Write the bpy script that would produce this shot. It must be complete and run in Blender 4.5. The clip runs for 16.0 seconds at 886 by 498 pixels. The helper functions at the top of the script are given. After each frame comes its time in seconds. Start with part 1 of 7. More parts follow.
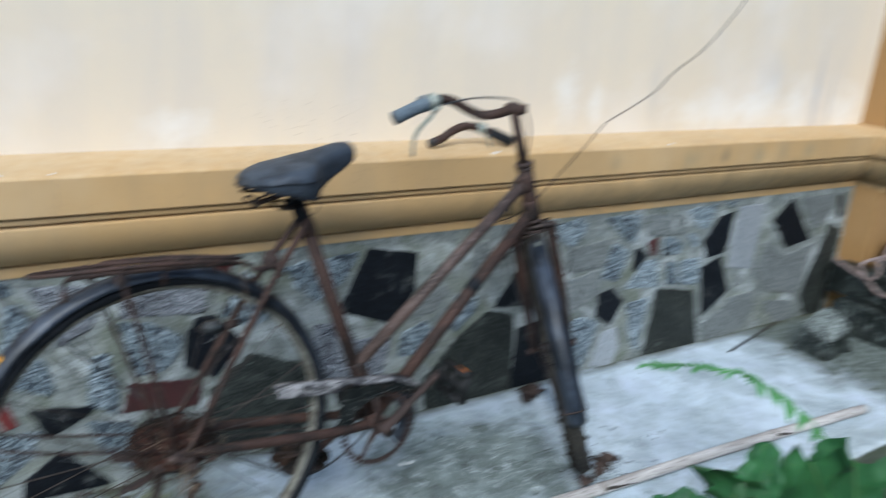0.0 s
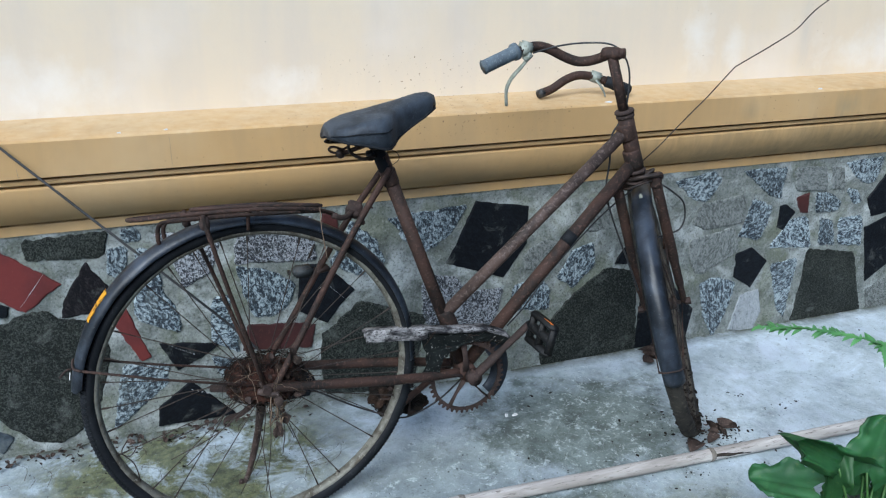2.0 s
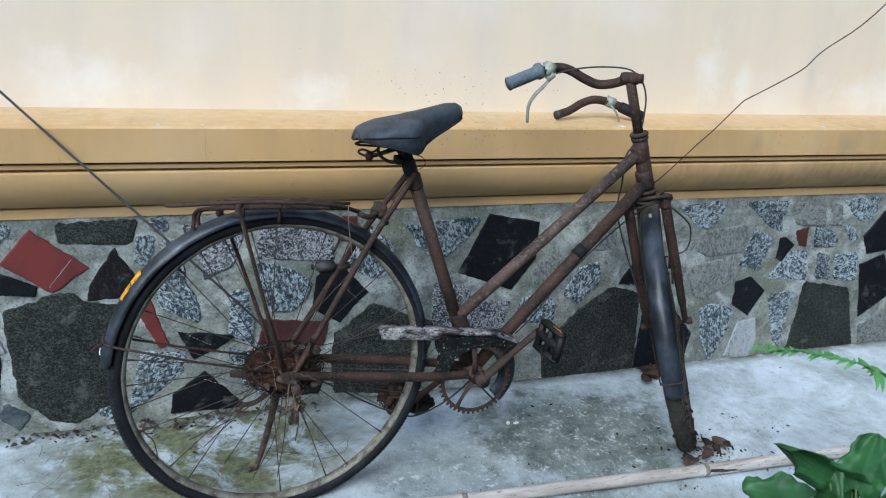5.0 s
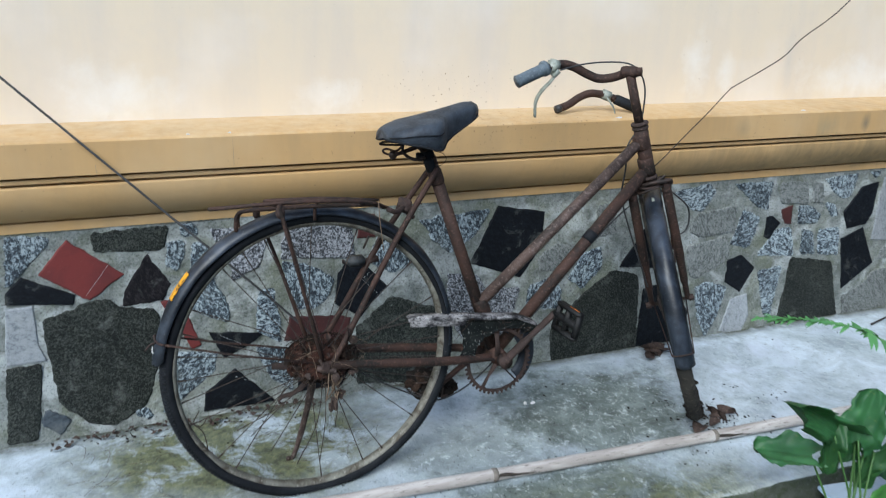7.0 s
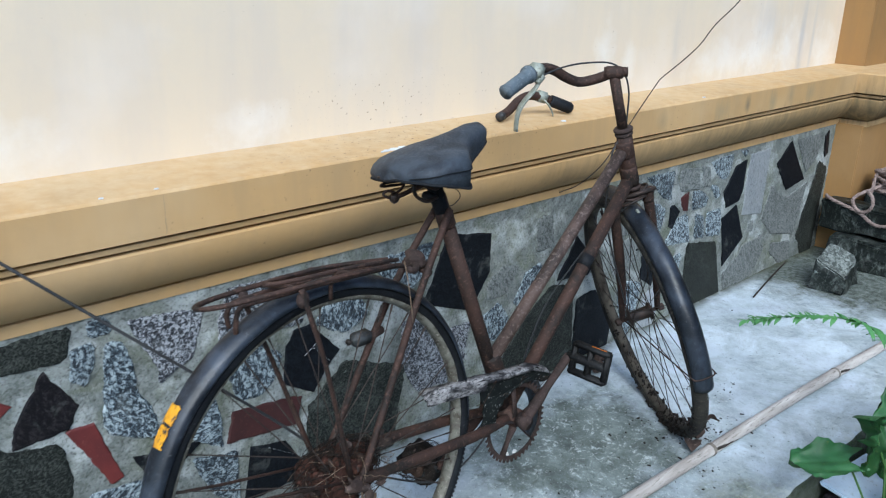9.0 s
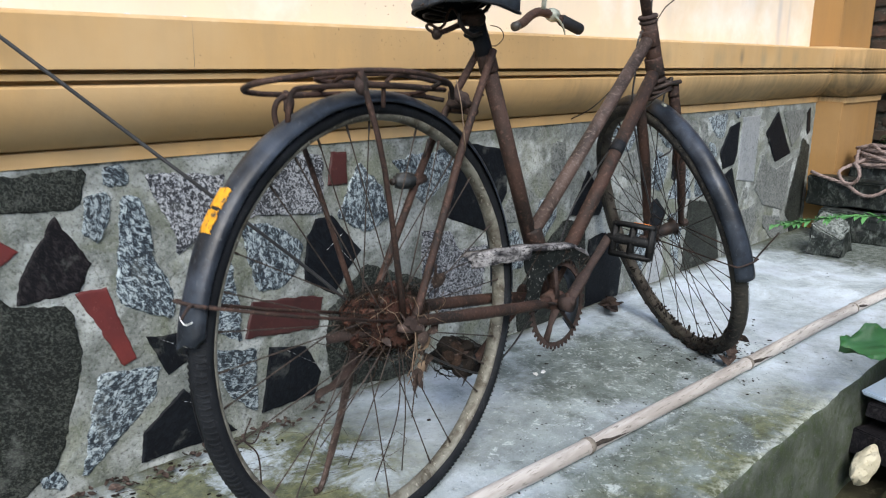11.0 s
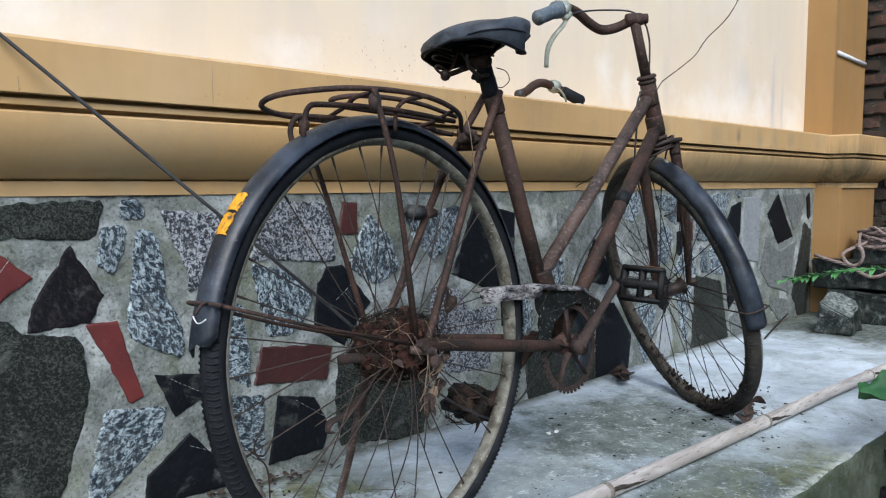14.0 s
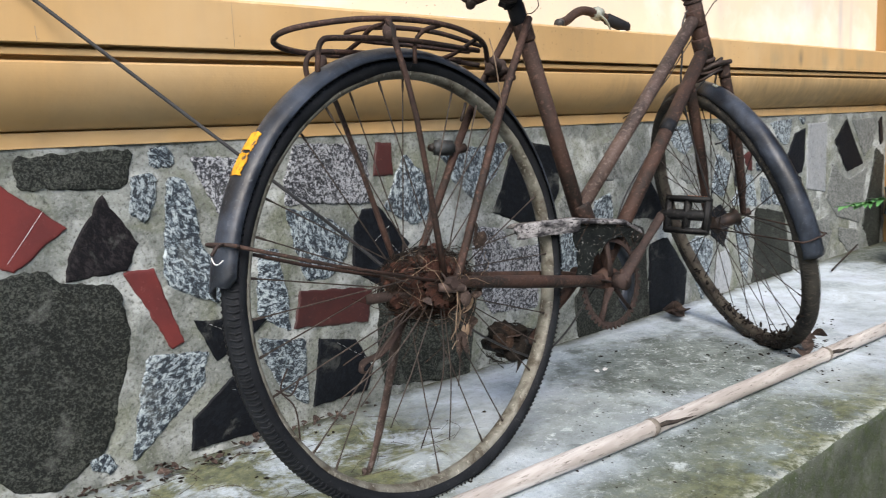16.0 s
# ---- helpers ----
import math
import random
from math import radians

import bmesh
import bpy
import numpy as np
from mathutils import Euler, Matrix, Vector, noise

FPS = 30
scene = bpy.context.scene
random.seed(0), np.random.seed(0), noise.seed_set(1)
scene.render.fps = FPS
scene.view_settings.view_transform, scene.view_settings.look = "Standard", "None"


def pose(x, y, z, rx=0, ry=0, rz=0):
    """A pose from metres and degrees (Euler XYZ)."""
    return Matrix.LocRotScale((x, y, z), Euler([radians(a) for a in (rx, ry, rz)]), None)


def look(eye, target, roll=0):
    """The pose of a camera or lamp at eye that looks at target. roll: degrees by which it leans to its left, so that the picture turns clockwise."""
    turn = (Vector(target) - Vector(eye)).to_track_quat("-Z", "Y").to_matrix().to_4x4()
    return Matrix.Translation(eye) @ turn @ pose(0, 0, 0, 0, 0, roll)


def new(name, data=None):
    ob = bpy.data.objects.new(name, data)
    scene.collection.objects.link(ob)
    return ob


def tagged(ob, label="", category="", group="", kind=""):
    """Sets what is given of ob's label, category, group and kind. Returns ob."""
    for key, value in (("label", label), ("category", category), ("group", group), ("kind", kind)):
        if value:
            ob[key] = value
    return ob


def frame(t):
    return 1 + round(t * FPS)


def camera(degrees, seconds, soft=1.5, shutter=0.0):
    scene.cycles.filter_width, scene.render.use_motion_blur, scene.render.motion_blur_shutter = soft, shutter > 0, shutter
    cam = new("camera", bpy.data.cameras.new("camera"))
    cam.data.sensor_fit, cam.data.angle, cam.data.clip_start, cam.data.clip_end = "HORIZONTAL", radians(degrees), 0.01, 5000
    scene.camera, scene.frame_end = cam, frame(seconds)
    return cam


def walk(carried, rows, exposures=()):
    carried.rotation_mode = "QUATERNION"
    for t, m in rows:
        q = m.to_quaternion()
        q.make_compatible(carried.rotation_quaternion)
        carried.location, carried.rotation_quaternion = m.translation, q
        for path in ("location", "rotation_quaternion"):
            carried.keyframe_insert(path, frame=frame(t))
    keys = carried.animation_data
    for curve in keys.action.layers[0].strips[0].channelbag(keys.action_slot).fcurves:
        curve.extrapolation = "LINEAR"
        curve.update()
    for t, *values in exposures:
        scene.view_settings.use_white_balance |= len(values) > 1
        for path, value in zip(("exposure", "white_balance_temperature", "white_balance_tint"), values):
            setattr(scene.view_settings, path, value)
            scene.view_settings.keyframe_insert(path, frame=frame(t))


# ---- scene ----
PATH = [
    (0, (-0.501, -1.797, 1.204), (0.584, -0.231, 0.596), 4.8),
    (0.1, (-0.501, -1.79, 1.21), (0.485, -0.184, 0.551), 4.2),
    (0.2, (-0.482, -1.774, 1.204), (0.457, -0.153, 0.518), 3.6),
    (0.5, (-0.416, -1.815, 1.189), (0.416, -0.137, 0.486), 2.3),
    (1, (-0.324, -1.909, 1.18), (0.35, -0.161, 0.48), 0.0),
    (1.5, (-0.293, -1.917, 1.187), (0.355, -0.155, 0.498), -0.7),
    (2, (-0.288, -1.914, 1.189), (0.353, -0.159, 0.473), 0.6),
    (2.5, (-0.286, -1.896, 1.184), (0.339, -0.148, 0.441), 1.6),
    (2.9, (-0.289, -1.896, 1.189), (0.338, -0.15, 0.443), 2.4),
    (2.9667, (-0.282, -1.912, 1.178), (0.308, -0.153, 0.434), 1.9),
    (3, (-0.279, -1.909, 1.181), (0.347, -0.155, 0.453), 2.6),
    (3.0333, (-0.279, -1.905, 1.184), (0.386, -0.156, 0.472), 3.3),
    (3.1, (-0.289, -1.884, 1.197), (0.435, -0.155, 0.501), 4.1),
    (3.5, (-0.296, -1.902, 1.17), (0.351, -0.135, 0.493), 2.2),
    (4, (-0.298, -1.914, 1.162), (0.308, -0.129, 0.495), 3.4),
    (4.2, (-0.287, -1.912, 1.158), (0.323, -0.124, 0.5), 3.5),
    (6.3, (-0.544, -2.129, 1.175), (0.211, -0.399, 0.515), 3.9),
    (6.5, (-0.543, -2.11, 1.175), (0.212, -0.381, 0.51), 3.6),
    (7, (-0.523, -2.047, 1.172), (0.208, -0.3, 0.528), 2.0),
    (7.5, (-0.372, -1.886, 1.208), (0.334, -0.126, 0.573), 1.5),
    (8, (-0.464, -1.745, 1.171), (0.183, 0.02, 0.488), -0.1),
    (8.3, (-0.615, -1.584, 1.146), (0.137, 0.126, 0.471), 0.2),
    (8.5, (-0.706, -1.481, 1.132), (0.369, 0.069, 0.467), -0.3),
    (8.7, (-0.753, -1.429, 1.162), (0.427, 0.032, 0.488), -0.2),
    (9, (-0.826, -1.4, 1.17), (0.465, -0.023, 0.51), 1.3),
    (9.2, (-0.86, -1.417, 1.155), (0.43, -0.046, 0.48), 1.7),
    (9.5, (-0.914, -1.404, 1.137), (0.353, -0.049, 0.39), 2.5),
    (9.7, (-0.932, -1.354, 1.125), (0.34, -0.02, 0.349), 3.1),
    (11.8, (-0.962, -1.304, 0.57), (0.521, 0.013, 0.311), -0.4),
    (12, (-0.965, -1.304, 0.569), (0.524, 0.009, 0.325), -0.2),
    (12.5, (-0.977, -1.311, 0.572), (0.494, 0.024, 0.339), 0.3),
    (13, (-0.988, -1.315, 0.581), (0.478, 0.032, 0.39), 0.9),
    (13.5, (-0.994, -1.318, 0.583), (0.474, 0.032, 0.428), 0.6),
    (14, (-0.988, -1.322, 0.584), (0.451, 0.057, 0.419), 0.1),
    (14.5, (-0.961, -1.341, 0.583), (0.445, 0.072, 0.421), -1.0),
    (15, (-0.94, -1.34, 0.576), (0.452, 0.079, 0.358), -2.0),
    (15.5, (-0.938, -1.347, 0.566), (0.421, 0.094, 0.291), -2.3),
    (16, (-0.925, -1.343, 0.562), (0.383, 0.141, 0.271), -2.5),
]
cam = camera(57.43, 16.0, soft=1.1, shutter=0.5)
EXPOSURES = [(0.0, 0.75, 5850, 4), (4.2, 0.75, 5850, 4), (6.3, 0.77, 6050, 4), (7.5, 0.78, 6050, 5), (8.2, 0.79, 5900, 4), (9.7, 0.79, 5800, 5), (11.8, 1.13, 7050, 10), (12.6, 1.1, 6800, 9), (13.5, 0.88, 6300, 8), (14.6, 0.85, 6200, 7), (15.2, 0.92, 6350, 6), (16.0, 1.2, 7050, 12)]
walk(cam, [(t, look(eye, target, roll)) for t, eye, target, roll in PATH], EXPOSURES)

# ---- world, sun, exposure ----
SUN_EL, SUN_ROT = 44.0, 220.0
world = bpy.data.worlds.new("overcast_sky")
scene.world = world
world.use_nodes = True
wn = world.node_tree
sky = wn.nodes.new("ShaderNodeTexSky")
sky.sky_type = "NISHITA"
sky.sun_disc = False
sky.sun_elevation, sky.sun_rotation = radians(SUN_EL), radians(SUN_ROT)
sky.air_density, sky.dust_density, sky.ozone_density = 1.0, 1.2, 1.4
wn.nodes["Background"].inputs["Strength"].default_value = 0.15
wn.links.new(sky.outputs[0], wn.nodes["Background"].inputs["Color"])
sun_data = bpy.data.lights.new("sun", "SUN")
sun_data.energy, sun_data.angle, sun_data.color = 2.1, radians(35), (1.0, 0.97, 0.93)
sun = new("sun", sun_data)
sun.matrix_world = look((-2.1, -2.8, 3.3), (0.3, 0, 0))


# ---- materials ----
def rgba(c):
    return (c[0], c[1], c[2], 1.0)


def material(name, rough=0.7, metal=0.0, spec=0.5):
    m = bpy.data.materials.new(name)
    m.use_nodes = True
    b = m.node_tree.nodes["Principled BSDF"]
    b.inputs["Roughness"].default_value = rough
    b.inputs["Metallic"].default_value = metal
    b.inputs["Specular IOR Level"].default_value = spec
    return m, m.node_tree, b


def coords(nt, scale=(1, 1, 1)):
    geo = nt.nodes.new("ShaderNodeNewGeometry")
    mp = nt.nodes.new("ShaderNodeMapping")
    mp.inputs["Scale"].default_value = scale
    nt.links.new(geo.outputs["Position"], mp.inputs["Vector"])
    return mp.outputs[0]


def noise_tex(nt, vec, scale, detail=4.0, rough=0.6, distort=0.0):
    n = nt.nodes.new("ShaderNodeTexNoise")
    n.inputs["Scale"].default_value, n.inputs["Detail"].default_value = scale, detail
    n.inputs["Roughness"].default_value, n.inputs["Distortion"].default_value = rough, distort
    nt.links.new(vec, n.inputs["Vector"])
    return n.outputs["Fac"]


def ramp(nt, fac, stops, interp="LINEAR"):
    r = nt.nodes.new("ShaderNodeValToRGB")
    r.color_ramp.interpolation = interp
    el = r.color_ramp.elements
    while len(el) < len(stops):
        el.new(0.5)
    for e, (p, c) in zip(el, stops):
        e.position = p
        e.color = rgba(c) if isinstance(c, tuple) else (c, c, c, 1)
    nt.links.new(fac, r.inputs[0])
    return r.outputs[0]


def mix(nt, fac, a, b, mode="MIX"):
    m = nt.nodes.new("ShaderNodeMix")
    m.data_type, m.blend_type = "RGBA", mode
    for sock, v in ((m.inputs[0], fac), (m.inputs[6], a), (m.inputs[7], b)):
        if isinstance(v, tuple):
            sock.default_value = rgba(v)
        elif isinstance(v, (int, float)):
            sock.default_value = v
        else:
            nt.links.new(v, sock)
    return m.outputs[2]


def maths(nt, op, a, b=0.0):
    m = nt.nodes.new("ShaderNodeMath")
    m.operation = op
    m.use_clamp = op != "SUBTRACT"
    for sock, v in zip(m.inputs, (a, b)):
        if isinstance(v, (int, float)):
            sock.default_value = v
        else:
            nt.links.new(v, sock)
    return m.outputs[0]


def bump(nt, bsdf, height, dist=0.002, strength=0.6):
    b = nt.nodes.new("ShaderNodeBump")
    b.inputs["Distance"].default_value, b.inputs["Strength"].default_value = dist, strength
    nt.links.new(height, b.inputs["Height"])
    nt.links.new(b.outputs[0], bsdf.inputs["Normal"])


def axis_of(nt, vec, which):
    s = nt.nodes.new("ShaderNodeSeparateXYZ")
    nt.links.new(vec, s.inputs[0])
    return s.outputs[which]


def object_random(nt):
    return nt.nodes.new("ShaderNodeObjectInfo").outputs["Random"]


def weathered(name, base, second, third, scale, rough=0.7, metal=0.0, bump_mm=1.0, spec=0.4, fine=8.0, stretch=(1, 1, 1), cover=0.56):
    """A worn surface: a base colour, wide stains of a second and small flecks of a third."""
    m, nt, b = material(name, rough, metal, spec)
    v = coords(nt, stretch)
    wide = noise_tex(nt, v, scale, 5, 0.62, 0.4)
    small = noise_tex(nt, v, scale * fine, 5, 0.7)
    c = mix(nt, ramp(nt, wide, [(0.4, 0.0), (0.62, 1.0)]), base, second)
    c = mix(nt, ramp(nt, small, [(cover, 0.0), (cover + 0.12, 1.0)]), c, third)
    nt.links.new(c, b.inputs["Base Color"])
    nt.links.new(ramp(nt, small, [(0.3, max(rough - 0.15, 0.05)), (0.75, min(rough + 0.15, 1.0))]), b.inputs["Roughness"])
    bump(nt, b, small, bump_mm / 1000, 0.7)
    return m


def blob(nt, v, centre, radii, n, wild=0.6, soft=0.5):
    """1 inside an uneven round patch, 0 outside."""
    mp = nt.nodes.new("ShaderNodeMapping")
    mp.inputs["Location"].default_value = [-c / q for c, q in zip(centre, radii)]
    mp.inputs["Scale"].default_value = [1 / q for q in radii]
    nt.links.new(v, mp.inputs["Vector"])
    ln = nt.nodes.new("ShaderNodeVectorMath")
    ln.operation = "LENGTH"
    nt.links.new(mp.outputs[0], ln.inputs[0])
    add = nt.nodes.new("ShaderNodeMath")
    add.operation = "MULTIPLY_ADD"
    nt.links.new(n, add.inputs[0])
    add.inputs[1].default_value = wild * 2
    nt.links.new(ln.outputs["Value"], add.inputs[2])
    half = maths(nt, "MULTIPLY", add.outputs[0], 0.3)
    return ramp(nt, half, [(0.3 * (1 - soft + wild), 1.0), (0.3 * (1 + wild), 0.0)])


def granite(name, dark, mid, light, grain, rough=0.55, mid_at=0.45, light_at=0.56, rand=0.25, spec=0.35, flow=0.55):
    """Speckled stone: dark, middle and light grains drawn out along a grain of its own in each slab."""
    m, nt, b = material(name, rough, 0.0, spec)
    chance = object_random(nt)
    turn = nt.nodes.new("ShaderNodeVectorRotate")
    turn.rotation_type = "Y_AXIS"
    nt.links.new(coords(nt), turn.inputs["Vector"])
    angle = nt.nodes.new("ShaderNodeMath")
    angle.operation = "MULTIPLY"
    angle.inputs[1].default_value = 5.0
    nt.links.new(chance, angle.inputs[0])
    nt.links.new(angle.outputs[0], turn.inputs["Angle"])
    mp = nt.nodes.new("ShaderNodeMapping")
    mp.inputs["Scale"].default_value = (1.0, 1.0, flow)
    nt.links.new(turn.outputs[0], mp.inputs["Vector"])
    v = mp.outputs[0]
    a = noise_tex(nt, v, grain, 7.0, 0.74, 0.6)
    f = noise_tex(nt, v, grain * 2.6, 4.0, 0.8)
    cloud = noise_tex(nt, v, 9.0, 4.0, 0.6, 0.4)
    shift = nt.nodes.new("ShaderNodeMath")
    shift.operation = "MULTIPLY_ADD"
    nt.links.new(cloud, shift.inputs[0])
    shift.inputs[1].default_value = 0.16
    nt.links.new(a, shift.inputs[2])
    a = maths(nt, "SUBTRACT", shift.outputs[0], 0.08)
    c = ramp(nt, a, [(mid_at - 0.03, dark), (mid_at, mid), (light_at, light)])
    c = mix(nt, ramp(nt, f, [(0.56, 0.0), (0.63, 0.85)]), c, dark)
    c = mix(nt, ramp(nt, f, [(0.36, 0.45), (0.42, 0.0)]), c, light)
    shade = ramp(nt, chance, [(0.0, 1.0 - rand), (1.0, 1.0)])
    c = mix(nt, 1.0, c, shade, "MULTIPLY")
    # a film of cement smeared over the faces
    smear = noise_tex(nt, coords(nt), 13, 6, 0.7, 0.5)
    c = mix(nt, ramp(nt, smear, [(0.57, 0.0), (0.72, 0.4)]), c, (0.20, 0.215, 0.20))
    nt.links.new(c, b.inputs["Base Color"])
    bump(nt, b, f, 0.0012, 0.6)
    return m


GRANITE_BLUE = granite("blue_grey_granite", (0.014, 0.021, 0.031), (0.10, 0.138, 0.168), (0.40, 0.47, 0.50), 155, 0.5, 0.50, 0.57, 0.25, 0.35, 0.62)
GRANITE_GREY = granite("pale_grey_granite", (0.011, 0.014, 0.020), (0.095, 0.105, 0.126), (0.42, 0.445, 0.48), 200, 0.6, 0.50, 0.55, 0.25, 0.35, 0.85)
GRANITE_PALE = granite("muted_beige_grey_granite", (0.078, 0.088, 0.086), (0.148, 0.164, 0.160), (0.255, 0.275, 0.27), 170, 0.75, 0.47, 0.58)
GRANITE_LIGHT = granite("light_grey_slab", (0.1581, 0.18, 0.2004), (0.2604, 0.285, 0.3059), (0.3534, 0.38, 0.4009), 120, 0.7, 0.42, 0.6)
GRANITE_DARK = granite("dark_green_granite", (0.005, 0.0065, 0.006), (0.0165, 0.020, 0.0178), (0.074, 0.083, 0.072), 230, 0.65, 0.5, 0.60, 0.2, 0.22, 0.9)
BLACK_STONE = granite("polished_black_granite", (0.0035, 0.0045, 0.007), (0.006, 0.008, 0.0115), (0.013, 0.017, 0.022), 140, 0.62, 0.5, 0.75, 0.25, 0.16)
DARK_RED_STONE = granite("black_red_stone", (0.003, 0.003, 0.005), (0.008, 0.007, 0.009), (0.032, 0.028, 0.031), 150, 0.65, 0.5, 0.62, 0.25, 0.2)
SLATE = granite("blue_slate", (0.03255, 0.045, 0.05803), (0.0465, 0.06, 0.07385), (0.0744, 0.09, 0.1055), 60, 0.6)
RED_TILE = weathered("red_floor_tile", (0.135, 0.026, 0.024), (0.095, 0.021, 0.021), (0.17, 0.055, 0.05), 9, 0.6, 0, 0.6, 0.3, 12, (1, 1, 1), 0.6)
BROWN_TILE = weathered("brown_red_tile", (0.055, 0.017, 0.016), (0.04, 0.014, 0.014), (0.085, 0.035, 0.03), 14, 0.5, 0, 0.3)


def mortar_material():
    """Trowelled cement: dark grey-green, mossy in parts, with chalky patches."""
    m, nt, b = material("old_cement_mortar", 0.92, 0.0, 0.25)
    v = coords(nt)
    wide, mid_n, fine = noise_tex(nt, v, 4.0, 5, 0.6, 0.3), noise_tex(nt, v, 19, 7, 0.68, 0.3), noise_tex(nt, v, 170, 5, 0.7)
    chalk, moss = noise_tex(nt, v, 7.5, 6, 0.62, 0.2), noise_tex(nt, v, 5.5, 6, 0.66, 0.4)
    c = mix(nt, ramp(nt, mid_n, [(0.34, 0.0), (0.66, 1.0)]), (0.115, 0.129, 0.118), (0.262, 0.286, 0.276))
    c = mix(nt, ramp(nt, chalk, [(0.50, 0.0), (0.60, 0.75)]), c, (0.44, 0.475, 0.475))
    c = mix(nt, ramp(nt, moss, [(0.5, 0.0), (0.62, 0.6)]), c, (0.135, 0.15, 0.098))
    c = mix(nt, ramp(nt, wide, [(0.36, 0.45), (0.5, 0.0)]), c, (0.07905, 0.09, 0.0844))
    c = mix(nt, ramp(nt, fine, [(0.34, 0.75), (0.48, 0.0)]), c, (0.0465, 0.05, 0.04431))
    c = mix(nt, ramp(nt, fine, [(0.56, 0.0), (0.7, 0.55)]), c, (0.372, 0.4, 0.3903))
    nt.links.new(c, b.inputs["Base Color"])
    bump(nt, b, mix(nt, 0.45, mid_n, fine), 0.006, 0.9)
    return m


def plaster(name, base, stain, pale, streak, scuffs=(), specks=(), rough=0.78, marks=()):
    """Painted render with rain streaks, faded patches, whitish scuffs and specks of dirt."""
    m, nt, b = material(name, rough, 0.0, 0.3)
    v = coords(nt)
    streaks = noise_tex(nt, coords(nt, (7, 7, 0.8)), 1.0, 5, 0.65, 0.2)
    wide, fine, mid_n = noise_tex(nt, v, 2.2, 4), noise_tex(nt, v, 90, 4), noise_tex(nt, v, 15, 6, 0.65, 0.3)
    c = mix(nt, ramp(nt, streaks, [(0.42, 0.0), (0.7, streak)]), base, stain)
    c = mix(nt, ramp(nt, wide, [(0.5, 0.0), (0.72, 0.7)]), c, pale)
    c = mix(nt, ramp(nt, mid_n, [(0.5, 0.0), (0.72, 0.25)]), c, stain)
    for x, z, rx, rz in scuffs:
        c = mix(nt, maths(nt, "MULTIPLY", blob(nt, v, (x, 0, z), (rx, 1000, rz), noise_tex(nt, v, 11, 6, 0.68, 0.2), 1.0, 0.95), 0.55), c, (0.78, 0.76, 0.72))
    for x, z, rx, rz, colour, much in marks:
        c = mix(nt, maths(nt, "MULTIPLY", blob(nt, v, (x, 0, z), (rx, 1000, rz), noise_tex(nt, coords(nt, (30, 30, 4)), 1.0, 5, 0.65, 0.3), 0.9, 0.95), much), c, colour)
    dots = noise_tex(nt, v, 120, 1.5)
    where = noise_tex(nt, v, 3.0, 2.0)
    d = maths(nt, "MULTIPLY", ramp(nt, dots, [(0.715, 0.0), (0.75, 1.0)]), ramp(nt, where, [(0.52, 0.0), (0.6, 0.7)]))
    for x, z, rx, rz in specks:
        d = maths(nt, "ADD", d, maths(nt, "MULTIPLY", ramp(nt, dots, [(0.665, 0.0), (0.70, 0.75)]), blob(nt, v, (x, 0, z), (rx, 1000, rz), where, 0.4, 0.9)))
    c = mix(nt, d, c, (0.2, 0.13, 0.075))
    nt.links.new(c, b.inputs["Base Color"])
    bump(nt, b, mix(nt, 0.5, mid_n, fine), 0.0012, 0.5)
    return m


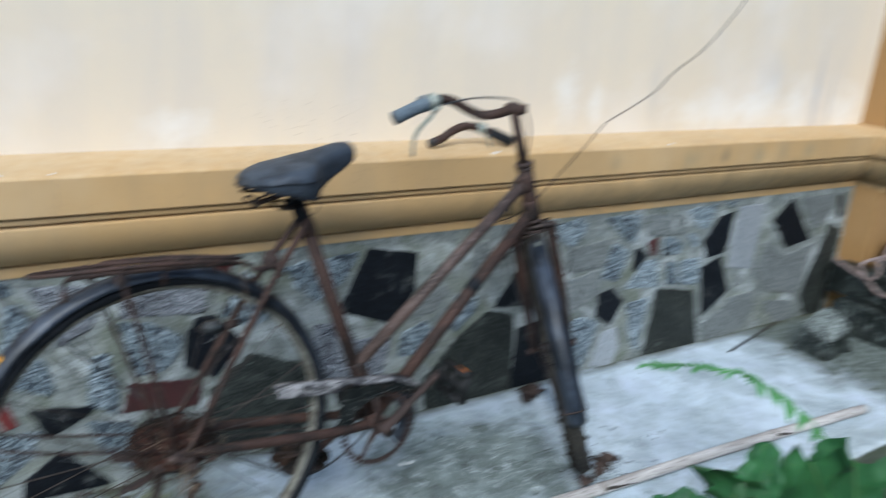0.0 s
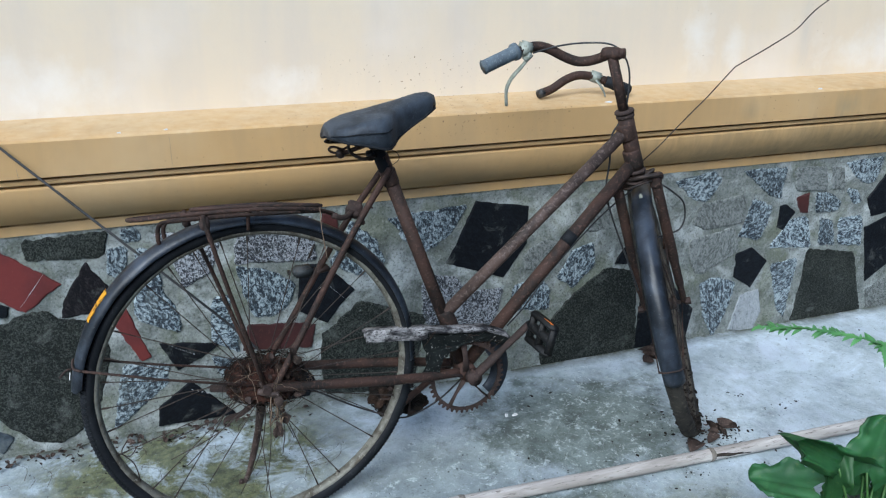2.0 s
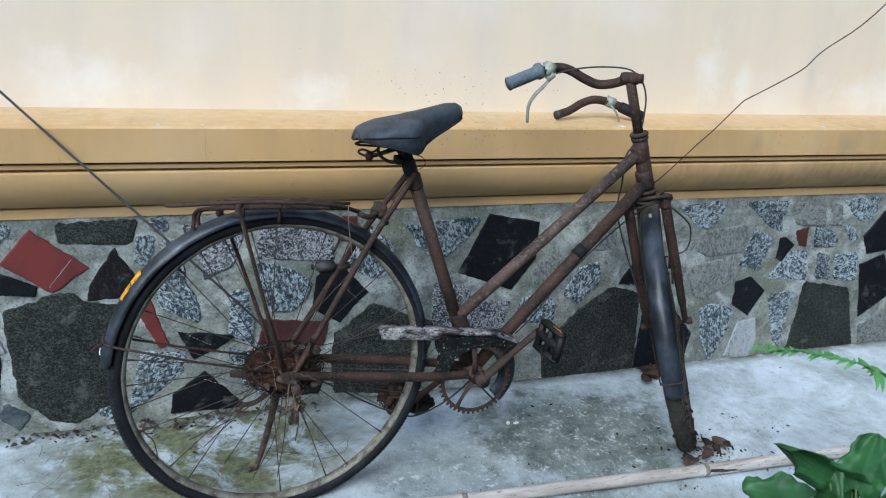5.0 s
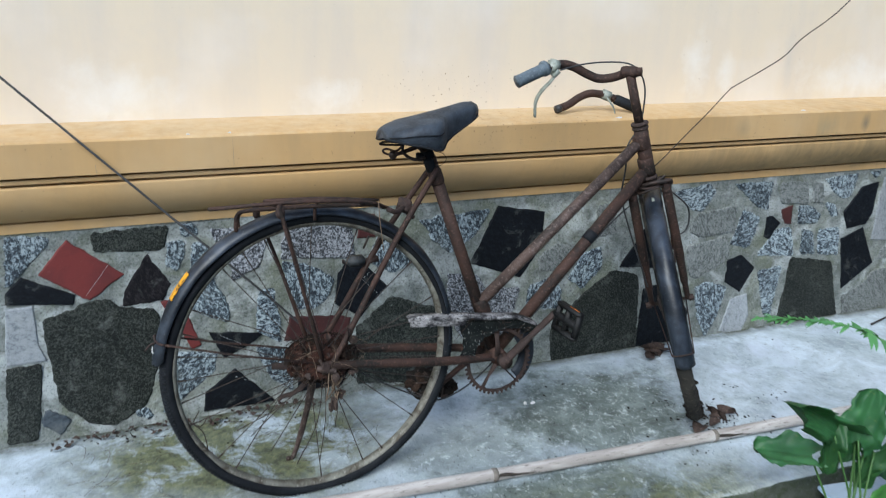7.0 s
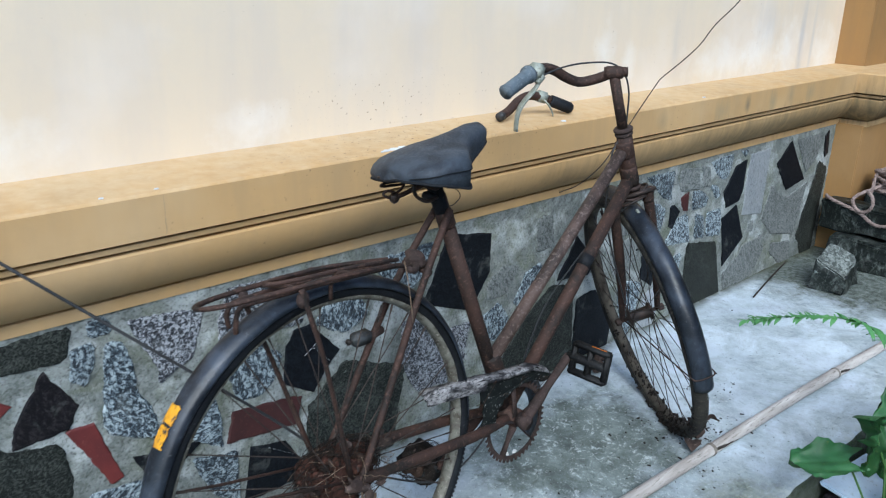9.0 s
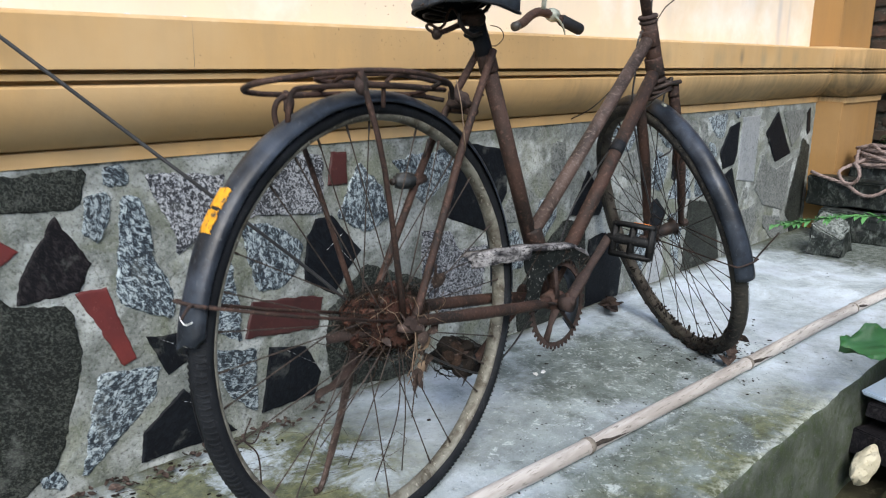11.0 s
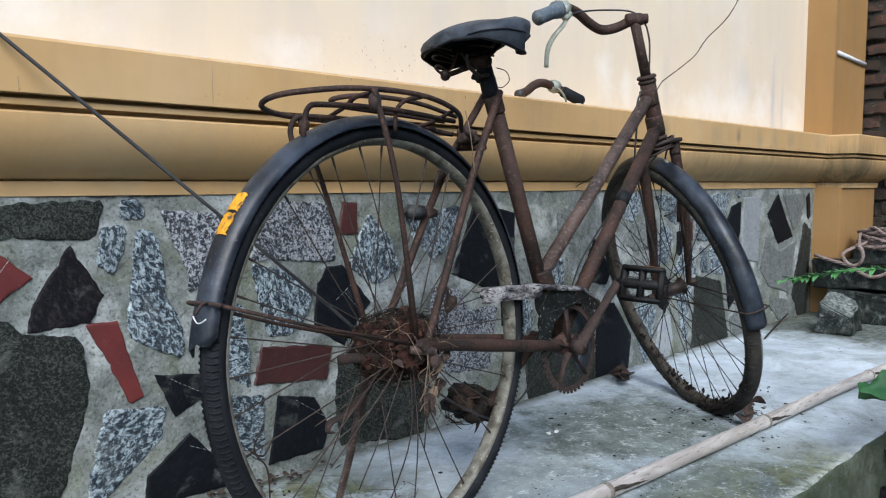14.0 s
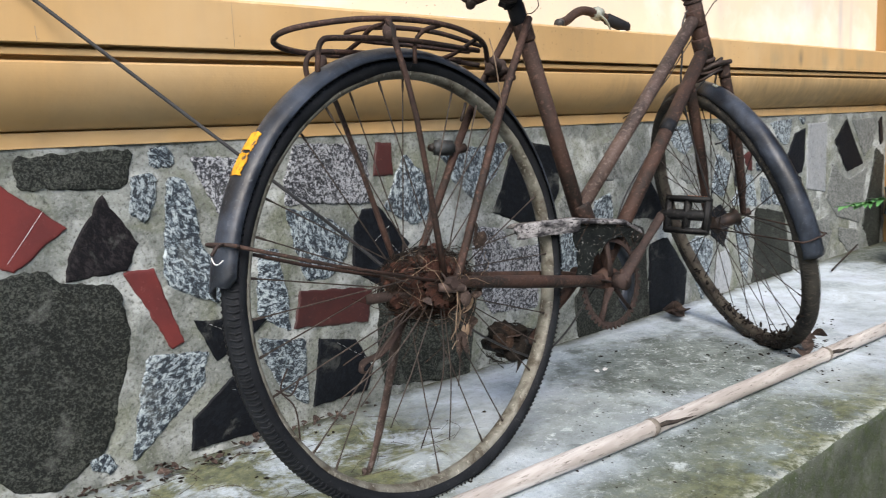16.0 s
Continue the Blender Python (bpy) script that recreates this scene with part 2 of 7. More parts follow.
def concrete_material(name, side=False):
    m, nt, b = material(name, 0.85, 0.0, 0.3)
    v = coords(nt)
    wide, blotch = noise_tex(nt, v, 2.6, 8, 0.68, 0.2), noise_tex(nt, v, 7.5, 9, 0.72, 0.25)
    fine, grit, pit = noise_tex(nt, v, 38, 7, 0.75), noise_tex(nt, v, 230, 4, 0.7), noise_tex(nt, v, 95, 3, 0.6)
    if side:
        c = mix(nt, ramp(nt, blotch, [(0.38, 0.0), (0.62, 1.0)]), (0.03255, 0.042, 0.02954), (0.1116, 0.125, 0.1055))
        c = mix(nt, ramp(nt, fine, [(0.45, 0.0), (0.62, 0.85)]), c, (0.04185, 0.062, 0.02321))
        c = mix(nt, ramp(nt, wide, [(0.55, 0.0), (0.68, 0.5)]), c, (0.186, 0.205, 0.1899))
    else:
        # a hard pale cement skin
        c = mix(nt, ramp(nt, wide, [(0.36, 0.0), (0.62, 1.0)]), (0.45, 0.525, 0.58), (0.62, 0.71, 0.785))
        c = mix(nt, ramp(nt, blotch, [(0.48, 0.0), (0.70, 0.55)]), c, (0.26, 0.30, 0.33))
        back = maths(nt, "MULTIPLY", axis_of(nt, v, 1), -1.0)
        crust, spots = noise_tex(nt, v, 24, 10, 0.8, 0.4), noise_tex(nt, v, 60, 6, 0.75, 0.3)
        # worn off to dirty grey-green under the bicycle and along the outer edge
        worn = blob(nt, v, (0.68, -0.33, 0), (0.46, 0.38, 10), blotch, 0.8, 0.5)
        worn = maths(nt, "MAXIMUM", worn, blob(nt, v, (0.30, -0.70, 0), (0.72, 0.24, 10), blotch, 0.7, 0.5))
        worn = maths(nt, "MAXIMUM", worn, maths(nt, "MULTIPLY", blob(nt, v, (-0.26, -0.38, 0), (0.50, 0.26, 10), blotch, 0.9, 0.6), 0.5))
        worn = maths(nt, "MAXIMUM", worn, maths(nt, "MULTIPLY", blob(nt, v, (0.30, -0.42, 0), (0.34, 0.26, 10), blotch, 0.9, 0.6), 0.75))
        # all the length behind the front wheel is grimy, in patches
        along = maths(nt, "ADD", axis_of(nt, v, 0), maths(nt, "MULTIPLY", blotch, 0.5))
        grime = maths(nt, "MULTIPLY", ramp(nt, maths(nt, "MULTIPLY", along, 0.5), [(0.54, 1.0), (0.66, 0.0)]), ramp(nt, noise_tex(nt, v, 5.0, 9, 0.72, 0.5), [(0.42, 0.05), (0.60, 0.5)]))
        worn = maths(nt, "MAXIMUM", worn, grime)
        dirty = mix(nt, ramp(nt, noise_tex(nt, v, 9, 10, 0.74, 0.3), [(0.40, 0.0), (0.60, 1.0)]), (0.045, 0.058, 0.049), (0.162, 0.196, 0.184))
        dirty = mix(nt, ramp(nt, crust, [(0.54, 0.0), (0.60, 0.75)]), dirty, (0.055, 0.068, 0.058))
        dirty = mix(nt, ramp(nt, crust, [(0.38, 0.9), (0.43, 0.0)]), dirty, (0.46, 0.52, 0.52))
        dirty = mix(nt, ramp(nt, spots, [(0.36, 0.7), (0.41, 0.0)]), dirty, (0.50, 0.55, 0.54))
        c = mix(nt, maths(nt, "MULTIPLY", worn, 0.94), c, dirty)
        c = mix(nt, ramp(nt, crust, [(0.60, 0.0), (0.65, 0.4)]), c, (0.11, 0.13, 0.12))
        c = mix(nt, ramp(nt, spots, [(0.61, 0.0), (0.66, 0.55)]), c, (0.075, 0.088, 0.076))
        c = mix(nt, ramp(nt, pit, [(0.26, 0.7), (0.33, 0.0)]), c, (0.0465, 0.048, 0.0422))
        # crisp mottling: scoured pale crust, dark pocks and hairline scratches
        flecks, patch = noise_tex(nt, v, 33, 12, 0.82, 0.8), noise_tex(nt, v, 3.6, 6, 0.65, 0.5)
        scour = maths(nt, "MULTIPLY", ramp(nt, flecks, [(0.56, 0.0), (0.60, 0.7)]), ramp(nt, patch, [(0.46, 0.15), (0.56, 1.0)]))
        c = mix(nt, maths(nt, "MULTIPLY", scour, worn), c, (0.50, 0.56, 0.56))
        pocks = maths(nt, "MULTIPLY", ramp(nt, flecks, [(0.40, 0.8), (0.45, 0.0)]), ramp(nt, patch, [(0.40, 1.0), (0.54, 0.15)]))
        c = mix(nt, maths(nt, "MULTIPLY", pocks, ramp(nt, worn, [(0.0, 0.25), (1.0, 0.9)])), c, (0.075, 0.09, 0.08))
        lilac = noise_tex(nt, v, 4.5, 5, 0.6, 0.6)
        c = mix(nt, maths(nt, "MULTIPLY", ramp(nt, lilac, [(0.5, 0.0), (0.66, 0.35)]), ramp(nt, worn, [(0.0, 1.0), (0.6, 0.0)])), c, (0.43, 0.46, 0.58))
        # moss round the rear wheel and on the outer edge
        moss_n = noise_tex(nt, v, 6.5, 9, 0.74, 0.4)
        mossy = maths(nt, "MAXIMUM", blob(nt, v, (-0.26, -0.18, 0), (0.52, 0.30, 10), wide, 0.5, 0.5), maths(nt, "MULTIPLY", ramp(nt, back, [(0.56, 0.0), (0.76, 0.9)]), ramp(nt, axis_of(nt, v, 0), [(0.75, 1.0), (0.98, 0.25)])))
        moss = mix(nt, ramp(nt, fine, [(0.4, 0.0), (0.6, 1.0)]), (0.040, 0.047, 0.015), (0.150, 0.158, 0.065))
        c = mix(nt, maths(nt, "MULTIPLY", maths(nt, "MULTIPLY", ramp(nt, moss_n, [(0.40, 0.0), (0.50, 1.0)]), mossy), 0.92), c, moss)
        # a patchy pale highlight painted along the outer arris
        chipped = ramp(nt, back, [(0.752, 0.0), (0.776, 0.5)])
        c = mix(nt, maths(nt, "MULTIPLY", chipped, ramp(nt, fine, [(0.45, 0.0), (0.56, 1.0)])), c, (0.44, 0.48, 0.47))
        # rough dark mossy cement beyond the clean skin, round the stone blocks
        rough_end = blob(nt, v, (2.85, -0.34, 0), (0.76, 0.86, 10), blotch, 0.5, 0.25)
        c = mix(nt, rough_end, c, mix(nt, ramp(nt, fine, [(0.4, 0.0), (0.62, 1.0)]), (0.05, 0.062, 0.052), (0.17, 0.195, 0.18)))
        # darker olive, unevenly, in a strip along the foot of the wall
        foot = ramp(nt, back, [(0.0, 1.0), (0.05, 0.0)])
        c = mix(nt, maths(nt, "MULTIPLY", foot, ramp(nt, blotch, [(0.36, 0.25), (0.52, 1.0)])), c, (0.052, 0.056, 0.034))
    c = mix(nt, ramp(nt, grit, [(0.3, 0.35), (0.42, 0.0)]), c, (0.04185, 0.045, 0.03798))
    c = mix(nt, ramp(nt, grit, [(0.6, 0.0), (0.72, 0.4)]), c, (0.465, 0.52, 0.5275))
    nt.links.new(c, b.inputs["Base Color"])
    nt.links.new(ramp(nt, blotch, [(0.3, 0.62), (0.7, 0.92)]), b.inputs["Roughness"])
    bump(nt, b, mix(nt, 0.5, fine, grit), 0.004 if not side else 0.014, 0.7)
    return m


MORTAR = mortar_material()
CREAM = plaster("cream_wall_paint", (0.68, 0.58, 0.445), (0.60, 0.53, 0.45), (0.72, 0.655, 0.585), 0.7,
                ((-0.51, 0.86, 0.16, 0.10), (0.02, 0.85, 0.10, 0.06), (1.23, 0.92, 0.06, 0.12), (1.36, 0.90, 0.04, 0.08), (1.95, 0.87, 0.30, 0.09), (2.24, 0.90, 0.16, 0.12), (2.44, 0.88, 0.11, 0.16), (2.78, 0.86, 0.13, 0.14), (-1.1, 0.87, 0.3, 0.08)), ((0.4, 0.87, 0.4, 0.08),),
                marks=((2.56, 0.92, 0.035, 0.26, (0.42, 0.42, 0.43), 0.6), (2.66, 0.90, 0.02, 0.2, (0.45, 0.45, 0.45), 0.45), (2.27, 0.99, 0.12, 0.12, (0.50, 0.49, 0.48), 0.45), (1.62, 0.93, 0.03, 0.14, (0.50, 0.48, 0.45), 0.4)))
# the wide brown marks at x 2.2 and 2.86 are painted shade
OCHRE = plaster("ochre_trim_paint", (0.475, 0.305, 0.135), (0.365, 0.252, 0.13), (0.53, 0.383, 0.213), 0.75, (), ((0.4, 0.8, 0.5, 0.1),),
                # the last mark lightens the top of the ledge all along
                marks=((1.815, 0.745, 0.022, 0.04, (0.12, 0.115, 0.09), 0.75), (1.65, 0.74, 0.05, 0.05, (0.27, 0.235, 0.15), 0.6), (2.0, 0.74, 0.045, 0.05, (0.27, 0.235, 0.15), 0.6), (2.14, 0.75, 0.03, 0.05, (0.26, 0.22, 0.14), 0.5), (2.30, 0.75, 0.05, 0.05, (0.26, 0.225, 0.145), 0.6), (1.30, 0.745, 0.03, 0.04, (0.25, 0.20, 0.12), 0.45), (2.2, 0.645, 1.5, 0.075, (0.20, 0.15, 0.08), 0.85), (2.86, 0.66, 0.2, 0.12, (0.12, 0.095, 0.055), 0.85), (0.6, 0.803, 4.0, 0.016, (0.58, 0.46, 0.30), 0.6)))
CREAM_DULL = plaster("grey_weathered_render", (0.22, 0.21, 0.18), (0.13, 0.13, 0.11), (0.27, 0.26, 0.23), 0.8)
ORANGE = plaster("orange_pillar_paint", (0.315, 0.178, 0.064), (0.235, 0.145, 0.066), (0.35, 0.215, 0.095), 0.7)
CONCRETE = concrete_material("weathered_concrete")
CONCRETE_EDGE = concrete_material("mossy_concrete_edge", True)
SOIL = weathered("mossy_soil", (0.035, 0.032, 0.02), (0.06, 0.065, 0.03), (0.10, 0.095, 0.06), 5, 0.95, 0, 8, 0.2, 6)
RUST = weathered("rusted_brown_paint", (0.047, 0.026, 0.020), (0.016, 0.0125, 0.011), (0.085, 0.05, 0.039), 14, 0.72, 0.05, 2.2, 0.25, 9, (1, 1, 1), 0.53)
RUST_PALE = weathered("rubbed_brown_paint", (0.080, 0.054, 0.046), (0.027, 0.019, 0.016), (0.135, 0.105, 0.095), 15, 0.65, 0.05, 2.0, 0.3, 8, (1, 1, 1), 0.52)
RUST_RED = weathered("red_rust", (0.044, 0.029, 0.0255), (0.025, 0.018, 0.016), (0.10, 0.07, 0.058), 40, 0.85, 0.1, 0.8, 0.3, 6)
DARK_STEEL = weathered("dark_rusty_steel", (0.024, 0.021, 0.02), (0.04, 0.027, 0.022), (0.08, 0.056, 0.044), 40, 0.6, 0.4, 0.4, 0.4, 5)
# worn black; its blue-grey stains also paint sheen into the colour
BLACK_PAINT = weathered("worn_black_paint_sheen", (0.008, 0.011, 0.016), (0.036, 0.046, 0.064), (0.085, 0.092, 0.105), 12, 0.42, 0.1, 0.7, 0.4, 14, (1, 1, 1), 0.60)
FLAKING = weathered("flaking_black_enamel", (0.0045, 0.006, 0.0062), (0.011, 0.0135, 0.013), (0.38, 0.38, 0.36), 38, 0.7, 0.0, 0.8, 0.12, 4, (1, 1, 1), 0.595)
CHIPPED = weathered("chipped_white_enamel", (0.018, 0.018, 0.021), (0.31, 0.305, 0.31), (0.010, 0.010, 0.011), 45, 0.65, 0.0, 0.8, 0.15, 6, (0.5, 1, 1), 0.50)
RUBBER = weathered("perished_black_rubber", (0.0065, 0.0078, 0.0100), (0.012, 0.014, 0.017), (0.034, 0.036, 0.039), 16, 0.7, 0, 0.7, 0.18, 9, (1, 1, 1), 0.58)
DUSTY_RUBBER = weathered("dusty_muddy_rubber", (0.016, 0.016, 0.016), (0.040, 0.038, 0.033), (0.075, 0.066, 0.055), 13, 0.85, 0, 1.5, 0.15, 9, (1, 1, 1), 0.54)
RIM_METAL = weathered("dirty_steel_rim", (0.19, 0.188, 0.16), (0.065, 0.056, 0.042), (0.38, 0.37, 0.32), 30, 0.65, 0.2, 1.0, 0.35, 4, (1, 1, 1), 0.575)
RIM_DIRTY = weathered("rim_caked_with_soil", (0.03, 0.024, 0.019), (0.08, 0.07, 0.055), (0.016, 0.012, 0.010), 14, 0.85, 0.1, 1.5, 0.3, 4)
VINYL = weathered("dusty_blue_black_vinyl", (0.017, 0.022, 0.030), (0.041, 0.052, 0.068), (0.055, 0.064, 0.078), 20, 0.58, 0, 0.8, 0.3, 9, (1, 1, 1), 0.58)
GRIP_RUBBER = weathered("grey_blue_rubber", (0.10, 0.13, 0.155), (0.07, 0.09, 0.11), (0.18, 0.21, 0.23), 30, 0.7, 0, 0.4, 0.4, 5)
GRIP_DARK = weathered("dull_grey_metal", (0.05, 0.056, 0.06), (0.03, 0.034, 0.037), (0.11, 0.09, 0.075), 40, 0.6, 0.2, 0.5, 0.3, 4)
ALLOY = weathered("corroded_alloy", (0.30, 0.325, 0.285), (0.2, 0.225, 0.195), (0.13, 0.115, 0.09), 40, 0.6, 0.2, 0.6, 0.4, 4)
PLASTIC = weathered("black_pedal_plastic", (0.006, 0.0065, 0.007), (0.012, 0.0125, 0.013), (0.04, 0.038, 0.035), 30, 0.6, 0, 0.4, 0.2, 5)
CABLE = weathered("black_cable_sheath", (0.02, 0.021, 0.023), (0.035, 0.036, 0.038), (0.05, 0.05, 0.05), 20, 0.5)
YELLOW = weathered("peeling_yellow_tape", (0.66, 0.32, 0.018), (0.50, 0.225, 0.015), (0.05, 0.04, 0.034), 60, 0.5, 0, 0.5, 0.4, 1.6, (1, 1, 1), 0.53)
ORANGE_LENS = weathered("orange_reflector", (0.75, 0.22, 0.02), (0.6, 0.16, 0.01), (0.8, 0.3, 0.05), 60, 0.3)
DEBRIS = weathered("dry_roots_and_leaves", (0.040, 0.025, 0.018), (0.02, 0.014, 0.011), (0.095, 0.062, 0.044), 60, 0.95, 0, 1, 0.15, 4)
MUD = weathered("red_brown_mud", (0.056, 0.025, 0.018), (0.022, 0.012, 0.010), (0.105, 0.052, 0.038), 45, 0.95, 0, 3.0, 0.15, 4)
BLACK_SOIL = weathered("black_wet_soil", (0.010, 0.0085, 0.0075), (0.018, 0.0145, 0.012), (0.055, 0.045, 0.037), 50, 0.95, 0, 2.0, 0.15, 4)
SPOKE_RUST = weathered("rusty_spoke_steel", (0.055, 0.043, 0.037), (0.03, 0.024, 0.021), (0.12, 0.095, 0.08), 30, 0.75, 0.2, 0.2, 0.3, 5)
STRAW = weathered("pale_dry_straw", (0.20, 0.145, 0.10), (0.12, 0.085, 0.06), (0.30, 0.235, 0.17), 30, 0.9, 0, 0.5, 0.2, 5)
DRY_LEAF = weathered("dry_brown_leaf", (0.056, 0.038, 0.031), (0.028, 0.020, 0.017), (0.15, 0.112, 0.095), 45, 0.85, 0, 0.8, 0.3, 4, (1, 1, 1), 0.55)
BAMBOO = weathered("grey_dry_bamboo", (0.53, 0.505, 0.485), (0.30, 0.275, 0.255), (0.12, 0.105, 0.09), 9, 0.7, 0, 1.2, 0.3, 8, (0.35, 3, 3), 0.56)
BAMBOO_DARK = weathered("blackened_bamboo", (0.045, 0.038, 0.033), (0.025, 0.021, 0.018), (0.12, 0.10, 0.085), 30, 0.9, 0, 0.8, 0.15, 5)
BAMBOO_NODE = weathered("dark_bamboo_node", (0.16, 0.142, 0.122), (0.22, 0.2, 0.175), (0.06, 0.052, 0.043), 40, 0.85, 0, 0.8, 0.2, 4)
BLACK_ROCK = granite("wet_black_green_stone", (0.007, 0.010, 0.009), (0.022, 0.029, 0.025), (0.16, 0.18, 0.17), 30, 0.5, 0.52, 0.70)
ROPE = weathered("pale_pink_grey_rope", (0.29, 0.225, 0.205), (0.155, 0.12, 0.11), (0.07, 0.055, 0.05), 35, 0.9, 0, 1.0, 0.2, 3)
BRICK = weathered("old_red_brick", (0.095, 0.050, 0.037), (0.045, 0.036, 0.029), (0.17, 0.15, 0.13), 14, 0.95, 0, 4.0, 0.15, 3, (1, 1, 1), 0.58)
BRICK_JOINT = weathered("grey_brick_joint", (0.045, 0.042, 0.035), (0.022, 0.023, 0.018), (0.10, 0.093, 0.08), 11, 0.95, 0, 6.0, 0.15, 4)
BRICK_DARK = weathered("mossy_dark_brick", (0.030, 0.027, 0.021), (0.055, 0.035, 0.026), (0.016, 0.02, 0.012), 10, 0.95, 0, 4.0, 0.15, 3)
PALE_BLUE = weathered("pale_blue_plastic_board", (0.45, 0.56, 0.68), (0.52, 0.62, 0.72), (0.35, 0.42, 0.47), 9, 0.45)
CREAM_STONE = weathered("cream_stone_chip", (0.52, 0.48, 0.36), (0.42, 0.38, 0.27), (0.3, 0.27, 0.2), 15, 0.8)
CHIP_WHITE = weathered("bare_white_plaster", (0.60, 0.63, 0.65), (0.5, 0.53, 0.56), (0.42, 0.36, 0.27), 60, 0.9)
WHITE_FLECK = weathered("white_paper_scrap", (0.75, 0.75, 0.73), (0.65, 0.66, 0.66), (0.5, 0.5, 0.5), 30, 0.8)


def leaf_material(name, base, light):
    m, nt, b = material(name, 0.52, 0, 0.35)
    v = coords(nt)
    c = mix(nt, ramp(nt, noise_tex(nt, v, 12, 3), [(0.35, 0.0), (0.68, 1.0)]), base, light)
    c = mix(nt, ramp(nt, noise_tex(nt, v, 90, 3), [(0.62, 0.0), (0.75, 0.35)]), c, (0.16, 0.19, 0.05))
    nt.links.new(c, b.inputs["Base Color"])
    b.inputs["Transmission Weight"].default_value = 0.0
    b.inputs["Subsurface Weight"].default_value = 0.12
    b.inputs["Subsurface Radius"].default_value = (0.01, 0.02, 0.004)
    bump(nt, b, noise_tex(nt, v, 60, 3), 0.0015, 0.5)
    return m


LEAF = leaf_material("taro_leaf_green", (0.017, 0.072, 0.024), (0.036, 0.128, 0.044))
# darker copy of the leaf green, with shade painted in for inner blades
LEAF_SHADED = leaf_material("shaded_taro_green", (0.012, 0.048, 0.015), (0.024, 0.086, 0.024))
LEAF_PALE = leaf_material("young_leaf_green", (0.055, 0.185, 0.042), (0.085, 0.25, 0.06))
STALK = leaf_material("leaf_stalk_green", (0.045, 0.11, 0.03), (0.07, 0.15, 0.045))
FERN = leaf_material("fern_green", (0.06, 0.185, 0.062), (0.095, 0.26, 0.085))


# ---- helpers for meshes ----
def mesh_object(name, verts, faces, mat, smooth=False):
    me = bpy.data.meshes.new(name)
    me.from_pydata([tuple(v) for v in verts], [], faces)
    me.materials.append(mat)
    if smooth:
        me.polygons.foreach_set("use_smooth", [True] * len(me.polygons))
    me.update()
    return new(name, me)


def thing(name, base, label, category, group="", kind=""):
    ob = new(name)
    ob.empty_display_size = 0.05
    ob.matrix_basis = Matrix.Translation(base)
    return tagged(ob, label, category, group, kind)


def under(ob, parent, label=""):
    """Make ob a part of parent and leave it where it stands. An Empty at the base is the only parent that is shifted."""
    ob.parent = parent
    if parent.type == "EMPTY":
        ob.matrix_parent_inverse = parent.matrix_basis.inverted()
    if label:
        ob["label"] = label
    return ob


def join(*pieces):
    verts, faces = [], []
    for v, f in pieces:
        n = len(verts)
        verts += [tuple(p) for p in v]
        faces += [tuple(i + n for i in q) for q in f]
    return verts, faces


def smooth_path(points, steps=6):
    """A Catmull-Rom curve through the points."""
    p = [Vector(q) for q in points]
    if len(p) < 3 or steps < 2:
        return p
    p = [p[0] * 2 - p[1], *p, p[-1] * 2 - p[-2]]
    out = []
    for a, b, c, d in zip(p, p[1:], p[2:], p[3:]):
        for k in range(steps):
            t = k / steps
            out.append(0.5 * (2 * b + (c - a) * t + (2 * a - 5 * b + 4 * c - d) * t * t + (3 * b - a - 3 * c + d) * t ** 3))
    return out + [p[-2]]


def tube(points, radius, sides=10, caps=True, flat=1.0):
    """A round bar along points; radius is a number or one for each point."""
    p = [Vector(q) for q in points]
    r = list(radius) if isinstance(radius, (list, tuple)) else [radius] * len(p)
    if len(r) != len(p):
        r = [r[min(int(i * len(r) / len(p)), len(r) - 1)] for i in range(len(p))]
    verts, faces = [], []
    side = None
    for i, q in enumerate(p):
        d = (p[min(i + 1, len(p) - 1)] - p[max(i - 1, 0)]).normalized()
        if side is None:
            side = d.cross(Vector((0, 0, 1)) if abs(d.z) < 0.9 else Vector((0, 1, 0))).normalized()
        side = (side - d * side.dot(d)).normalized()
        up = side.cross(d)
        for k in range(sides):
            a = 2 * math.pi * k / sides
            verts.append(q + side * (r[i] * math.cos(a)) + up * (r[i] * flat * math.sin(a)))
    for i in range(len(p) - 1):
        for k in range(sides):
            a, b = i * sides + k, i * sides + (k + 1) % sides
            faces.append((a, b, b + sides, a + sides))
    if caps:
        faces.append(tuple(range(sides))[::-1])
        faces.append(tuple(range((len(p) - 1) * sides, len(p) * sides)))
    return verts, faces


def part(name, shape, mat, parent, label="", smooth=True):
    return under(mesh_object(name, shape[0], shape[1], mat, smooth), parent, label)


def bar(name, points, radius, mat, parent, label="", steps=1, sides=10, flat=1.0):
    return part(name, tube(smooth_path(points, steps), radius, sides, True, flat), mat, parent, label)


def box(x0, x1, y0, y1, z0, z1, bev=0.0):
    """A block with a small chamfer round all its edges."""
    bm = bmesh.new()
    bmesh.ops.create_cube(bm, size=1.0)
    for v in bm.verts:
        v.co = Vector(((x0 + x1) / 2 + v.co.x * (x1 - x0), (y0 + y1) / 2 + v.co.y * (y1 - y0), (z0 + z1) / 2 + v.co.z * (z1 - z0)))
    if bev:
        bmesh.ops.bevel(bm, geom=bm.edges[:], offset=bev, segments=2, affect="EDGES")
    out = [v.co.copy() for v in bm.verts], [tuple(v.index for v in f.verts) for f in bm.faces]
    bm.free()
    return out


def moved(shape, m):
    return [m @ Vector(v) for v in shape[0]], shape[1]


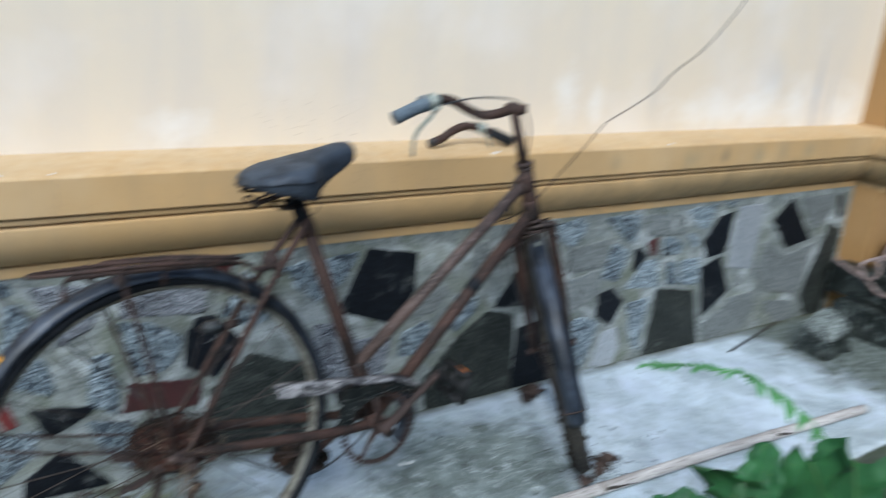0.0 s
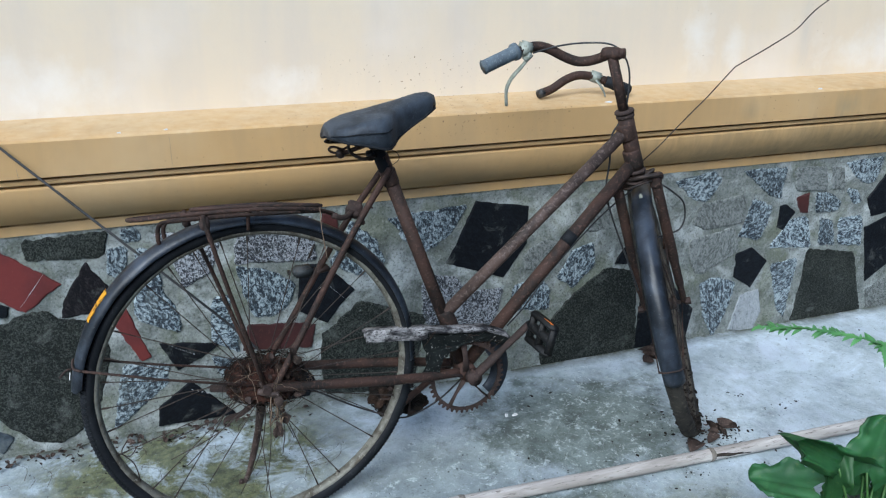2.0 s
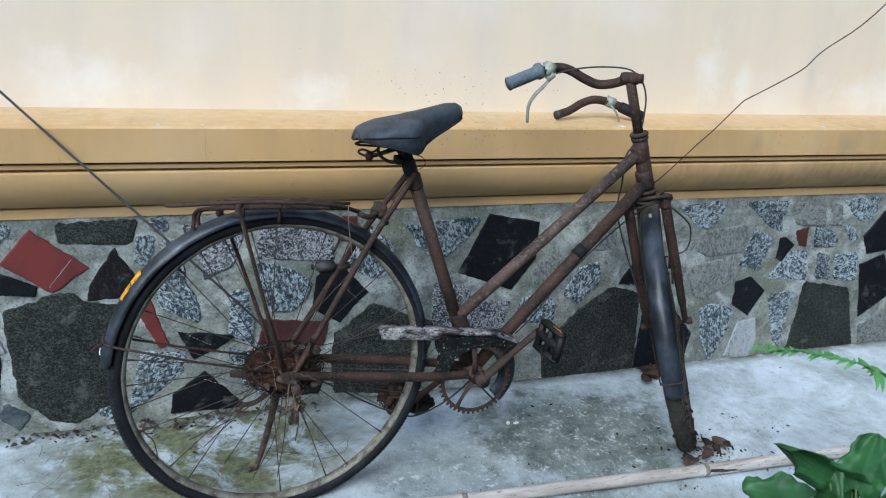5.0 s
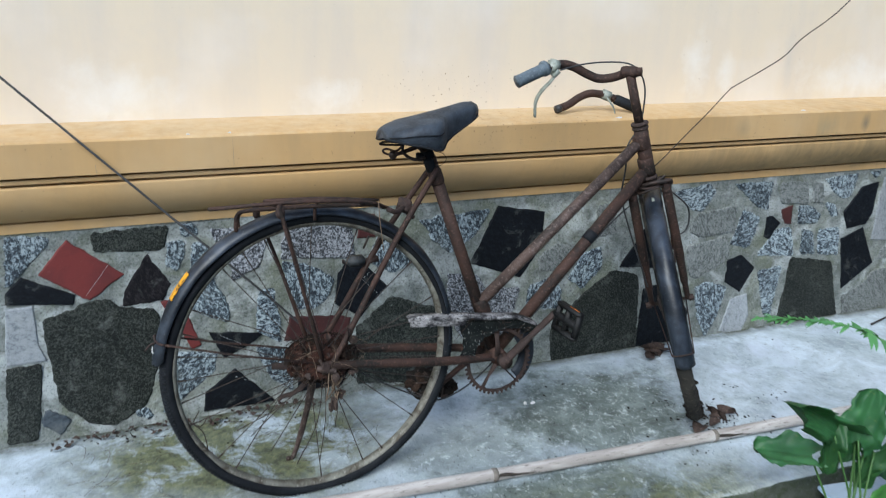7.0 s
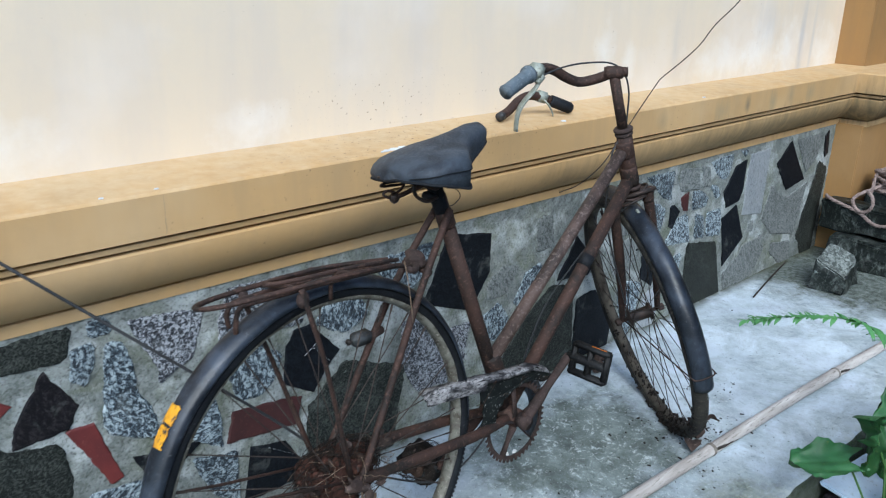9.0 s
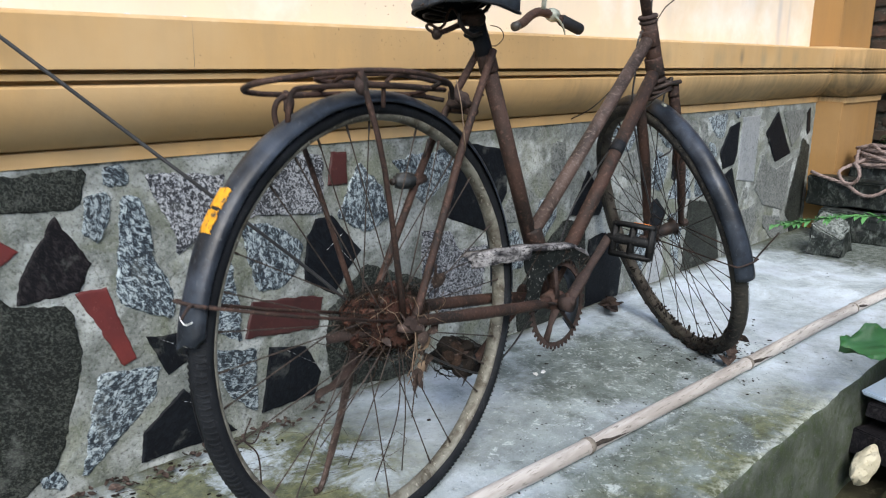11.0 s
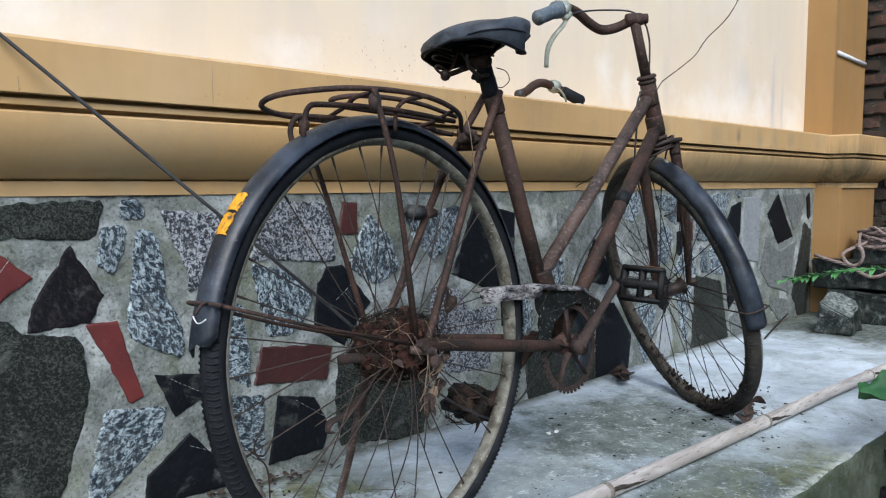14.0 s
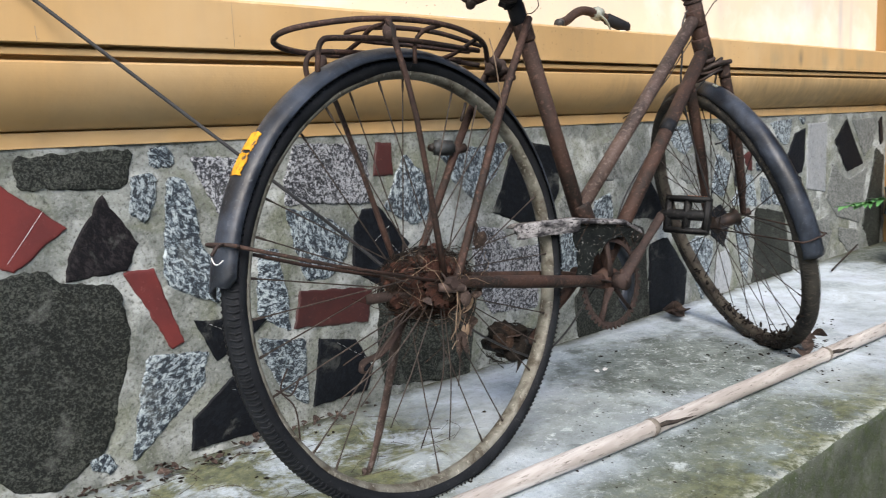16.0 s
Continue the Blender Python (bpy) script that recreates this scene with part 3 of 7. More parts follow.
def rock(size, seed, rough=0.18, cuts=3):
    """A lump of broken stone."""
    bm = bmesh.new()
    bmesh.ops.create_icosphere(bm, subdivisions=cuts, radius=0.5)
    off = Vector((seed * 3.7, seed * 1.3, seed * 7.1))
    for v in bm.verts:
        n = noise.noise(v.co * 2.2 + off) + 0.5 * noise.noise(v.co * 5 + off)
        v.co = v.co * (1 + rough * n)
        v.co = Vector((v.co.x * size[0], v.co.y * size[1], v.co.z * size[2]))
    out = [v.co.copy() for v in bm.verts], [tuple(v.index for v in f.verts) for f in bm.faces]
    bm.free()
    return out


def hewn(x0, x1, y0, y1, z0, z1, seed, jitter=0.008, bev=0.006):
    """A roughly squared block: bevelled, cut finer and roughened."""
    bm = bmesh.new()
    v, f = box(x0, x1, y0, y1, z0, z1, bev)
    vs = [bm.verts.new(p) for p in v]
    for q in f:
        bm.faces.new([vs[i] for i in q])
    bmesh.ops.subdivide_edges(bm, edges=bm.edges[:], cuts=3, use_grid_fill=True)
    for w in bm.verts:
        k = w.co * 14 + Vector((seed * 5.1, seed * 2.7, seed * 1.9))
        w.co += Vector((noise.noise(k), noise.noise(k + Vector((9, 0, 0))), noise.noise(k + Vector((0, 9, 0))))) * jitter
    bm.verts.index_update()
    out = [w.co.copy() for w in bm.verts], [tuple(w.index for w in q.verts) for q in bm.faces]
    bm.free()
    return out


# ---- the large structure ----
WALL_L, WALL_R = -2.6, 2.77       # stretch of the wall that the plinth and the ledge follow
LEDGE_TOP, STONE_TOP = 0.789, 0.561


def extrude_profile(profile, path):
    """Carry a closed (out, z) profile along a plan path with mitred corners; out is measured to the right of the path."""
    n, rows = len(profile), []
    for i, q in enumerate(path):
        q = Vector(q)
        d0 = (q - Vector(path[i - 1])).normalized() if i else None
        d1 = (Vector(path[i + 1]) - q).normalized() if i + 1 < len(path) else None
        d0, d1 = d0 or d1, d1 or d0
        n0, n1 = Vector((d0.y, -d0.x)), Vector((d1.y, -d1.x))
        m = (n0 + n1) / (1 + n0.dot(n1))
        rows += [(q.x + m.x * o, q.y + m.y * o, z) for o, z in profile]
    faces = []
    for i in range(len(path) - 1):
        for k in range(n):
            a, b = i * n + k, i * n + (k + 1) % n
            faces.append((a, b, b + n, a + n))
    return rows, faces + [tuple(range(n)), tuple(range((len(path) - 1) * n, len(path) * n))[::-1]]


# the raised pavement that the bicycle stands on, with its worn outer edge
def slab_height(x, y):
    return 0.0035 * noise.noise((x * 3, y * 3, 0)) + 0.0018 * noise.noise((x * 11, y * 11, 4)) - 0.002


def pavement_shape():
    xs, ny = [-2.6 + 0.03 * i for i in range(204)], 28
    rows = []
    for x in xs:
        edge = -0.790 + 0.002 * noise.noise((x * 2.2, 3, 0)) + 0.004 * noise.noise((x * 9, 7, 0)) + 0.004 * noise.noise((x * 27, 1, 0))
        col = [(x, 0.03 + (edge + 0.012 - 0.03) * j / ny, slab_height(x, 0.03 + (edge - 0.03) * j / ny)) for j in range(ny + 1)]
        for k, (o, z) in enumerate(((-0.003, -0.002), (-0.008, -0.010), (-0.010, -0.06), (-0.016, -0.11), (-0.012, -0.17), (-0.02, -0.24), (-0.02, -0.5))):
            w = 0.010 * noise.noise((x * 8, z * 22, 5)) + 0.006 * noise.noise((x * 26, z * 50, 8)) if k > 1 else 0.003 * noise.noise((x * 30, 0, 2))
            col.append((x, edge + 0.012 + o + w, z + slab_height(x, edge) * (k < 3)))
        rows.append(col)
    m = len(rows[0])
    verts = [p for col in rows for p in col]
    faces = [(i * m + j, i * m + j + 1, (i + 1) * m + j + 1, (i + 1) * m + j) for i in range(len(rows) - 1) for j in range(m - 1)]
    return verts, faces


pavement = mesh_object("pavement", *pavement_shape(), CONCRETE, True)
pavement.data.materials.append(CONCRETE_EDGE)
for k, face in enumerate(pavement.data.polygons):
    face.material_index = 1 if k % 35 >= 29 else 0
tagged(pavement, "raised weathered concrete pavement with moss and dirt stains", "pavement", kind="structure")


def ground_shape():
    """Soil below the pavement, fine near by and coarse towards the horizon."""
    def steps(near, n, far):
        a = [-near + 2 * near * i / n for i in range(n + 1)]
        b = [near * (far / near) ** (i / 9) for i in range(1, 10)]
        return [-q for q in b[::-1]] + a + b
    xs, ys = [x + 1 for x in steps(2.4, 70, 900)], [y - 1.2 for y in steps(1.4, 44, 900)]
    def z(x, y):
        near = abs(x) < 6 and abs(y) < 6
        return -0.27 + (0.035 * noise.noise((x * 3, y * 3, 2)) + 0.02 * noise.noise((x * 9, y * 9, 6)) if near else 0.0)
    verts = [(x, y, z(x, y)) for y in ys for x in xs]
    w = len(xs)
    return verts, [(j * w + i, j * w + i + 1, (j + 1) * w + i + 1, (j + 1) * w + i) for j in range(len(ys) - 1) for i in range(w - 1)]


ground = mesh_object("ground", *ground_shape(), SOIL, True)
tagged(ground, "dark mossy garden soil below the pavement", "ground", kind="structure")

# rendered wall above the ledge
wall = mesh_object("wall_back", *box(WALL_L - 0.6, 3.4, 0.10, 0.34, -0.3, 3.4), CREAM)
tagged(wall, "cream painted plaster wall with faint rain stains", "wall", kind="structure")

# an unseen plain wall opposite, added to cut the light from the horizon
opposite = mesh_object("wall_front", *box(-8.0, 9.0, -6.3, -6.0, -0.35, 2.6), CREAM_DULL)
tagged(opposite, "plain weathered wall opposite, unseen, added to cut horizon light", "wall", kind="structure")

# ledge with a flat face, two fillets, a quarter round and a plain band, carried round the pillar
LEDGE = [(-0.115, 0.802), (0.076, LEDGE_TOP + 0.003), (0.0815, LEDGE_TOP - 0.002), (0.081, 0.711), (0.056, 0.7095), (0.056, 0.7045), (0.0705, 0.7035), (0.0705, 0.6945), (0.054, 0.6935), (0.054, 0.6875), (0.066, 0.6865)]
for k in range(33):
    a = math.pi / 2 * k / 32
    LEDGE.append((-0.008 + 0.078 * math.cos(a) ** 1.3, 0.683 - 0.097 * math.sin(a) ** 1.05))
LEDGE += [(-0.004, 0.585), (0.003, 0.584), (0.003, STONE_TOP), (-0.115, STONE_TOP)]
ledge = mesh_object("trim_ledge", *extrude_profile(LEDGE, [(WALL_L, 0), (2.83, 0), (2.83, -0.117), (3.31, -0.117), (3.31, 0.35)]), OCHRE)
tagged(ledge, "ochre painted moulded ledge along the wall", "ledge", kind="structure")


def flake(name, centre, across, up, size, seed, mat, parent):
    """A thin ragged chip lying on a surface."""
    n = 11
    a, u = Vector(across).normalized(), Vector(up).normalized()
    lift = a.cross(u) * 0.0009
    ring = [a * (size * math.cos(k * 6.283 / n)) * (0.75 + 0.6 * noise.noise((k * 1.7, seed, 0))) + u * (size * 0.6 * math.sin(k * 6.283 / n)) * (0.75 + 0.6 * noise.noise((k * 1.7, seed, 5))) for k in range(n)]
    c = Vector(centre)
    verts = [c + q - lift for q in ring] + [c + q * 0.9 + lift for q in ring]
    faces = [tuple(range(n, 2 * n))] + [(k, (k + 1) % n, n + (k + 1) % n, n + k) for k in range(n)]
    return under(mesh_object(name, verts, faces, mat), parent)


for x, y, size in ((0.250, -0.068, 0.014), (0.272, -0.066, 0.020), (0.298, -0.061, 0.016), (0.236, -0.072, 0.007), (-0.359, -0.068, 0.006), (-0.262, -0.066, 0.005), (0.847, -0.066, 0.012), (1.55, -0.066, 0.01)):
    flake("paint_chip", (x, y, 0.802 - 0.0085 * (-y + 0.115) / 0.191), (1, 0, 0), (0, 1, 0.09), size, x * 9, CHIP_WHITE, ledge)
for x, z0, z1 in ((-0.257, 0.715, 0.787), (-0.565, 0.712, 0.733)):
    part("hairline_crack", tube([(x + 0.0015 * noise.noise((x, z0 * 9 + k, 0)), -0.0812, z0 + (z1 - z0) * k / 7) for k in range(8)], 0.00035, 5), BAMBOO_NODE, ledge)

# corner pillar
pillar = thing("pillar", (3.02, 0, 0), "orange painted square pillar at the corner of the wall", "pillar", kind="structure")
part("lower_shaft", box(2.815, 3.30, -0.112, 0.30, -0.05, STONE_TOP + 0.004, 0.004), ORANGE, pillar, smooth=False)
part("upper_shaft", box(2.93, 3.36, -0.028, 0.30, 0.79, 3.4, 0.004), ORANGE, pillar, smooth=False)
part("metal_strip", moved(box(-0.20, 0.20, -0.010, 0.0, -0.009, 0.009, 0.002), pose(3.145, -0.029, 1.166, 0, 2, 0)), CHIP_WHITE, pillar, "thin pale metal strip")

# plinth: cement face set with broken stone slabs
def mortar_bed():
    """The trowelled cement between the stones, uneven by a few millimetres."""
    nx, nz, verts = 980, 104, []
    for j in range(nz + 1):
        for i in range(nx + 1):
            x, z = WALL_L + (2.814 - WALL_L) * i / nx, -0.05 + (STONE_TOP + 0.049) * j / nz
            verts.append((x, 0.0010 + 0.0036 * noise.noise((x * 17, z * 17, 0)) + 0.0024 * noise.noise((x * 48, z * 48, 6)) + 0.0012 * noise.noise((x * 120, z * 120, 2)), z))
    w = nx + 1
    faces = [(j * w + i, j * w + i + 1, (j + 1) * w + i + 1, (j + 1) * w + i) for j in range(nz) for i in range(nx)]
    return verts, faces


plinth = mesh_object("wall_plinth", *join(mortar_bed(), box(WALL_L, 2.814, 0.012, 0.099, -0.05, STONE_TOP - 0.001)), MORTAR, True)
tagged(plinth, "low plinth of broken stone slabs set in grey cement", "plinth", kind="structure")


def slab(mat, *outline, rough=None):
    """One flat stone of the plinth: its outline in centimetres along and up the wall, with a chipped, eased edge."""
    jag = {BLACK_STONE: 0.0012, GRANITE_LIGHT: 0.0014, RED_TILE: 0.0018, BROWN_TILE: 0.0018, DARK_RED_STONE: 0.00199}.get(mat, 0.0028) if rough is None else rough
    ring = []
    p = [Vector((a / 100, (b if b > 4.4 or a < 30 else b - 3.0) / 100)) for a, b in outline]   # the lowest stones go down behind the pavement
    if jag > 0.002:
        # knocked-off corners
        cut = []
        for a, b, c in zip(p[-1:] + p[:-1], p, p[1:] + p[:1]):
            back, on = min((a - b).length * 0.3, 0.012), min((c - b).length * 0.3, 0.012)
            k = 0.6 + 0.6 * noise.noise((b.x * 40, b.y * 40, 1))
            cut += [b + (a - b).normalized() * back * k, b + (c - b).normalized() * on * k]
        p = cut
    for a, b in zip(p, p[1:] + p[:1]):
        n = max(1, int((b - a).length / 0.008))
        out = Vector(((b - a).y, -(b - a).x)).normalized()
        for k in range(n):
            q = a + (b - a) * (k / n)
            ring.append(q + out * (jag * 1.6 * noise.noise((q.x * 45, q.y * 45, 3)) + jag * 1.2 * noise.noise((q.x * 150, q.y * 150, 9))))
    mid = sum(ring, Vector((0, 0))) / len(ring)
    proud = -0.0028 + 0.0016 * noise.noise((mid.x * 31, mid.y * 31, 0))
    n = len(ring)
    size = max((q - mid).length for q in ring)
    verts = []
    for inset, y in ((0.0, 0.02), (0.0, 0.0028 + proud), (0.0026, proud + 0.0004), (0.007, proud - 0.0002)):
        for q in ring:
            w = q + (mid - q) * min(inset / max((q - mid).length, 0.01), 0.4)
            verts.append((w.x, y, w.y))
    faces = [(r * n + k, r * n + (k + 1) % n, (r + 1) * n + (k + 1) % n, (r + 1) * n + k) for r in range(3) for k in range(n)]
    faces.append(tuple(range(3 * n, 4 * n)))
    return under(mesh_object("stone_slab", verts, faces, mat), plinth)



# ---- the bicycle ----
def plane_y(z):
    """The frame leans a little towards the wall."""
    return -0.409 + 0.082 * z


def F(x, z, out=0.0):
    """A point of the frame: along, up, and out to the wall's side."""
    return Vector((x, plane_y(z) + out, z))


bicycle = thing("bicycle", (0.33, -0.41, 0.0), "old rusty brown bicycle with flat tyres, leaning beside the wall", "bicycle")

BB, SEAT, HEAD_T, HEAD_B = F(0.326, 0.264, 0.010), F(0.147, 0.772), F(0.722, 0.822), F(0.765, 0.672)
bar("seat_tube", [BB, SEAT], 0.0148, RUST, bicycle, sides=16)
bar("upper_tube", [F(0.282, 0.408), F(0.50, 0.592), F(0.726, 0.784)], 0.0142, RUST_PALE, bicycle, sides=16)
bar("lower_tube", [BB, F(0.52, 0.475), F(0.742, 0.702)], 0.0152, RUST, bicycle, sides=16)
bar("head_tube", [HEAD_T, HEAD_B], 0.0185, RUST, bicycle, sides=18)
for z, r in ((0.828, 0.0225), (0.818, 0.021), (0.69, 0.0215), (0.676, 0.023)):
    t = (0.822 - z) / 0.15
    c = HEAD_T.lerp(HEAD_B, t)
    d = (HEAD_B - HEAD_T).normalized() * 0.0045
    bar("headset_ring", [c - d, c - d * 0.4, c + d * 0.4, c + d], [r * 0.9, r, r, r * 0.9], RUST_RED, bicycle, sides=18)
for name, p, q, r in (("seat_lug", F(0.278, 0.413), F(0.296, 0.372), 0.0178), ("upper_seat_lug", F(0.158, 0.742), F(0.168, 0.71), 0.0172),
                      ("upper_head_lug", F(0.722, 0.80), F(0.734, 0.765), 0.0208), ("lower_head_lug", F(0.742, 0.74), F(0.756, 0.70), 0.0208)):
    bar(name, [p, p.lerp(q, 0.08), p.lerp(q, 0.92), q], [r * 0.92, r, r, r * 0.92], RUST, bicycle, sides=16)
bar("bottom_bracket", [BB + Vector((0, 0.036, 0)), BB - Vector((0, 0.036, 0))], 0.0215, RUST, bicycle, sides=18)
bar("paint_band", [F(0.578, 0.536), F(0.598, 0.556)], 0.0161, RUBBER, bicycle, "dark tape on the lower tube", sides=16)

# rear wheel
R_TYRE = 0.337   # the front one; the rear tyre is slack and flat where it stands
REAR = Vector((-0.136, -0.397, 0.332))
FRONT = Vector((0.905, -0.322, 0.310))


def wheel_axes(yaw, tilt):
    f = Vector((math.cos(radians(yaw)), math.sin(radians(yaw)), 0))
    l = Vector((-math.sin(radians(yaw)), math.cos(radians(yaw)), 0))
    u = Vector((0, 0, 1)) * math.cos(radians(tilt)) + l * math.sin(radians(tilt))
    return f, u, f.cross(u) * -1


R_AX, F_AX = wheel_axes(4.0, 3.7), wheel_axes(57.2, 18.5)


def on_wheel(c, ax, r, deg, out=0.0):
    a = radians(deg)
    return c + ax[0] * (r * math.cos(a)) + ax[1] * (r * math.sin(a)) + ax[2] * out


def lathe(c, ax, profile, seg=120, a0=0.0, a1=360.0, wobble=0.0, closed=True, ragged=0.0):
    """Turn a (radius, out) profile round a wheel's axle."""
    full = abs(a1 - a0) >= 359.9
    n = seg if full else seg + 1
    verts = []
    for i in range(n):
        d = a0 + (a1 - a0) * i / seg
        for k, (r, o) in enumerate(profile):
            d = a0 + (a1 - a0) * i / seg
            w = wobble * noise.noise((d * 0.09, k * 0.35, 1.0)) if wobble else 0
            if ragged:
                d += ragged * (i / seg) ** 24 * (noise.noise((o * 90, 3, 1)) + o * 30)
            verts.append(on_wheel(c, ax, r + w, d, o + w))
    m, faces = len(profile), []
    for i in range(seg):
        j = (i + 1) % n
        for k in range(m if closed else m - 1):
            faces.append((i * m + k, i * m + (k + 1) % m, j * m + (k + 1) % m, j * m + k))
    if not full and closed:
        faces += [tuple(range(m))[::-1], tuple(range((n - 1) * m, n * m))]
    return verts, faces


def tread_tyre(c, ax, wobble, r_tyre, r_rim):
    """A slack tyre, pressed flat where it stands."""
    prof, h = [], (r_tyre - r_rim + 0.008) / 2
    for k in range(16):
        a = 2 * math.pi * k / 16
        prof.append((r_tyre - h + h * math.cos(a), 0.0185 * math.sin(a)))
    verts, faces = lathe(c, ax, prof, 150, 0, 360, wobble)
    flat = []
    for v in verts:
        sunk = max(0.0, 0.003 - v.z)
        v = v + ax[2] * (0.35 * sunk * (1 if (v - c).dot(ax[2]) > 0 else -1))
        flat.append(Vector((v.x, v.y, max(v.z, 0.003))))
    return flat, faces


def wheel(name, c, ax, label, missing, wob, metal, spoke_metal, rubber, r_tyre, r_rim):
    dr = r_rim - 0.3055
    w = part(name, lathe(c, ax, [(r + dr, o) for r, o in ((0.3055, -0.0122), (0.3035, -0.0134), (0.2985, -0.0126), (0.295, -0.0085), (0.2932, -0.003), (0.2932, 0.003), (0.295, 0.0085), (0.2985, 0.0126), (0.3035, 0.0134), (0.3055, 0.0122), (0.3005, 0.0105), (0.3005, -0.0105))], 120), metal, bicycle, label)
    part("tyre", tread_tyre(c, ax, wob, r_tyre, r_rim), rubber, w, "cracked black tyre")
    ribs = [tube([on_wheel(c, ax, r_tyre - 0.0002, d + 0.5 * (s > 0), s * 0.005), on_wheel(c, ax, r_tyre - 0.0043, d + 0.3, s * 0.0141), on_wheel(c, ax, r_tyre - 0.0100, d, s * 0.0187)], 0.0017 if rubber is RUBBER else 0.0007, 4, False) for d in [1.5 * i for i in range(240)] for s in (-1, 1)]
    tagged(part("tread_rib", join(*ribs), rubber, w), kind="stuff")
    part("hub", lathe(c, ax, [(0.0, -0.062), (0.0055, -0.062), (0.0055, -0.034), (0.0225, -0.031), (0.0235, -0.027), (0.0165, -0.023), (0.0155, 0.023), (0.0235, 0.027), (0.0225, 0.031), (0.0055, 0.034), (0.0055, 0.062), (0.0, 0.062)], 24, closed=False), DARK_STEEL, w)
    part("valve", tube([on_wheel(c, ax, 0.287 + dr, 64), on_wheel(c, ax, 0.255 + dr, 64)], 0.0025, 8), DARK_STEEL, w)
    spoke = bpy.data.meshes.new("spoke")
    v, f = tube([(0, 0, 0), (0, 0, 0.03), (0, 0, 0.93), (0, 0, 0.955), (0, 0, 1)], [0.0011, 0.0011, 0.0011, 0.0019, 0.0019], 5)
    spoke.from_pydata([tuple(q) for q in v], [], f)
    spoke.materials.append(spoke_metal)
    for k in range(36):
        if k in missing:
            continue
        side = 1 if k % 2 else -1
        cross = 38 if k % 4 < 2 else -38
        a = on_wheel(c, ax, 0.0215, k * 10 + cross, side * 0.028)
        b = on_wheel(c, ax, 0.2937 + dr, k * 10, side * 0.003)
        s = new("spoke", spoke)
        q = (b - a).to_track_quat("Z", "Y").to_matrix().to_4x4()
        under(s, w)
        s.matrix_basis = Matrix.Translation(a) @ q @ Matrix.Diagonal((1, 1, (b - a).length, 1))
    return w


rear_wheel = wheel("rear_wheel", REAR, R_AX, "dull steel rim with rusty spokes, some of them gone", (3, 8, 14, 21, 24, 25, 26, 28, 31), 0.0012, RIM_METAL, SPOKE_RUST, RUBBER, 0.344, 0.3215)
front_wheel = wheel("front_wheel", FRONT, F_AX, "dirty steel rim turned towards the wall", (6, 17, 30), 0.002, RIM_DIRTY, DARK_STEEL, DUSTY_RUBBER, R_TYRE, 0.313)


def fender(name, c, ax, r, a0, a1, label, ragged=0.0, seg=80, half=0.026, shift=0.0, skew=0.0):
    prof = []
    for k in range(9):
        t = -1 + k / 4
        prof.append((r - 0.017 * abs(t) ** 2.4, half * t + shift))
    inner = [(q[0] - 0.0016, shift + (q[1] - shift) * 0.95) for q in prof[::-1]]
    verts, faces = lathe(c, ax, prof + inner, seg, a0, a1, 0.0012, True, ragged)
    verts = [v + ax[2] * (skew * (1 - (k // 18) / seg)) for k, v in enumerate(verts)]
    return part(name, (verts, faces), BLACK_PAINT, bicycle, label)


GUARD_C = REAR + Vector((-0.007, 0, 0.004))
rear_fender = fender("rear_mudguard", GUARD_C, R_AX, 0.3510, -4, 173, "dented black mudguard with worn grey paint", 2.6)
front_fender = fender("front_mudguard", FRONT, F_AX, 0.355, 48, 187, "dented black front mudguard", half=0.0245, shift=-0.006, skew=-0.016)
for k, (a0, a1, w0, w1) in enumerate(((138.4, 143.0, -0.012, 0.012), (143.7, 148.9, -0.011, 0.010))):
    ring = [(a0 + (a1 - a0) * i / 9, w0) for i in range(10)] + [(a1, w0 + (w1 - w0) * i / 6) for i in range(1, 6)]
    ring += [(a1 + (a0 - a1) * i / 9, w1) for i in range(10)] + [(a0, w1 + (w0 - w1) * i / 6) for i in range(1, 6)]
    ring = [(d + 0.42 * noise.noise((d * 1.9, o * 210, k)), o + 0.0032 * noise.noise((d * 1.4, o * 160, 7 + k))) for d, o in ring]
    n = len(ring)
    tape_v = [on_wheel(GUARD_C, R_AX, r - 0.017 * abs(o / 0.026) ** 2.4, d, o) for r in (0.3517, 0.3530) for d, o in ring]
    part("reflective_tape", (tape_v, [tuple(range(n, 2 * n))] + [(i, (i + 1) % n, n + (i + 1) % n, n + i) for i in range(n)]), YELLOW, rear_fender, "peeling yellow reflective tape", smooth=False)
part("fender_bolt", lathe(FRONT, F_AX, [(0.356, -0.021), (0.359, -0.017), (0.356, -0.013), (0.35, -0.017)], 4, 108.5, 110.6), ALLOY, front_fender, "bright bolt head")
part("wire_loop", tube(smooth_path([on_wheel(GUARD_C, R_AX, 0.3545 + 0.002 * abs(o), 167.5 + a, o) for a, o in ((-0.5, -0.027), (0.1, -0.020), (0.4, -0.012), (0.0, -0.005), (-0.9, 0.001))], 5), 0.0009, 6), WHITE_FLECK, rear_fender, "scrap of pale wire")

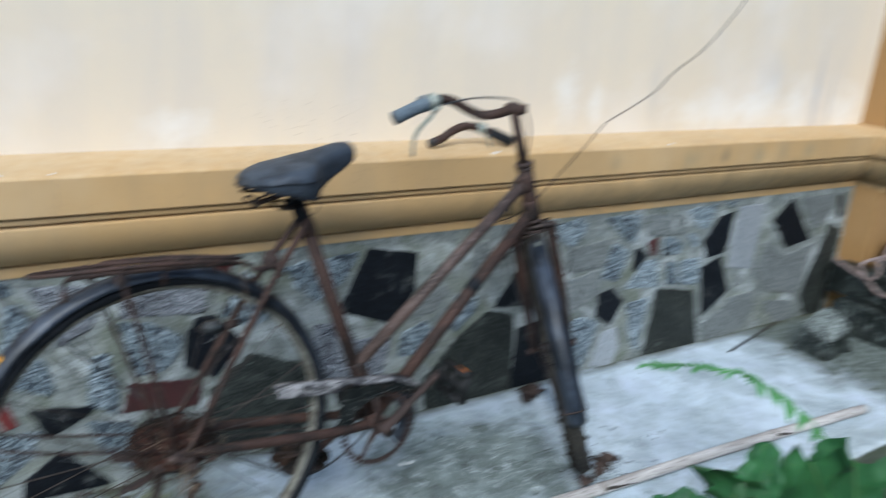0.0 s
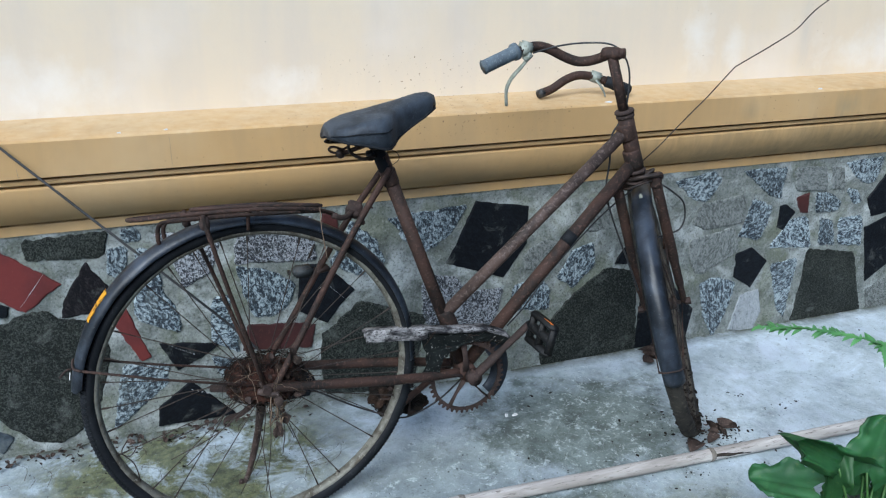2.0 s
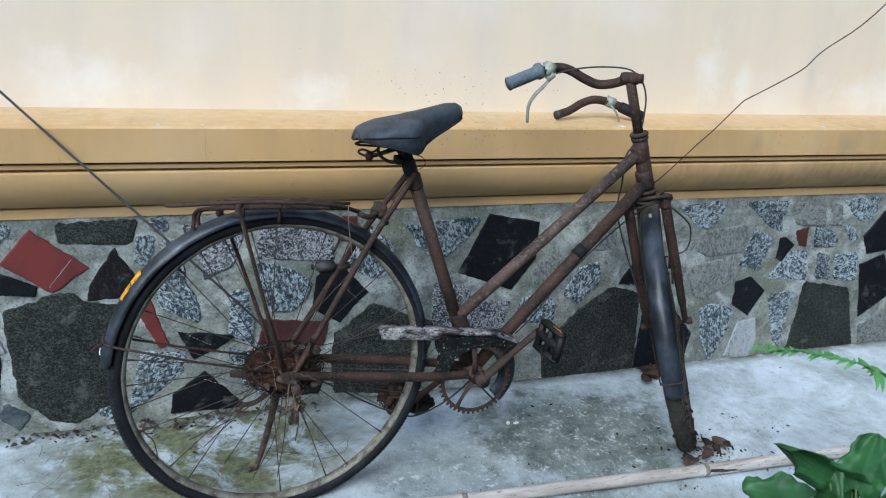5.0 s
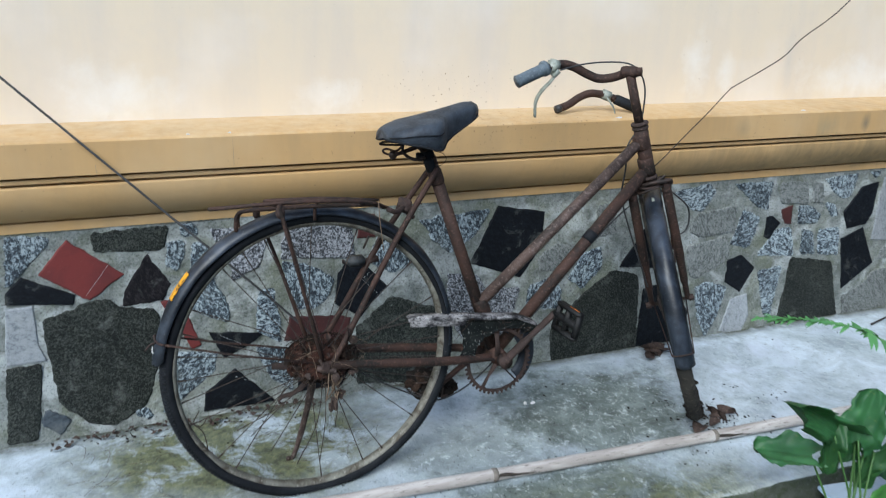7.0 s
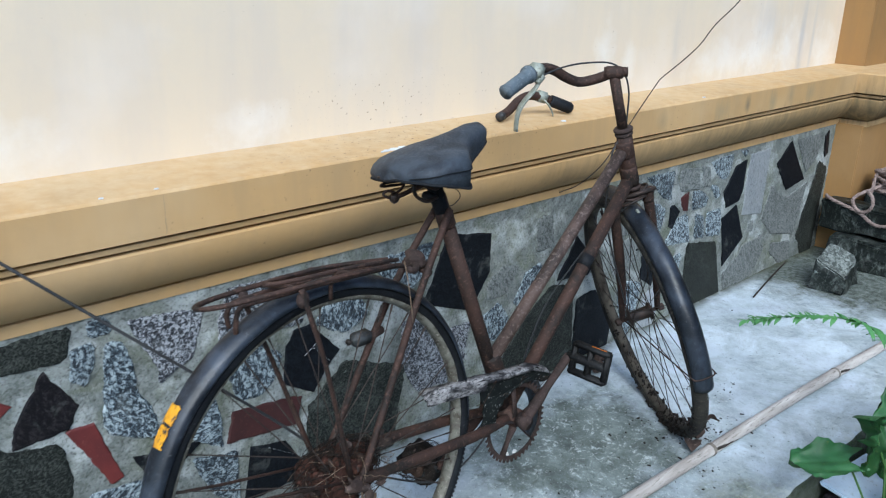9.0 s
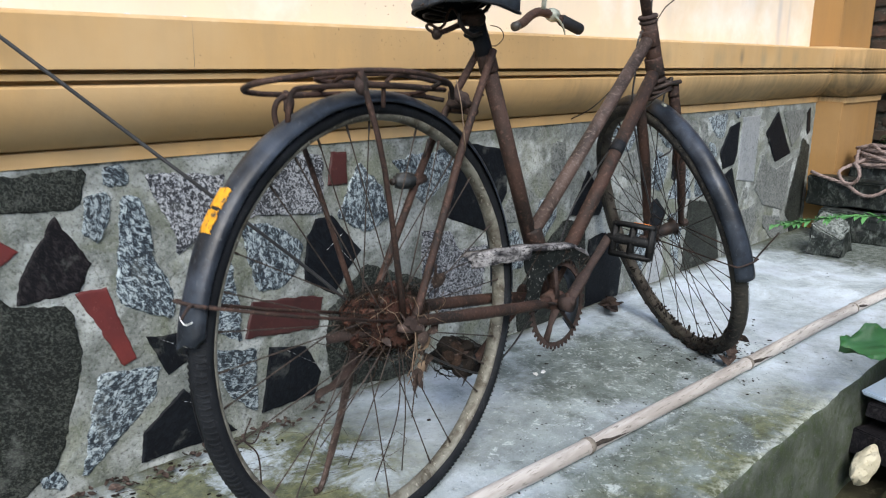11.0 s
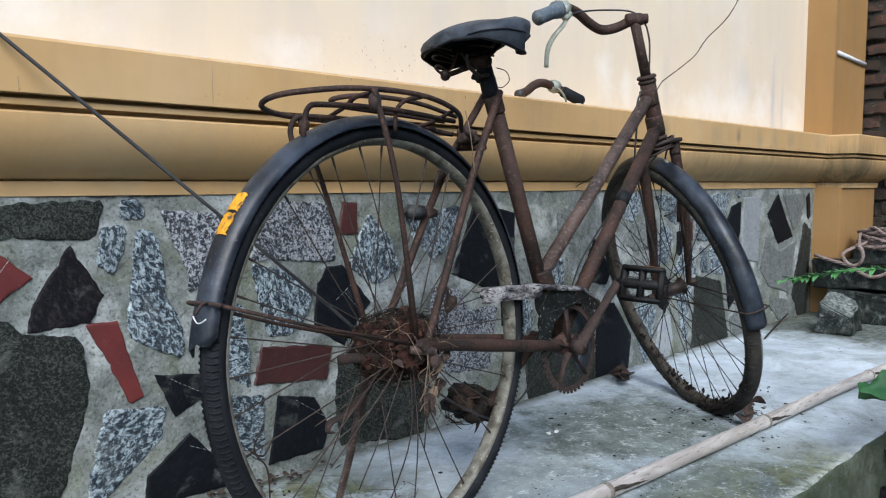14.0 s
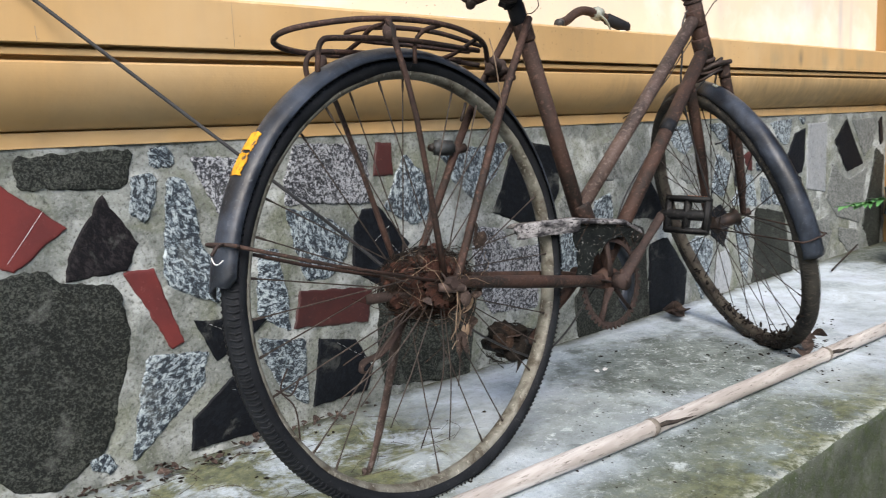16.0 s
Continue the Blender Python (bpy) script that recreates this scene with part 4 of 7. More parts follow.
# mudguard stays
for s in (-1, 1):
    bar("mudguard_stay", [REAR + R_AX[2] * (0.045 * s), on_wheel(REAR, R_AX, 0.20, 164.5, 0.037 * s), on_wheel(REAR, R_AX, 0.352, 163.5, 0.030 * s)], 0.0026, RUST, bicycle, sides=8)
    bar("front_mudguard_stay", [FRONT + F_AX[2] * (0.045 * s), on_wheel(FRONT, F_AX, 0.357, 180, 0.026 * s - 0.006)], 0.0017, RUST, bicycle, sides=8)
for c, ax, a, o, q, r in ((REAR, R_AX, 163.5, 0.0, 1.0, 0.0026), (FRONT, F_AX, 180, -0.006, 0.84, 0.0019)):
    bar("stay_loop", [on_wheel(c, ax, 0.345, a, o + 0.032 * q), on_wheel(c, ax, 0.358, a, o + 0.024 * q), on_wheel(c, ax, 0.3605, a, o), on_wheel(c, ax, 0.358, a, o - 0.024 * q), on_wheel(c, ax, 0.345, a, o - 0.032 * q)], r, RUST_RED, bicycle, steps=4, sides=8)
bar("bent_stay_end", [on_wheel(REAR, R_AX, 0.36, 163.5, -0.02), on_wheel(REAR, R_AX, 0.372, 164, -0.028), on_wheel(REAR, R_AX, 0.38, 166, -0.03)], 0.0022, RUST_RED, bicycle, steps=3, sides=6)

# stays of the frame
for s in (-1, 1):
    drop = REAR + R_AX[2] * (0.052 * s)
    bar("seat_stay", [F(0.160, 0.748, 0.017 * s), F(0.050, 0.593, 0.036 * s), REAR + R_AX[2] * (0.05 * s) + Vector((0.026, 0, 0.01)), drop], [0.0068, 0.0068, 0.0066, 0.0055], RUST, bicycle, steps=4, sides=12)
    bar("chain_stay", [BB + Vector((-0.012, 0.022 * s, 0.0)), F(0.18, 0.285, 0.040 * s), REAR + R_AX[2] * (0.052 * s) + Vector((0.03, 0, -0.004)), drop], [0.0105, 0.011, 0.0095, 0.006], RUST, bicycle, steps=4, sides=12)
    part("axle_nut", lathe(REAR + R_AX[2] * (0.062 * s), R_AX, [(0.0, -0.007), (0.0095, -0.007), (0.0095, 0.007), (0.0, 0.007)], 6, closed=False), RUST_RED, bicycle, smooth=False)
bar("stay_bridge", [F(0.094, 0.645, -0.03), F(0.094, 0.645, 0.03)], 0.006, RUST, bicycle)
bar("axle_peg", [REAR + Vector((0.01, -0.045, -0.005)), Vector((-0.236, -0.385, 0.318))], 0.0078, RUST_RED, bicycle, sides=14)
bar("kickstand", [Vector((-0.118, -0.330, 0.315)), Vector((-0.14, -0.302, 0.15)), Vector((-0.172, -0.284, 0.014)), Vector((-0.192, -0.287, 0.006))], [0.010, 0.008, 0.0065, 0.006], RUST_PALE, bicycle, steps=4, sides=8, flat=0.6)

bar("stand_hook", [(-0.128, -0.335, 0.262), (-0.15, -0.335, 0.236), (-0.18, -0.332, 0.212), (-0.208, -0.33, 0.206), (-0.214, -0.33, 0.192), (-0.202, -0.33, 0.188)], [0.012, 0.011, 0.010, 0.009, 0.007, 0.005], RUST_RED, bicycle, steps=4, sides=8, flat=0.35)
cog = []
for k in range(18):
    cog += [(0.0335, k * 20 - 6), (0.0385, k * 20 - 2.5), (0.0385, k * 20 + 2.5), (0.0335, k * 20 + 6)]
cog_v = [on_wheel(REAR, R_AX, q, a, o) for o in (-0.044, -0.0405) for q, a in cog]
part("freewheel_sprocket", (cog_v, [tuple(range(72)), tuple(range(72, 144))[::-1]] + [(k, 72 + k, 72 + (k + 1) % 72, (k + 1) % 72) for k in range(72)]), MUD, rear_wheel, "rusty toothed sprocket", smooth=False)
loose = random.Random(17)
for k in range(8):
    a = (205, 222, 236, 254, 266, 279, 291, 214)[k]
    ln = loose.uniform(0.15, 0.255)
    p = on_wheel(REAR, R_AX, 0.02, a + 30, -0.03)
    q = on_wheel(REAR, R_AX, ln, a, loose.uniform(-0.05, -0.015))
    mid_p = p.lerp(q, 0.55) + Vector((loose.uniform(-0.018, 0.018), loose.uniform(-0.012, 0.004), loose.uniform(-0.008, 0.008)))
    bar("broken_spoke", [p, mid_p, q], 0.00105, SPOKE_RUST if k % 3 else DARK_STEEL, rear_wheel, steps=5, sides=5)
for pts in ([(-0.405, -0.435, 0.262), (-0.418, -0.437, 0.236), (-0.398, -0.437, 0.205), (-0.39, -0.43, 0.14)], [(-0.425, -0.437, 0.238), (-0.404, -0.437, 0.226), (-0.388, -0.436, 0.246)]):
    bar("snagged_wire", pts, 0.0012, RUST_RED, rear_wheel, steps=5, sides=5)

bar("axle_end", [(-0.148, -0.448, 0.330), (-0.14, -0.452, 0.329), (-0.112, -0.462, 0.324), (-0.108, -0.463, 0.323)], [0.006, 0.0072, 0.007, 0.005], RUST_PALE, bicycle, "pale weathered axle end", sides=12)

# luggage rack of bent wire
def K(x, y, dz=0.0):
    """A point of the rack, whose platform dips towards the wall."""
    return Vector((x, y, 0.690 + dz + 0.25 * (-0.385 - y) - 0.035 * (x + 0.1)))


rack = bar("luggage_rack", [K(0.035, -0.385, -0.015), K(-0.02, -0.425), K(-0.12, -0.446, 0.008), K(-0.24, -0.442, 0.006), K(-0.325, -0.415), K(-0.352, -0.383, -0.002), K(-0.335, -0.347, -0.002), K(-0.27, -0.322), K(-0.14, -0.315, 0.004), K(-0.02, -0.335), K(0.035, -0.365, -0.015)], 0.0042, RUST, bicycle, "bent steel wire luggage rack", steps=6, sides=8)
bar("rack_wire", [K(0.0, -0.40, -0.006), K(-0.15, -0.408, -0.004), K(-0.27, -0.404, -0.008), K(-0.297, -0.40, -0.014), K(-0.303, -0.398, -0.04), K(-0.30, -0.392, -0.056)], 0.0042, RUST, rack, steps=5, sides=8)
bar("rack_wire", [K(0.0, -0.355, -0.006), K(-0.15, -0.350, -0.004), K(-0.26, -0.352, -0.008), K(-0.285, -0.352, -0.014), K(-0.292, -0.350, -0.03), K(-0.29, -0.352, -0.05)], 0.0042, RUST, rack, steps=5, sides=8)
bar("spring_clip", [K(0.01, -0.395, 0.004), K(-0.10, -0.408, 0.012), K(-0.20, -0.404, 0.012), K(-0.238, -0.378, 0.011), K(-0.20, -0.355, 0.012), K(-0.10, -0.352, 0.012), K(0.01, -0.368, 0.004)], 0.0038, RUST, rack, steps=6, sides=8)
bar("cross_wire", [K(-0.215, -0.444, 0.002), K(-0.22, -0.41, 0.006), K(-0.215, -0.38, 0.002), K(-0.21, -0.318)], 0.0036, RUST, rack, steps=4, sides=8)
bar("cross_wire", [K(-0.12, -0.446, 0.006), K(-0.125, -0.415, 0.010), K(-0.135, -0.405, -0.004), K(-0.137, -0.405, -0.035)], 0.0036, RUST, rack, steps=3, sides=8)
bar("cross_wire", [K(-0.03, -0.425), K(-0.035, -0.38, -0.006), K(-0.03, -0.335)], 0.0036, RUST, rack, steps=4, sides=8)
for s, y, x in ((-1, -0.452, -0.222), (1, -0.322, -0.25)):
    top = K(x, y, 0.004)
    bar("rack_support", [top, top + Vector((0.004, -0.004 if s < 0 else 0.004, -0.02)), top.lerp(REAR, 0.35) + Vector((0, -0.035 if s < 0 else 0.02, 0)), REAR + R_AX[2] * (0.05 * s)], [0.0052, 0.0046, 0.0042, 0.005], RUST, rack, steps=3, sides=8)
    part("rack_joint", moved(rock((0.019, 0.016, 0.032), 3 + s, 0.25, 2), Matrix.Translation(top + Vector((0.003, 0, -0.018)))), RUST_RED, rack)
bar("rack_clamp", [K(0.03, -0.40, -0.018), K(0.055, -0.39, -0.025), Vector((0.088, -0.352, 0.664))], 0.006, RUST_RED, rack, steps=3)
part("clamp_bolt", moved(rock((0.036, 0.05, 0.03), 14, 0.45, 3), Matrix.Translation((0.085, -0.352, 0.664))), RUST_RED, rack)
bar("tie_wire", [(0.0, -0.425, 0.70), (-0.001, -0.438, 0.66), (0.008, -0.44, 0.59)], 0.0010, STRAW, rack, "thin pale tie wire", steps=3, sides=5)
bar("stay_hook", [F(0.118, 0.672, -0.026), F(0.104, 0.678, -0.03), F(0.10, 0.668, -0.03)], 0.002, RUST, bicycle, steps=3, sides=6)

# dynamo on the far seat stay
dynamo = part("dynamo", moved(box(-0.022, 0.02, -0.012, 0.012, -0.013, 0.012, 0.005), pose(-0.024, -0.334, 0.533, 4, 3, 5)), GRIP_DARK, bicycle, "small dark grey dynamo")
bar("dynamo_wheel", [(-0.053, -0.336, 0.534), (-0.056, -0.337, 0.534)], 0.006, DARK_STEEL, dynamo, sides=12)
bar("dynamo_bracket", [Vector((0.0, -0.33, 0.527)), Vector((0.03, -0.325, 0.53))], 0.008, RUST_RED, dynamo)

# crank, chainring, pedals
RING_C = Vector((0.320, -0.414, 0.260))
RING_AX = (Vector((1, 0, 0)), Vector((0, 0.082, 1)).normalized(), Vector((0, 1, -0.082)).normalized())
teeth = []
for k in range(44):
    for dr, da in ((0.0845, -2.6), (0.091, -1.1), (0.091, 1.1), (0.0845, 2.6)):
        teeth.append((dr, k * 360 / 44 + da))
ring_v = [on_wheel(RING_C, RING_AX, r, a, o) for o in (-0.0015, 0.0015) for r, a in teeth] + [on_wheel(RING_C, RING_AX, 0.0765, a, o) for o in (-0.0015, 0.0015) for r, a in teeth]
n = len(teeth)
ring_f = []
for k in range(n):
    j = (k + 1) % n
    ring_f += [(k, j, 2 * n + j, 2 * n + k), (n + j, n + k, 3 * n + k, 3 * n + j), (k, n + k, n + j, j), (2 * n + k, 2 * n + j, 3 * n + j, 3 * n + k)]
chainring = part("chainring", (ring_v, ring_f), RUST_RED, bicycle, "toothed rusty chainring", smooth=False)
for k in range(5):
    a = 20 + 72 * k
    part("chainring_arm", tube([on_wheel(RING_C, RING_AX, 0.012, a), on_wheel(RING_C, RING_AX, 0.045, a), on_wheel(RING_C, RING_AX, 0.078, a + 2)], [0.010, 0.0058, 0.0075], 8, True, 0.3), RUST_RED, chainring)
PEDAL_R, PEDAL_L = Vector((0.462, -0.434, 0.379)), Vector((0.188, -0.318, 0.150))
for p, y, m in ((PEDAL_R, -0.428, RUST_RED), (PEDAL_L, -0.325, RUST)):
    c = Vector((0.332, y, 0.262))
    bar("crank_arm", [c, c.lerp(p, 0.08), c.lerp(p, 0.5), c.lerp(p, 0.94), p], [0.016, 0.013, 0.0095, 0.0105, 0.0095], m, bicycle, steps=3, sides=10, flat=0.7)
    bar("crank_boss", [c + Vector((0, 0.012, 0)), c - Vector((0, 0.012, 0))], 0.0165, m, bicycle, sides=16)
bar("cotter_pin", [Vector((0.344, -0.43, 0.244)), Vector((0.326, -0.432, 0.285))], 0.004, RUST, bicycle)


def pedal(at, turn, label, lens):
    """A plastic platform pedal: two ribbed bars, end plates and a spindle barrel."""
    m = Matrix.Translation(at) @ turn
    p = part("pedal", moved(tube([(0, 0.002, 0), (0, -0.012, 0), (0, -0.09, 0), (0, -0.096, 0)], [0.008, 0.011, 0.010, 0.006], 12), m), PLASTIC, bicycle, label)
    for x in (-0.031, 0.031):
        part("pedal_bar", moved(box(x - 0.006, x + 0.006, -0.098, -0.008, -0.011, 0.011, 0.003), m), PLASTIC, p)
    if lens:
        part("reflector", moved(box(0.0355, 0.0378, -0.088, -0.05, 0.0, 0.0032, 0.0008), m), ORANGE_LENS, p, "thin orange reflector")
    for y in (-0.013, -0.052, -0.093):
        part("pedal_web", moved(box(-0.031, 0.031, y - 0.006, y + 0.006, -0.009, 0.009, 0.003), m), PLASTIC, p)
    return p


pedal(PEDAL_R, pose(0, 0, 0, 5, -78, 0), "black plastic platform pedal", True)
pedal(PEDAL_L, pose(0, 0, 0, 0, 20, 180), "black plastic pedal clogged with dry roots", False)

# chain guard: a flaking sheet with a turned-over top
GUARD = [(9.2, 38.4), (10.2, 38.9), (22.0, 39.0), (36.6, 37.2), (41.6, 35.0), (43.8, 32.6), (42.6, 32.2), (40.8, 32.2), (36.0, 34.5), (31.9, 34.5), (28.2, 33.2), (26.0, 30.9), (24.9, 26.8), (20.5, 27.4), (22.6, 30.4), (22.2, 33.2), (21.5, 37.2), (9.6, 36.9)]


def guard_bend(x):
    return max(0.0, 0.25 - x) * 0.25 + 0.02 * (x - 0.25)


def guard_shape():
    edge = [Vector((a / 100, 0, b / 100)) for a, b in GUARD]
    ring = []
    for a, b in zip(edge, edge[1:] + edge[:1]):
        ring += [a.lerp(b, k / 4) for k in range(4)]
    ring = [q + Vector((noise.noise(q * 70), 0, noise.noise(q * 70 + Vector((5, 0, 0))))) * 0.0062 for q in ring]
    n, verts = len(ring), []
    for y in (-0.418, -0.4155):
        verts += [(q.x, y + guard_bend(q.x) - 0.002 * noise.noise(q * 30), q.z) for q in ring]
    faces = [tuple(range(n)), tuple(range(n, 2 * n))[::-1]] + [(k, (k + 1) % n, n + (k + 1) % n, n + k) for k in range(n)]
    top = [Vector((a / 100, 0, b / 100)) for a, b in GUARD[:6]]
    flange = []
    for a, b in zip(top, top[1:]):
        flange += [a.lerp(b, k / 5) for k in range(5)]
    m, v2 = len(flange), []
    for y, dz in ((-0.4195, -0.006), (-0.4185, 0.0), (-0.413, 0.004), (-0.395, 0.004), (-0.395, 0.002), (-0.412, 0.0015), (-0.4165, -0.006)):
        v2 += [(q.x, y + guard_bend(q.x), q.z + dz + 0.001 * noise.noise(q * 60)) for q in flange]
    f2 = [(r * m + k, r * m + k + 1, ((r + 1) % 7) * m + k + 1, ((r + 1) % 7) * m + k) for r in range(7) for k in range(m - 1)]
    return (verts, faces), (v2, f2)


BAR = [(9.2, 38.4), (10.2, 38.9), (22.6, 39.0), (22.8, 37.4), (21.6, 36.8), (16.0, 36.9), (9.6, 36.7)]
bar_ring = []
for (ax0, az0), (bx0, bz0) in zip(BAR, BAR[1:] + BAR[:1]):
    bar_ring += [Vector((ax0 + (bx0 - ax0) * k / 6, 0, az0 + (bz0 - az0) * k / 6)) / 100 for k in range(6)]
bar_ring = [q + Vector((noise.noise(q * 90), 0, noise.noise(q * 90 + Vector((5, 0, 0))))) * 0.003 for q in bar_ring]
bar_v = [(q.x, y + guard_bend(q.x), q.z) for y in (-0.4215, -0.4165) for q in bar_ring]
bar_f = [tuple(range(42)), tuple(range(42, 84))[::-1]] + [(k, (k + 1) % 42, 42 + (k + 1) % 42, 42 + k) for k in range(42)]
chain_guard = part("chain_guard", guard_shape()[0], FLAKING, bicycle, "chain guard of flaking black enamel", smooth=False)
part("guard_bar", (bar_v, bar_f), CHIPPED, chain_guard, "scuffed whitish enamel bar", smooth=False)
part("guard_rim", guard_shape()[1], CHIPPED, chain_guard, "scuffed whitish upper rim")
straws = random.Random(41)
for k in range(7):
    p = Vector((straws.uniform(0.20, 0.42), -0.424, straws.uniform(0.33, 0.385)))
    bar("caught_straw", [p, p + Vector((straws.uniform(-0.03, 0.03), -0.006, straws.uniform(-0.02, 0.012))), p + Vector((straws.uniform(-0.04, 0.04), -0.003, straws.uniform(-0.06, -0.01)))], 0.0005, DEBRIS, chain_guard, steps=4, sides=4)
part("guard_back", lathe(Vector((0.328, -0.392, 0.262)), RING_AX, [(0.105, 0), (0.062, 0), (0.062, 0.002), (0.105, 0.002)], 24, -50, 75), BLACK_PAINT, bicycle)

# fork, headset clamp and front brake wire
CROWN = Vector((0.768, -0.352, 0.668))
crown = bar("fork_crown", [CROWN + F_AX[2] * o + Vector((0, 0, z)) for o, z in ((-0.044, -0.030), (-0.042, -0.012), (-0.033, -0.002), (-0.012, 0.002), (0.012, 0.002), (0.036, -0.002), (0.046, -0.012), (0.049, -0.030))], 0.0130, RUST, bicycle, steps=4, sides=12)
for k, (z, o) in enumerate(((0.0, 0.3), (0.011, -0.2), (0.022, 0.5))):
    bar("wire_wrap", [CROWN + F_AX[2] * (0.034 * math.cos(a + o)) + F_AX[0] * (0.024 * math.sin(a + o)) + Vector((0, 0, z - 0.010 + 0.004 * math.sin(2 * a + k))) for a in [2 * math.pi * i / 14 for i in range(16)]], 0.0034, RUST_RED if k % 2 else DARK_STEEL, crown, steps=3, sides=7)
for s in (-1, 1):
    top = CROWN + F_AX[2] * (0.046 if s > 0 else -0.042) - Vector((0, 0, 0.016))
    hub = FRONT + F_AX[2] * (0.050 * s)
    d = hub - top
    bar("fork_blade", [top, top + d * 0.35 - F_AX[0] * 0.012, top + d * 0.72 - F_AX[0] * 0.012, top + d * 0.92 - F_AX[0] * 0.003, hub], [0.0125, 0.0125, 0.0105, 0.008, 0.0075], RUST, bicycle, steps=5, sides=12)
    part("front_axle_nut", lathe(FRONT + F_AX[2] * (0.060 * s), F_AX, [(0.0, -0.007), (0.0095, -0.007), (0.0095, 0.007), (0.0, 0.007)], 6, closed=False), RUST_RED, bicycle, smooth=False)
bar("brake_calliper", [CROWN + F_AX[2] * 0.036 + Vector((0, -0.01, 0.006)), CROWN + Vector((-0.012, -0.026, 0.012)), CROWN - F_AX[2] * 0.046 + Vector((0, -0.012, 0.004))], 0.0052, DARK_STEEL, bicycle, steps=5)
part("calliper_bolt", moved(rock((0.024, 0.024, 0.024), 16, 0.35, 3), Matrix.Translation((0.806, -0.372, 0.676))), RUST, bicycle)
blade_mid = (CROWN - F_AX[2] * 0.046).lerp(FRONT - F_AX[2] * 0.05, 0.45)
bar("brake_rod", [CROWN - F_AX[2] * 0.026 + Vector((0.01, -0.02, -0.05)), blade_mid + F_AX[2] * 0.022 + Vector((-0.008, -0.02, 0.02)), blade_mid + F_AX[2] * 0.012 + Vector((0.006, -0.016, -0.07))], 0.0024, RUST_RED, bicycle, steps=4)
bar("brake_block", [blade_mid + F_AX[2] * 0.016 + Vector((-0.004, -0.008, 0.01)), blade_mid + F_AX[2] * 0.016 + Vector((0.002, -0.006, -0.03))], 0.005, RUST, bicycle)
bar("cable_loop", [CROWN + Vector((0.03, -0.01, 0.02)), (0.856, -0.32, 0.640), (0.886, -0.31, 0.622), (0.932, -0.31, 0.586), (0.944, -0.31, 0.544), (0.934, -0.31, 0.513), (0.905, -0.31, 0.503), (0.86, -0.32, 0.50)], 0.0023, CABLE, bicycle, steps=6, sides=7)
bar("down_cable", [(0.712, -0.336, 0.80), (0.698, -0.332, 0.769), (0.700, -0.330, 0.707), (0.700, -0.328, 0.63), (0.745, -0.328, 0.518), (0.777, -0.330, 0.45), (0.812, -0.335, 0.37)], 0.0023, CABLE, bicycle, steps=5, sides=7)
bar("slack_cable", [CROWN + Vector((-0.01, 0.0, -0.02)), Vector((0.70, -0.30, 0.56)), Vector((0.60, -0.26, 0.42)), Vector((0.53, -0.27, 0.34)), Vector((0.47, -0.30, 0.31))], 0.002, CABLE, bicycle, steps=6, sides=7)
bar("tail_cable", [(-0.05, -0.335, 0.262), (-0.009, -0.33, 0.236), (0.07, -0.33, 0.185), (0.143, -0.33, 0.145), (0.203, -0.33, 0.125), (0.278, -0.33, 0.153), (0.336, -0.335, 0.204), (0.345, -0.36, 0.245)], 0.0022, CABLE, bicycle, steps=6, sides=7)

# stem and what is left of the handlebar
STEM = Vector((0.683, -0.328, 0.956))
bar("stem", [HEAD_T + Vector((0.001, 0, -0.005)), STEM], 0.0118, RUST, bicycle, sides=14)
bar("stem_clamp", [STEM + Vector((0.014, -0.016, 0.001)), STEM + Vector((0.009, -0.010, 0.001)), STEM + Vector((-0.009, 0.010, 0.0)), STEM + Vector((-0.014, 0.016, 0.0))], [0.0118, 0.0145, 0.0145, 0.0118], RUST, bicycle, sides=14)
handlebar = bar("handlebar", [STEM + Vector((0.020, -0.022, 0.003)), STEM, (0.660, -0.292, 0.939), (0.632, -0.272, 0.934), (0.60, -0.262, 0.945), (0.565, -0.256, 0.962), (0.535, -0.253, 0.968), (0.505, -0.255, 0.962), (0.42, -0.266, 0.935)], 0.0112, RUST, bicycle, "broken rusty handlebar with one side left", steps=6, sides=14)
grip_pts = [Vector((0.480, -0.2565, 0.957)).lerp(Vector((0.404, -0.265, 0.929)), k / 24) for k in range(25)]
bar("grip", grip_pts, [0.0165 if k in (0, 24) else 0.0148 + 0.0007 * (k % 2) for k in range(25)], GRIP_RUBBER, handlebar, "ribbed grey-blue rubber grip", sides=16)
bar("grip_collar", [Vector((0.486, -0.2555, 0.960)), Vector((0.4775, -0.2565, 0.957))], 0.0195, GRIP_RUBBER, handlebar, sides=16)
lever = bar("brake_lever", [(0.515, -0.262, 0.948), (0.496, -0.262, 0.926), (0.480, -0.250, 0.902), (0.472, -0.240, 0.875), (0.476, -0.233, 0.836)], [0.006, 0.007, 0.0075, 0.0075, 0.007], ALLOY, handlebar, "curved pale alloy brake lever", steps=5, sides=10, flat=0.5)
part("lever_clamp", moved(box(-0.014, 0.014, -0.015, 0.015, -0.018, 0.016, 0.005), Matrix.Translation((0.507, -0.255, 0.964)) @ pose(0, 0, 0, 0, 20, 5)), ALLOY, handlebar, "corroded alloy clamp")
bar("lever_pivot", [(0.516, -0.266, 0.955), (0.502, -0.262, 0.94)], 0.008, ALLOY, handlebar)
bar("brake_cable", [(0.523, -0.262, 0.955), (0.575, -0.268, 0.968), (0.63, -0.285, 0.976), (0.682, -0.318, 0.976), (0.707, -0.338, 0.955), (0.722, -0.345, 0.915), (0.722, -0.347, 0.86), (0.715, -0.35, 0.80)], 0.0021, CABLE, bicycle, steps=6, sides=7)

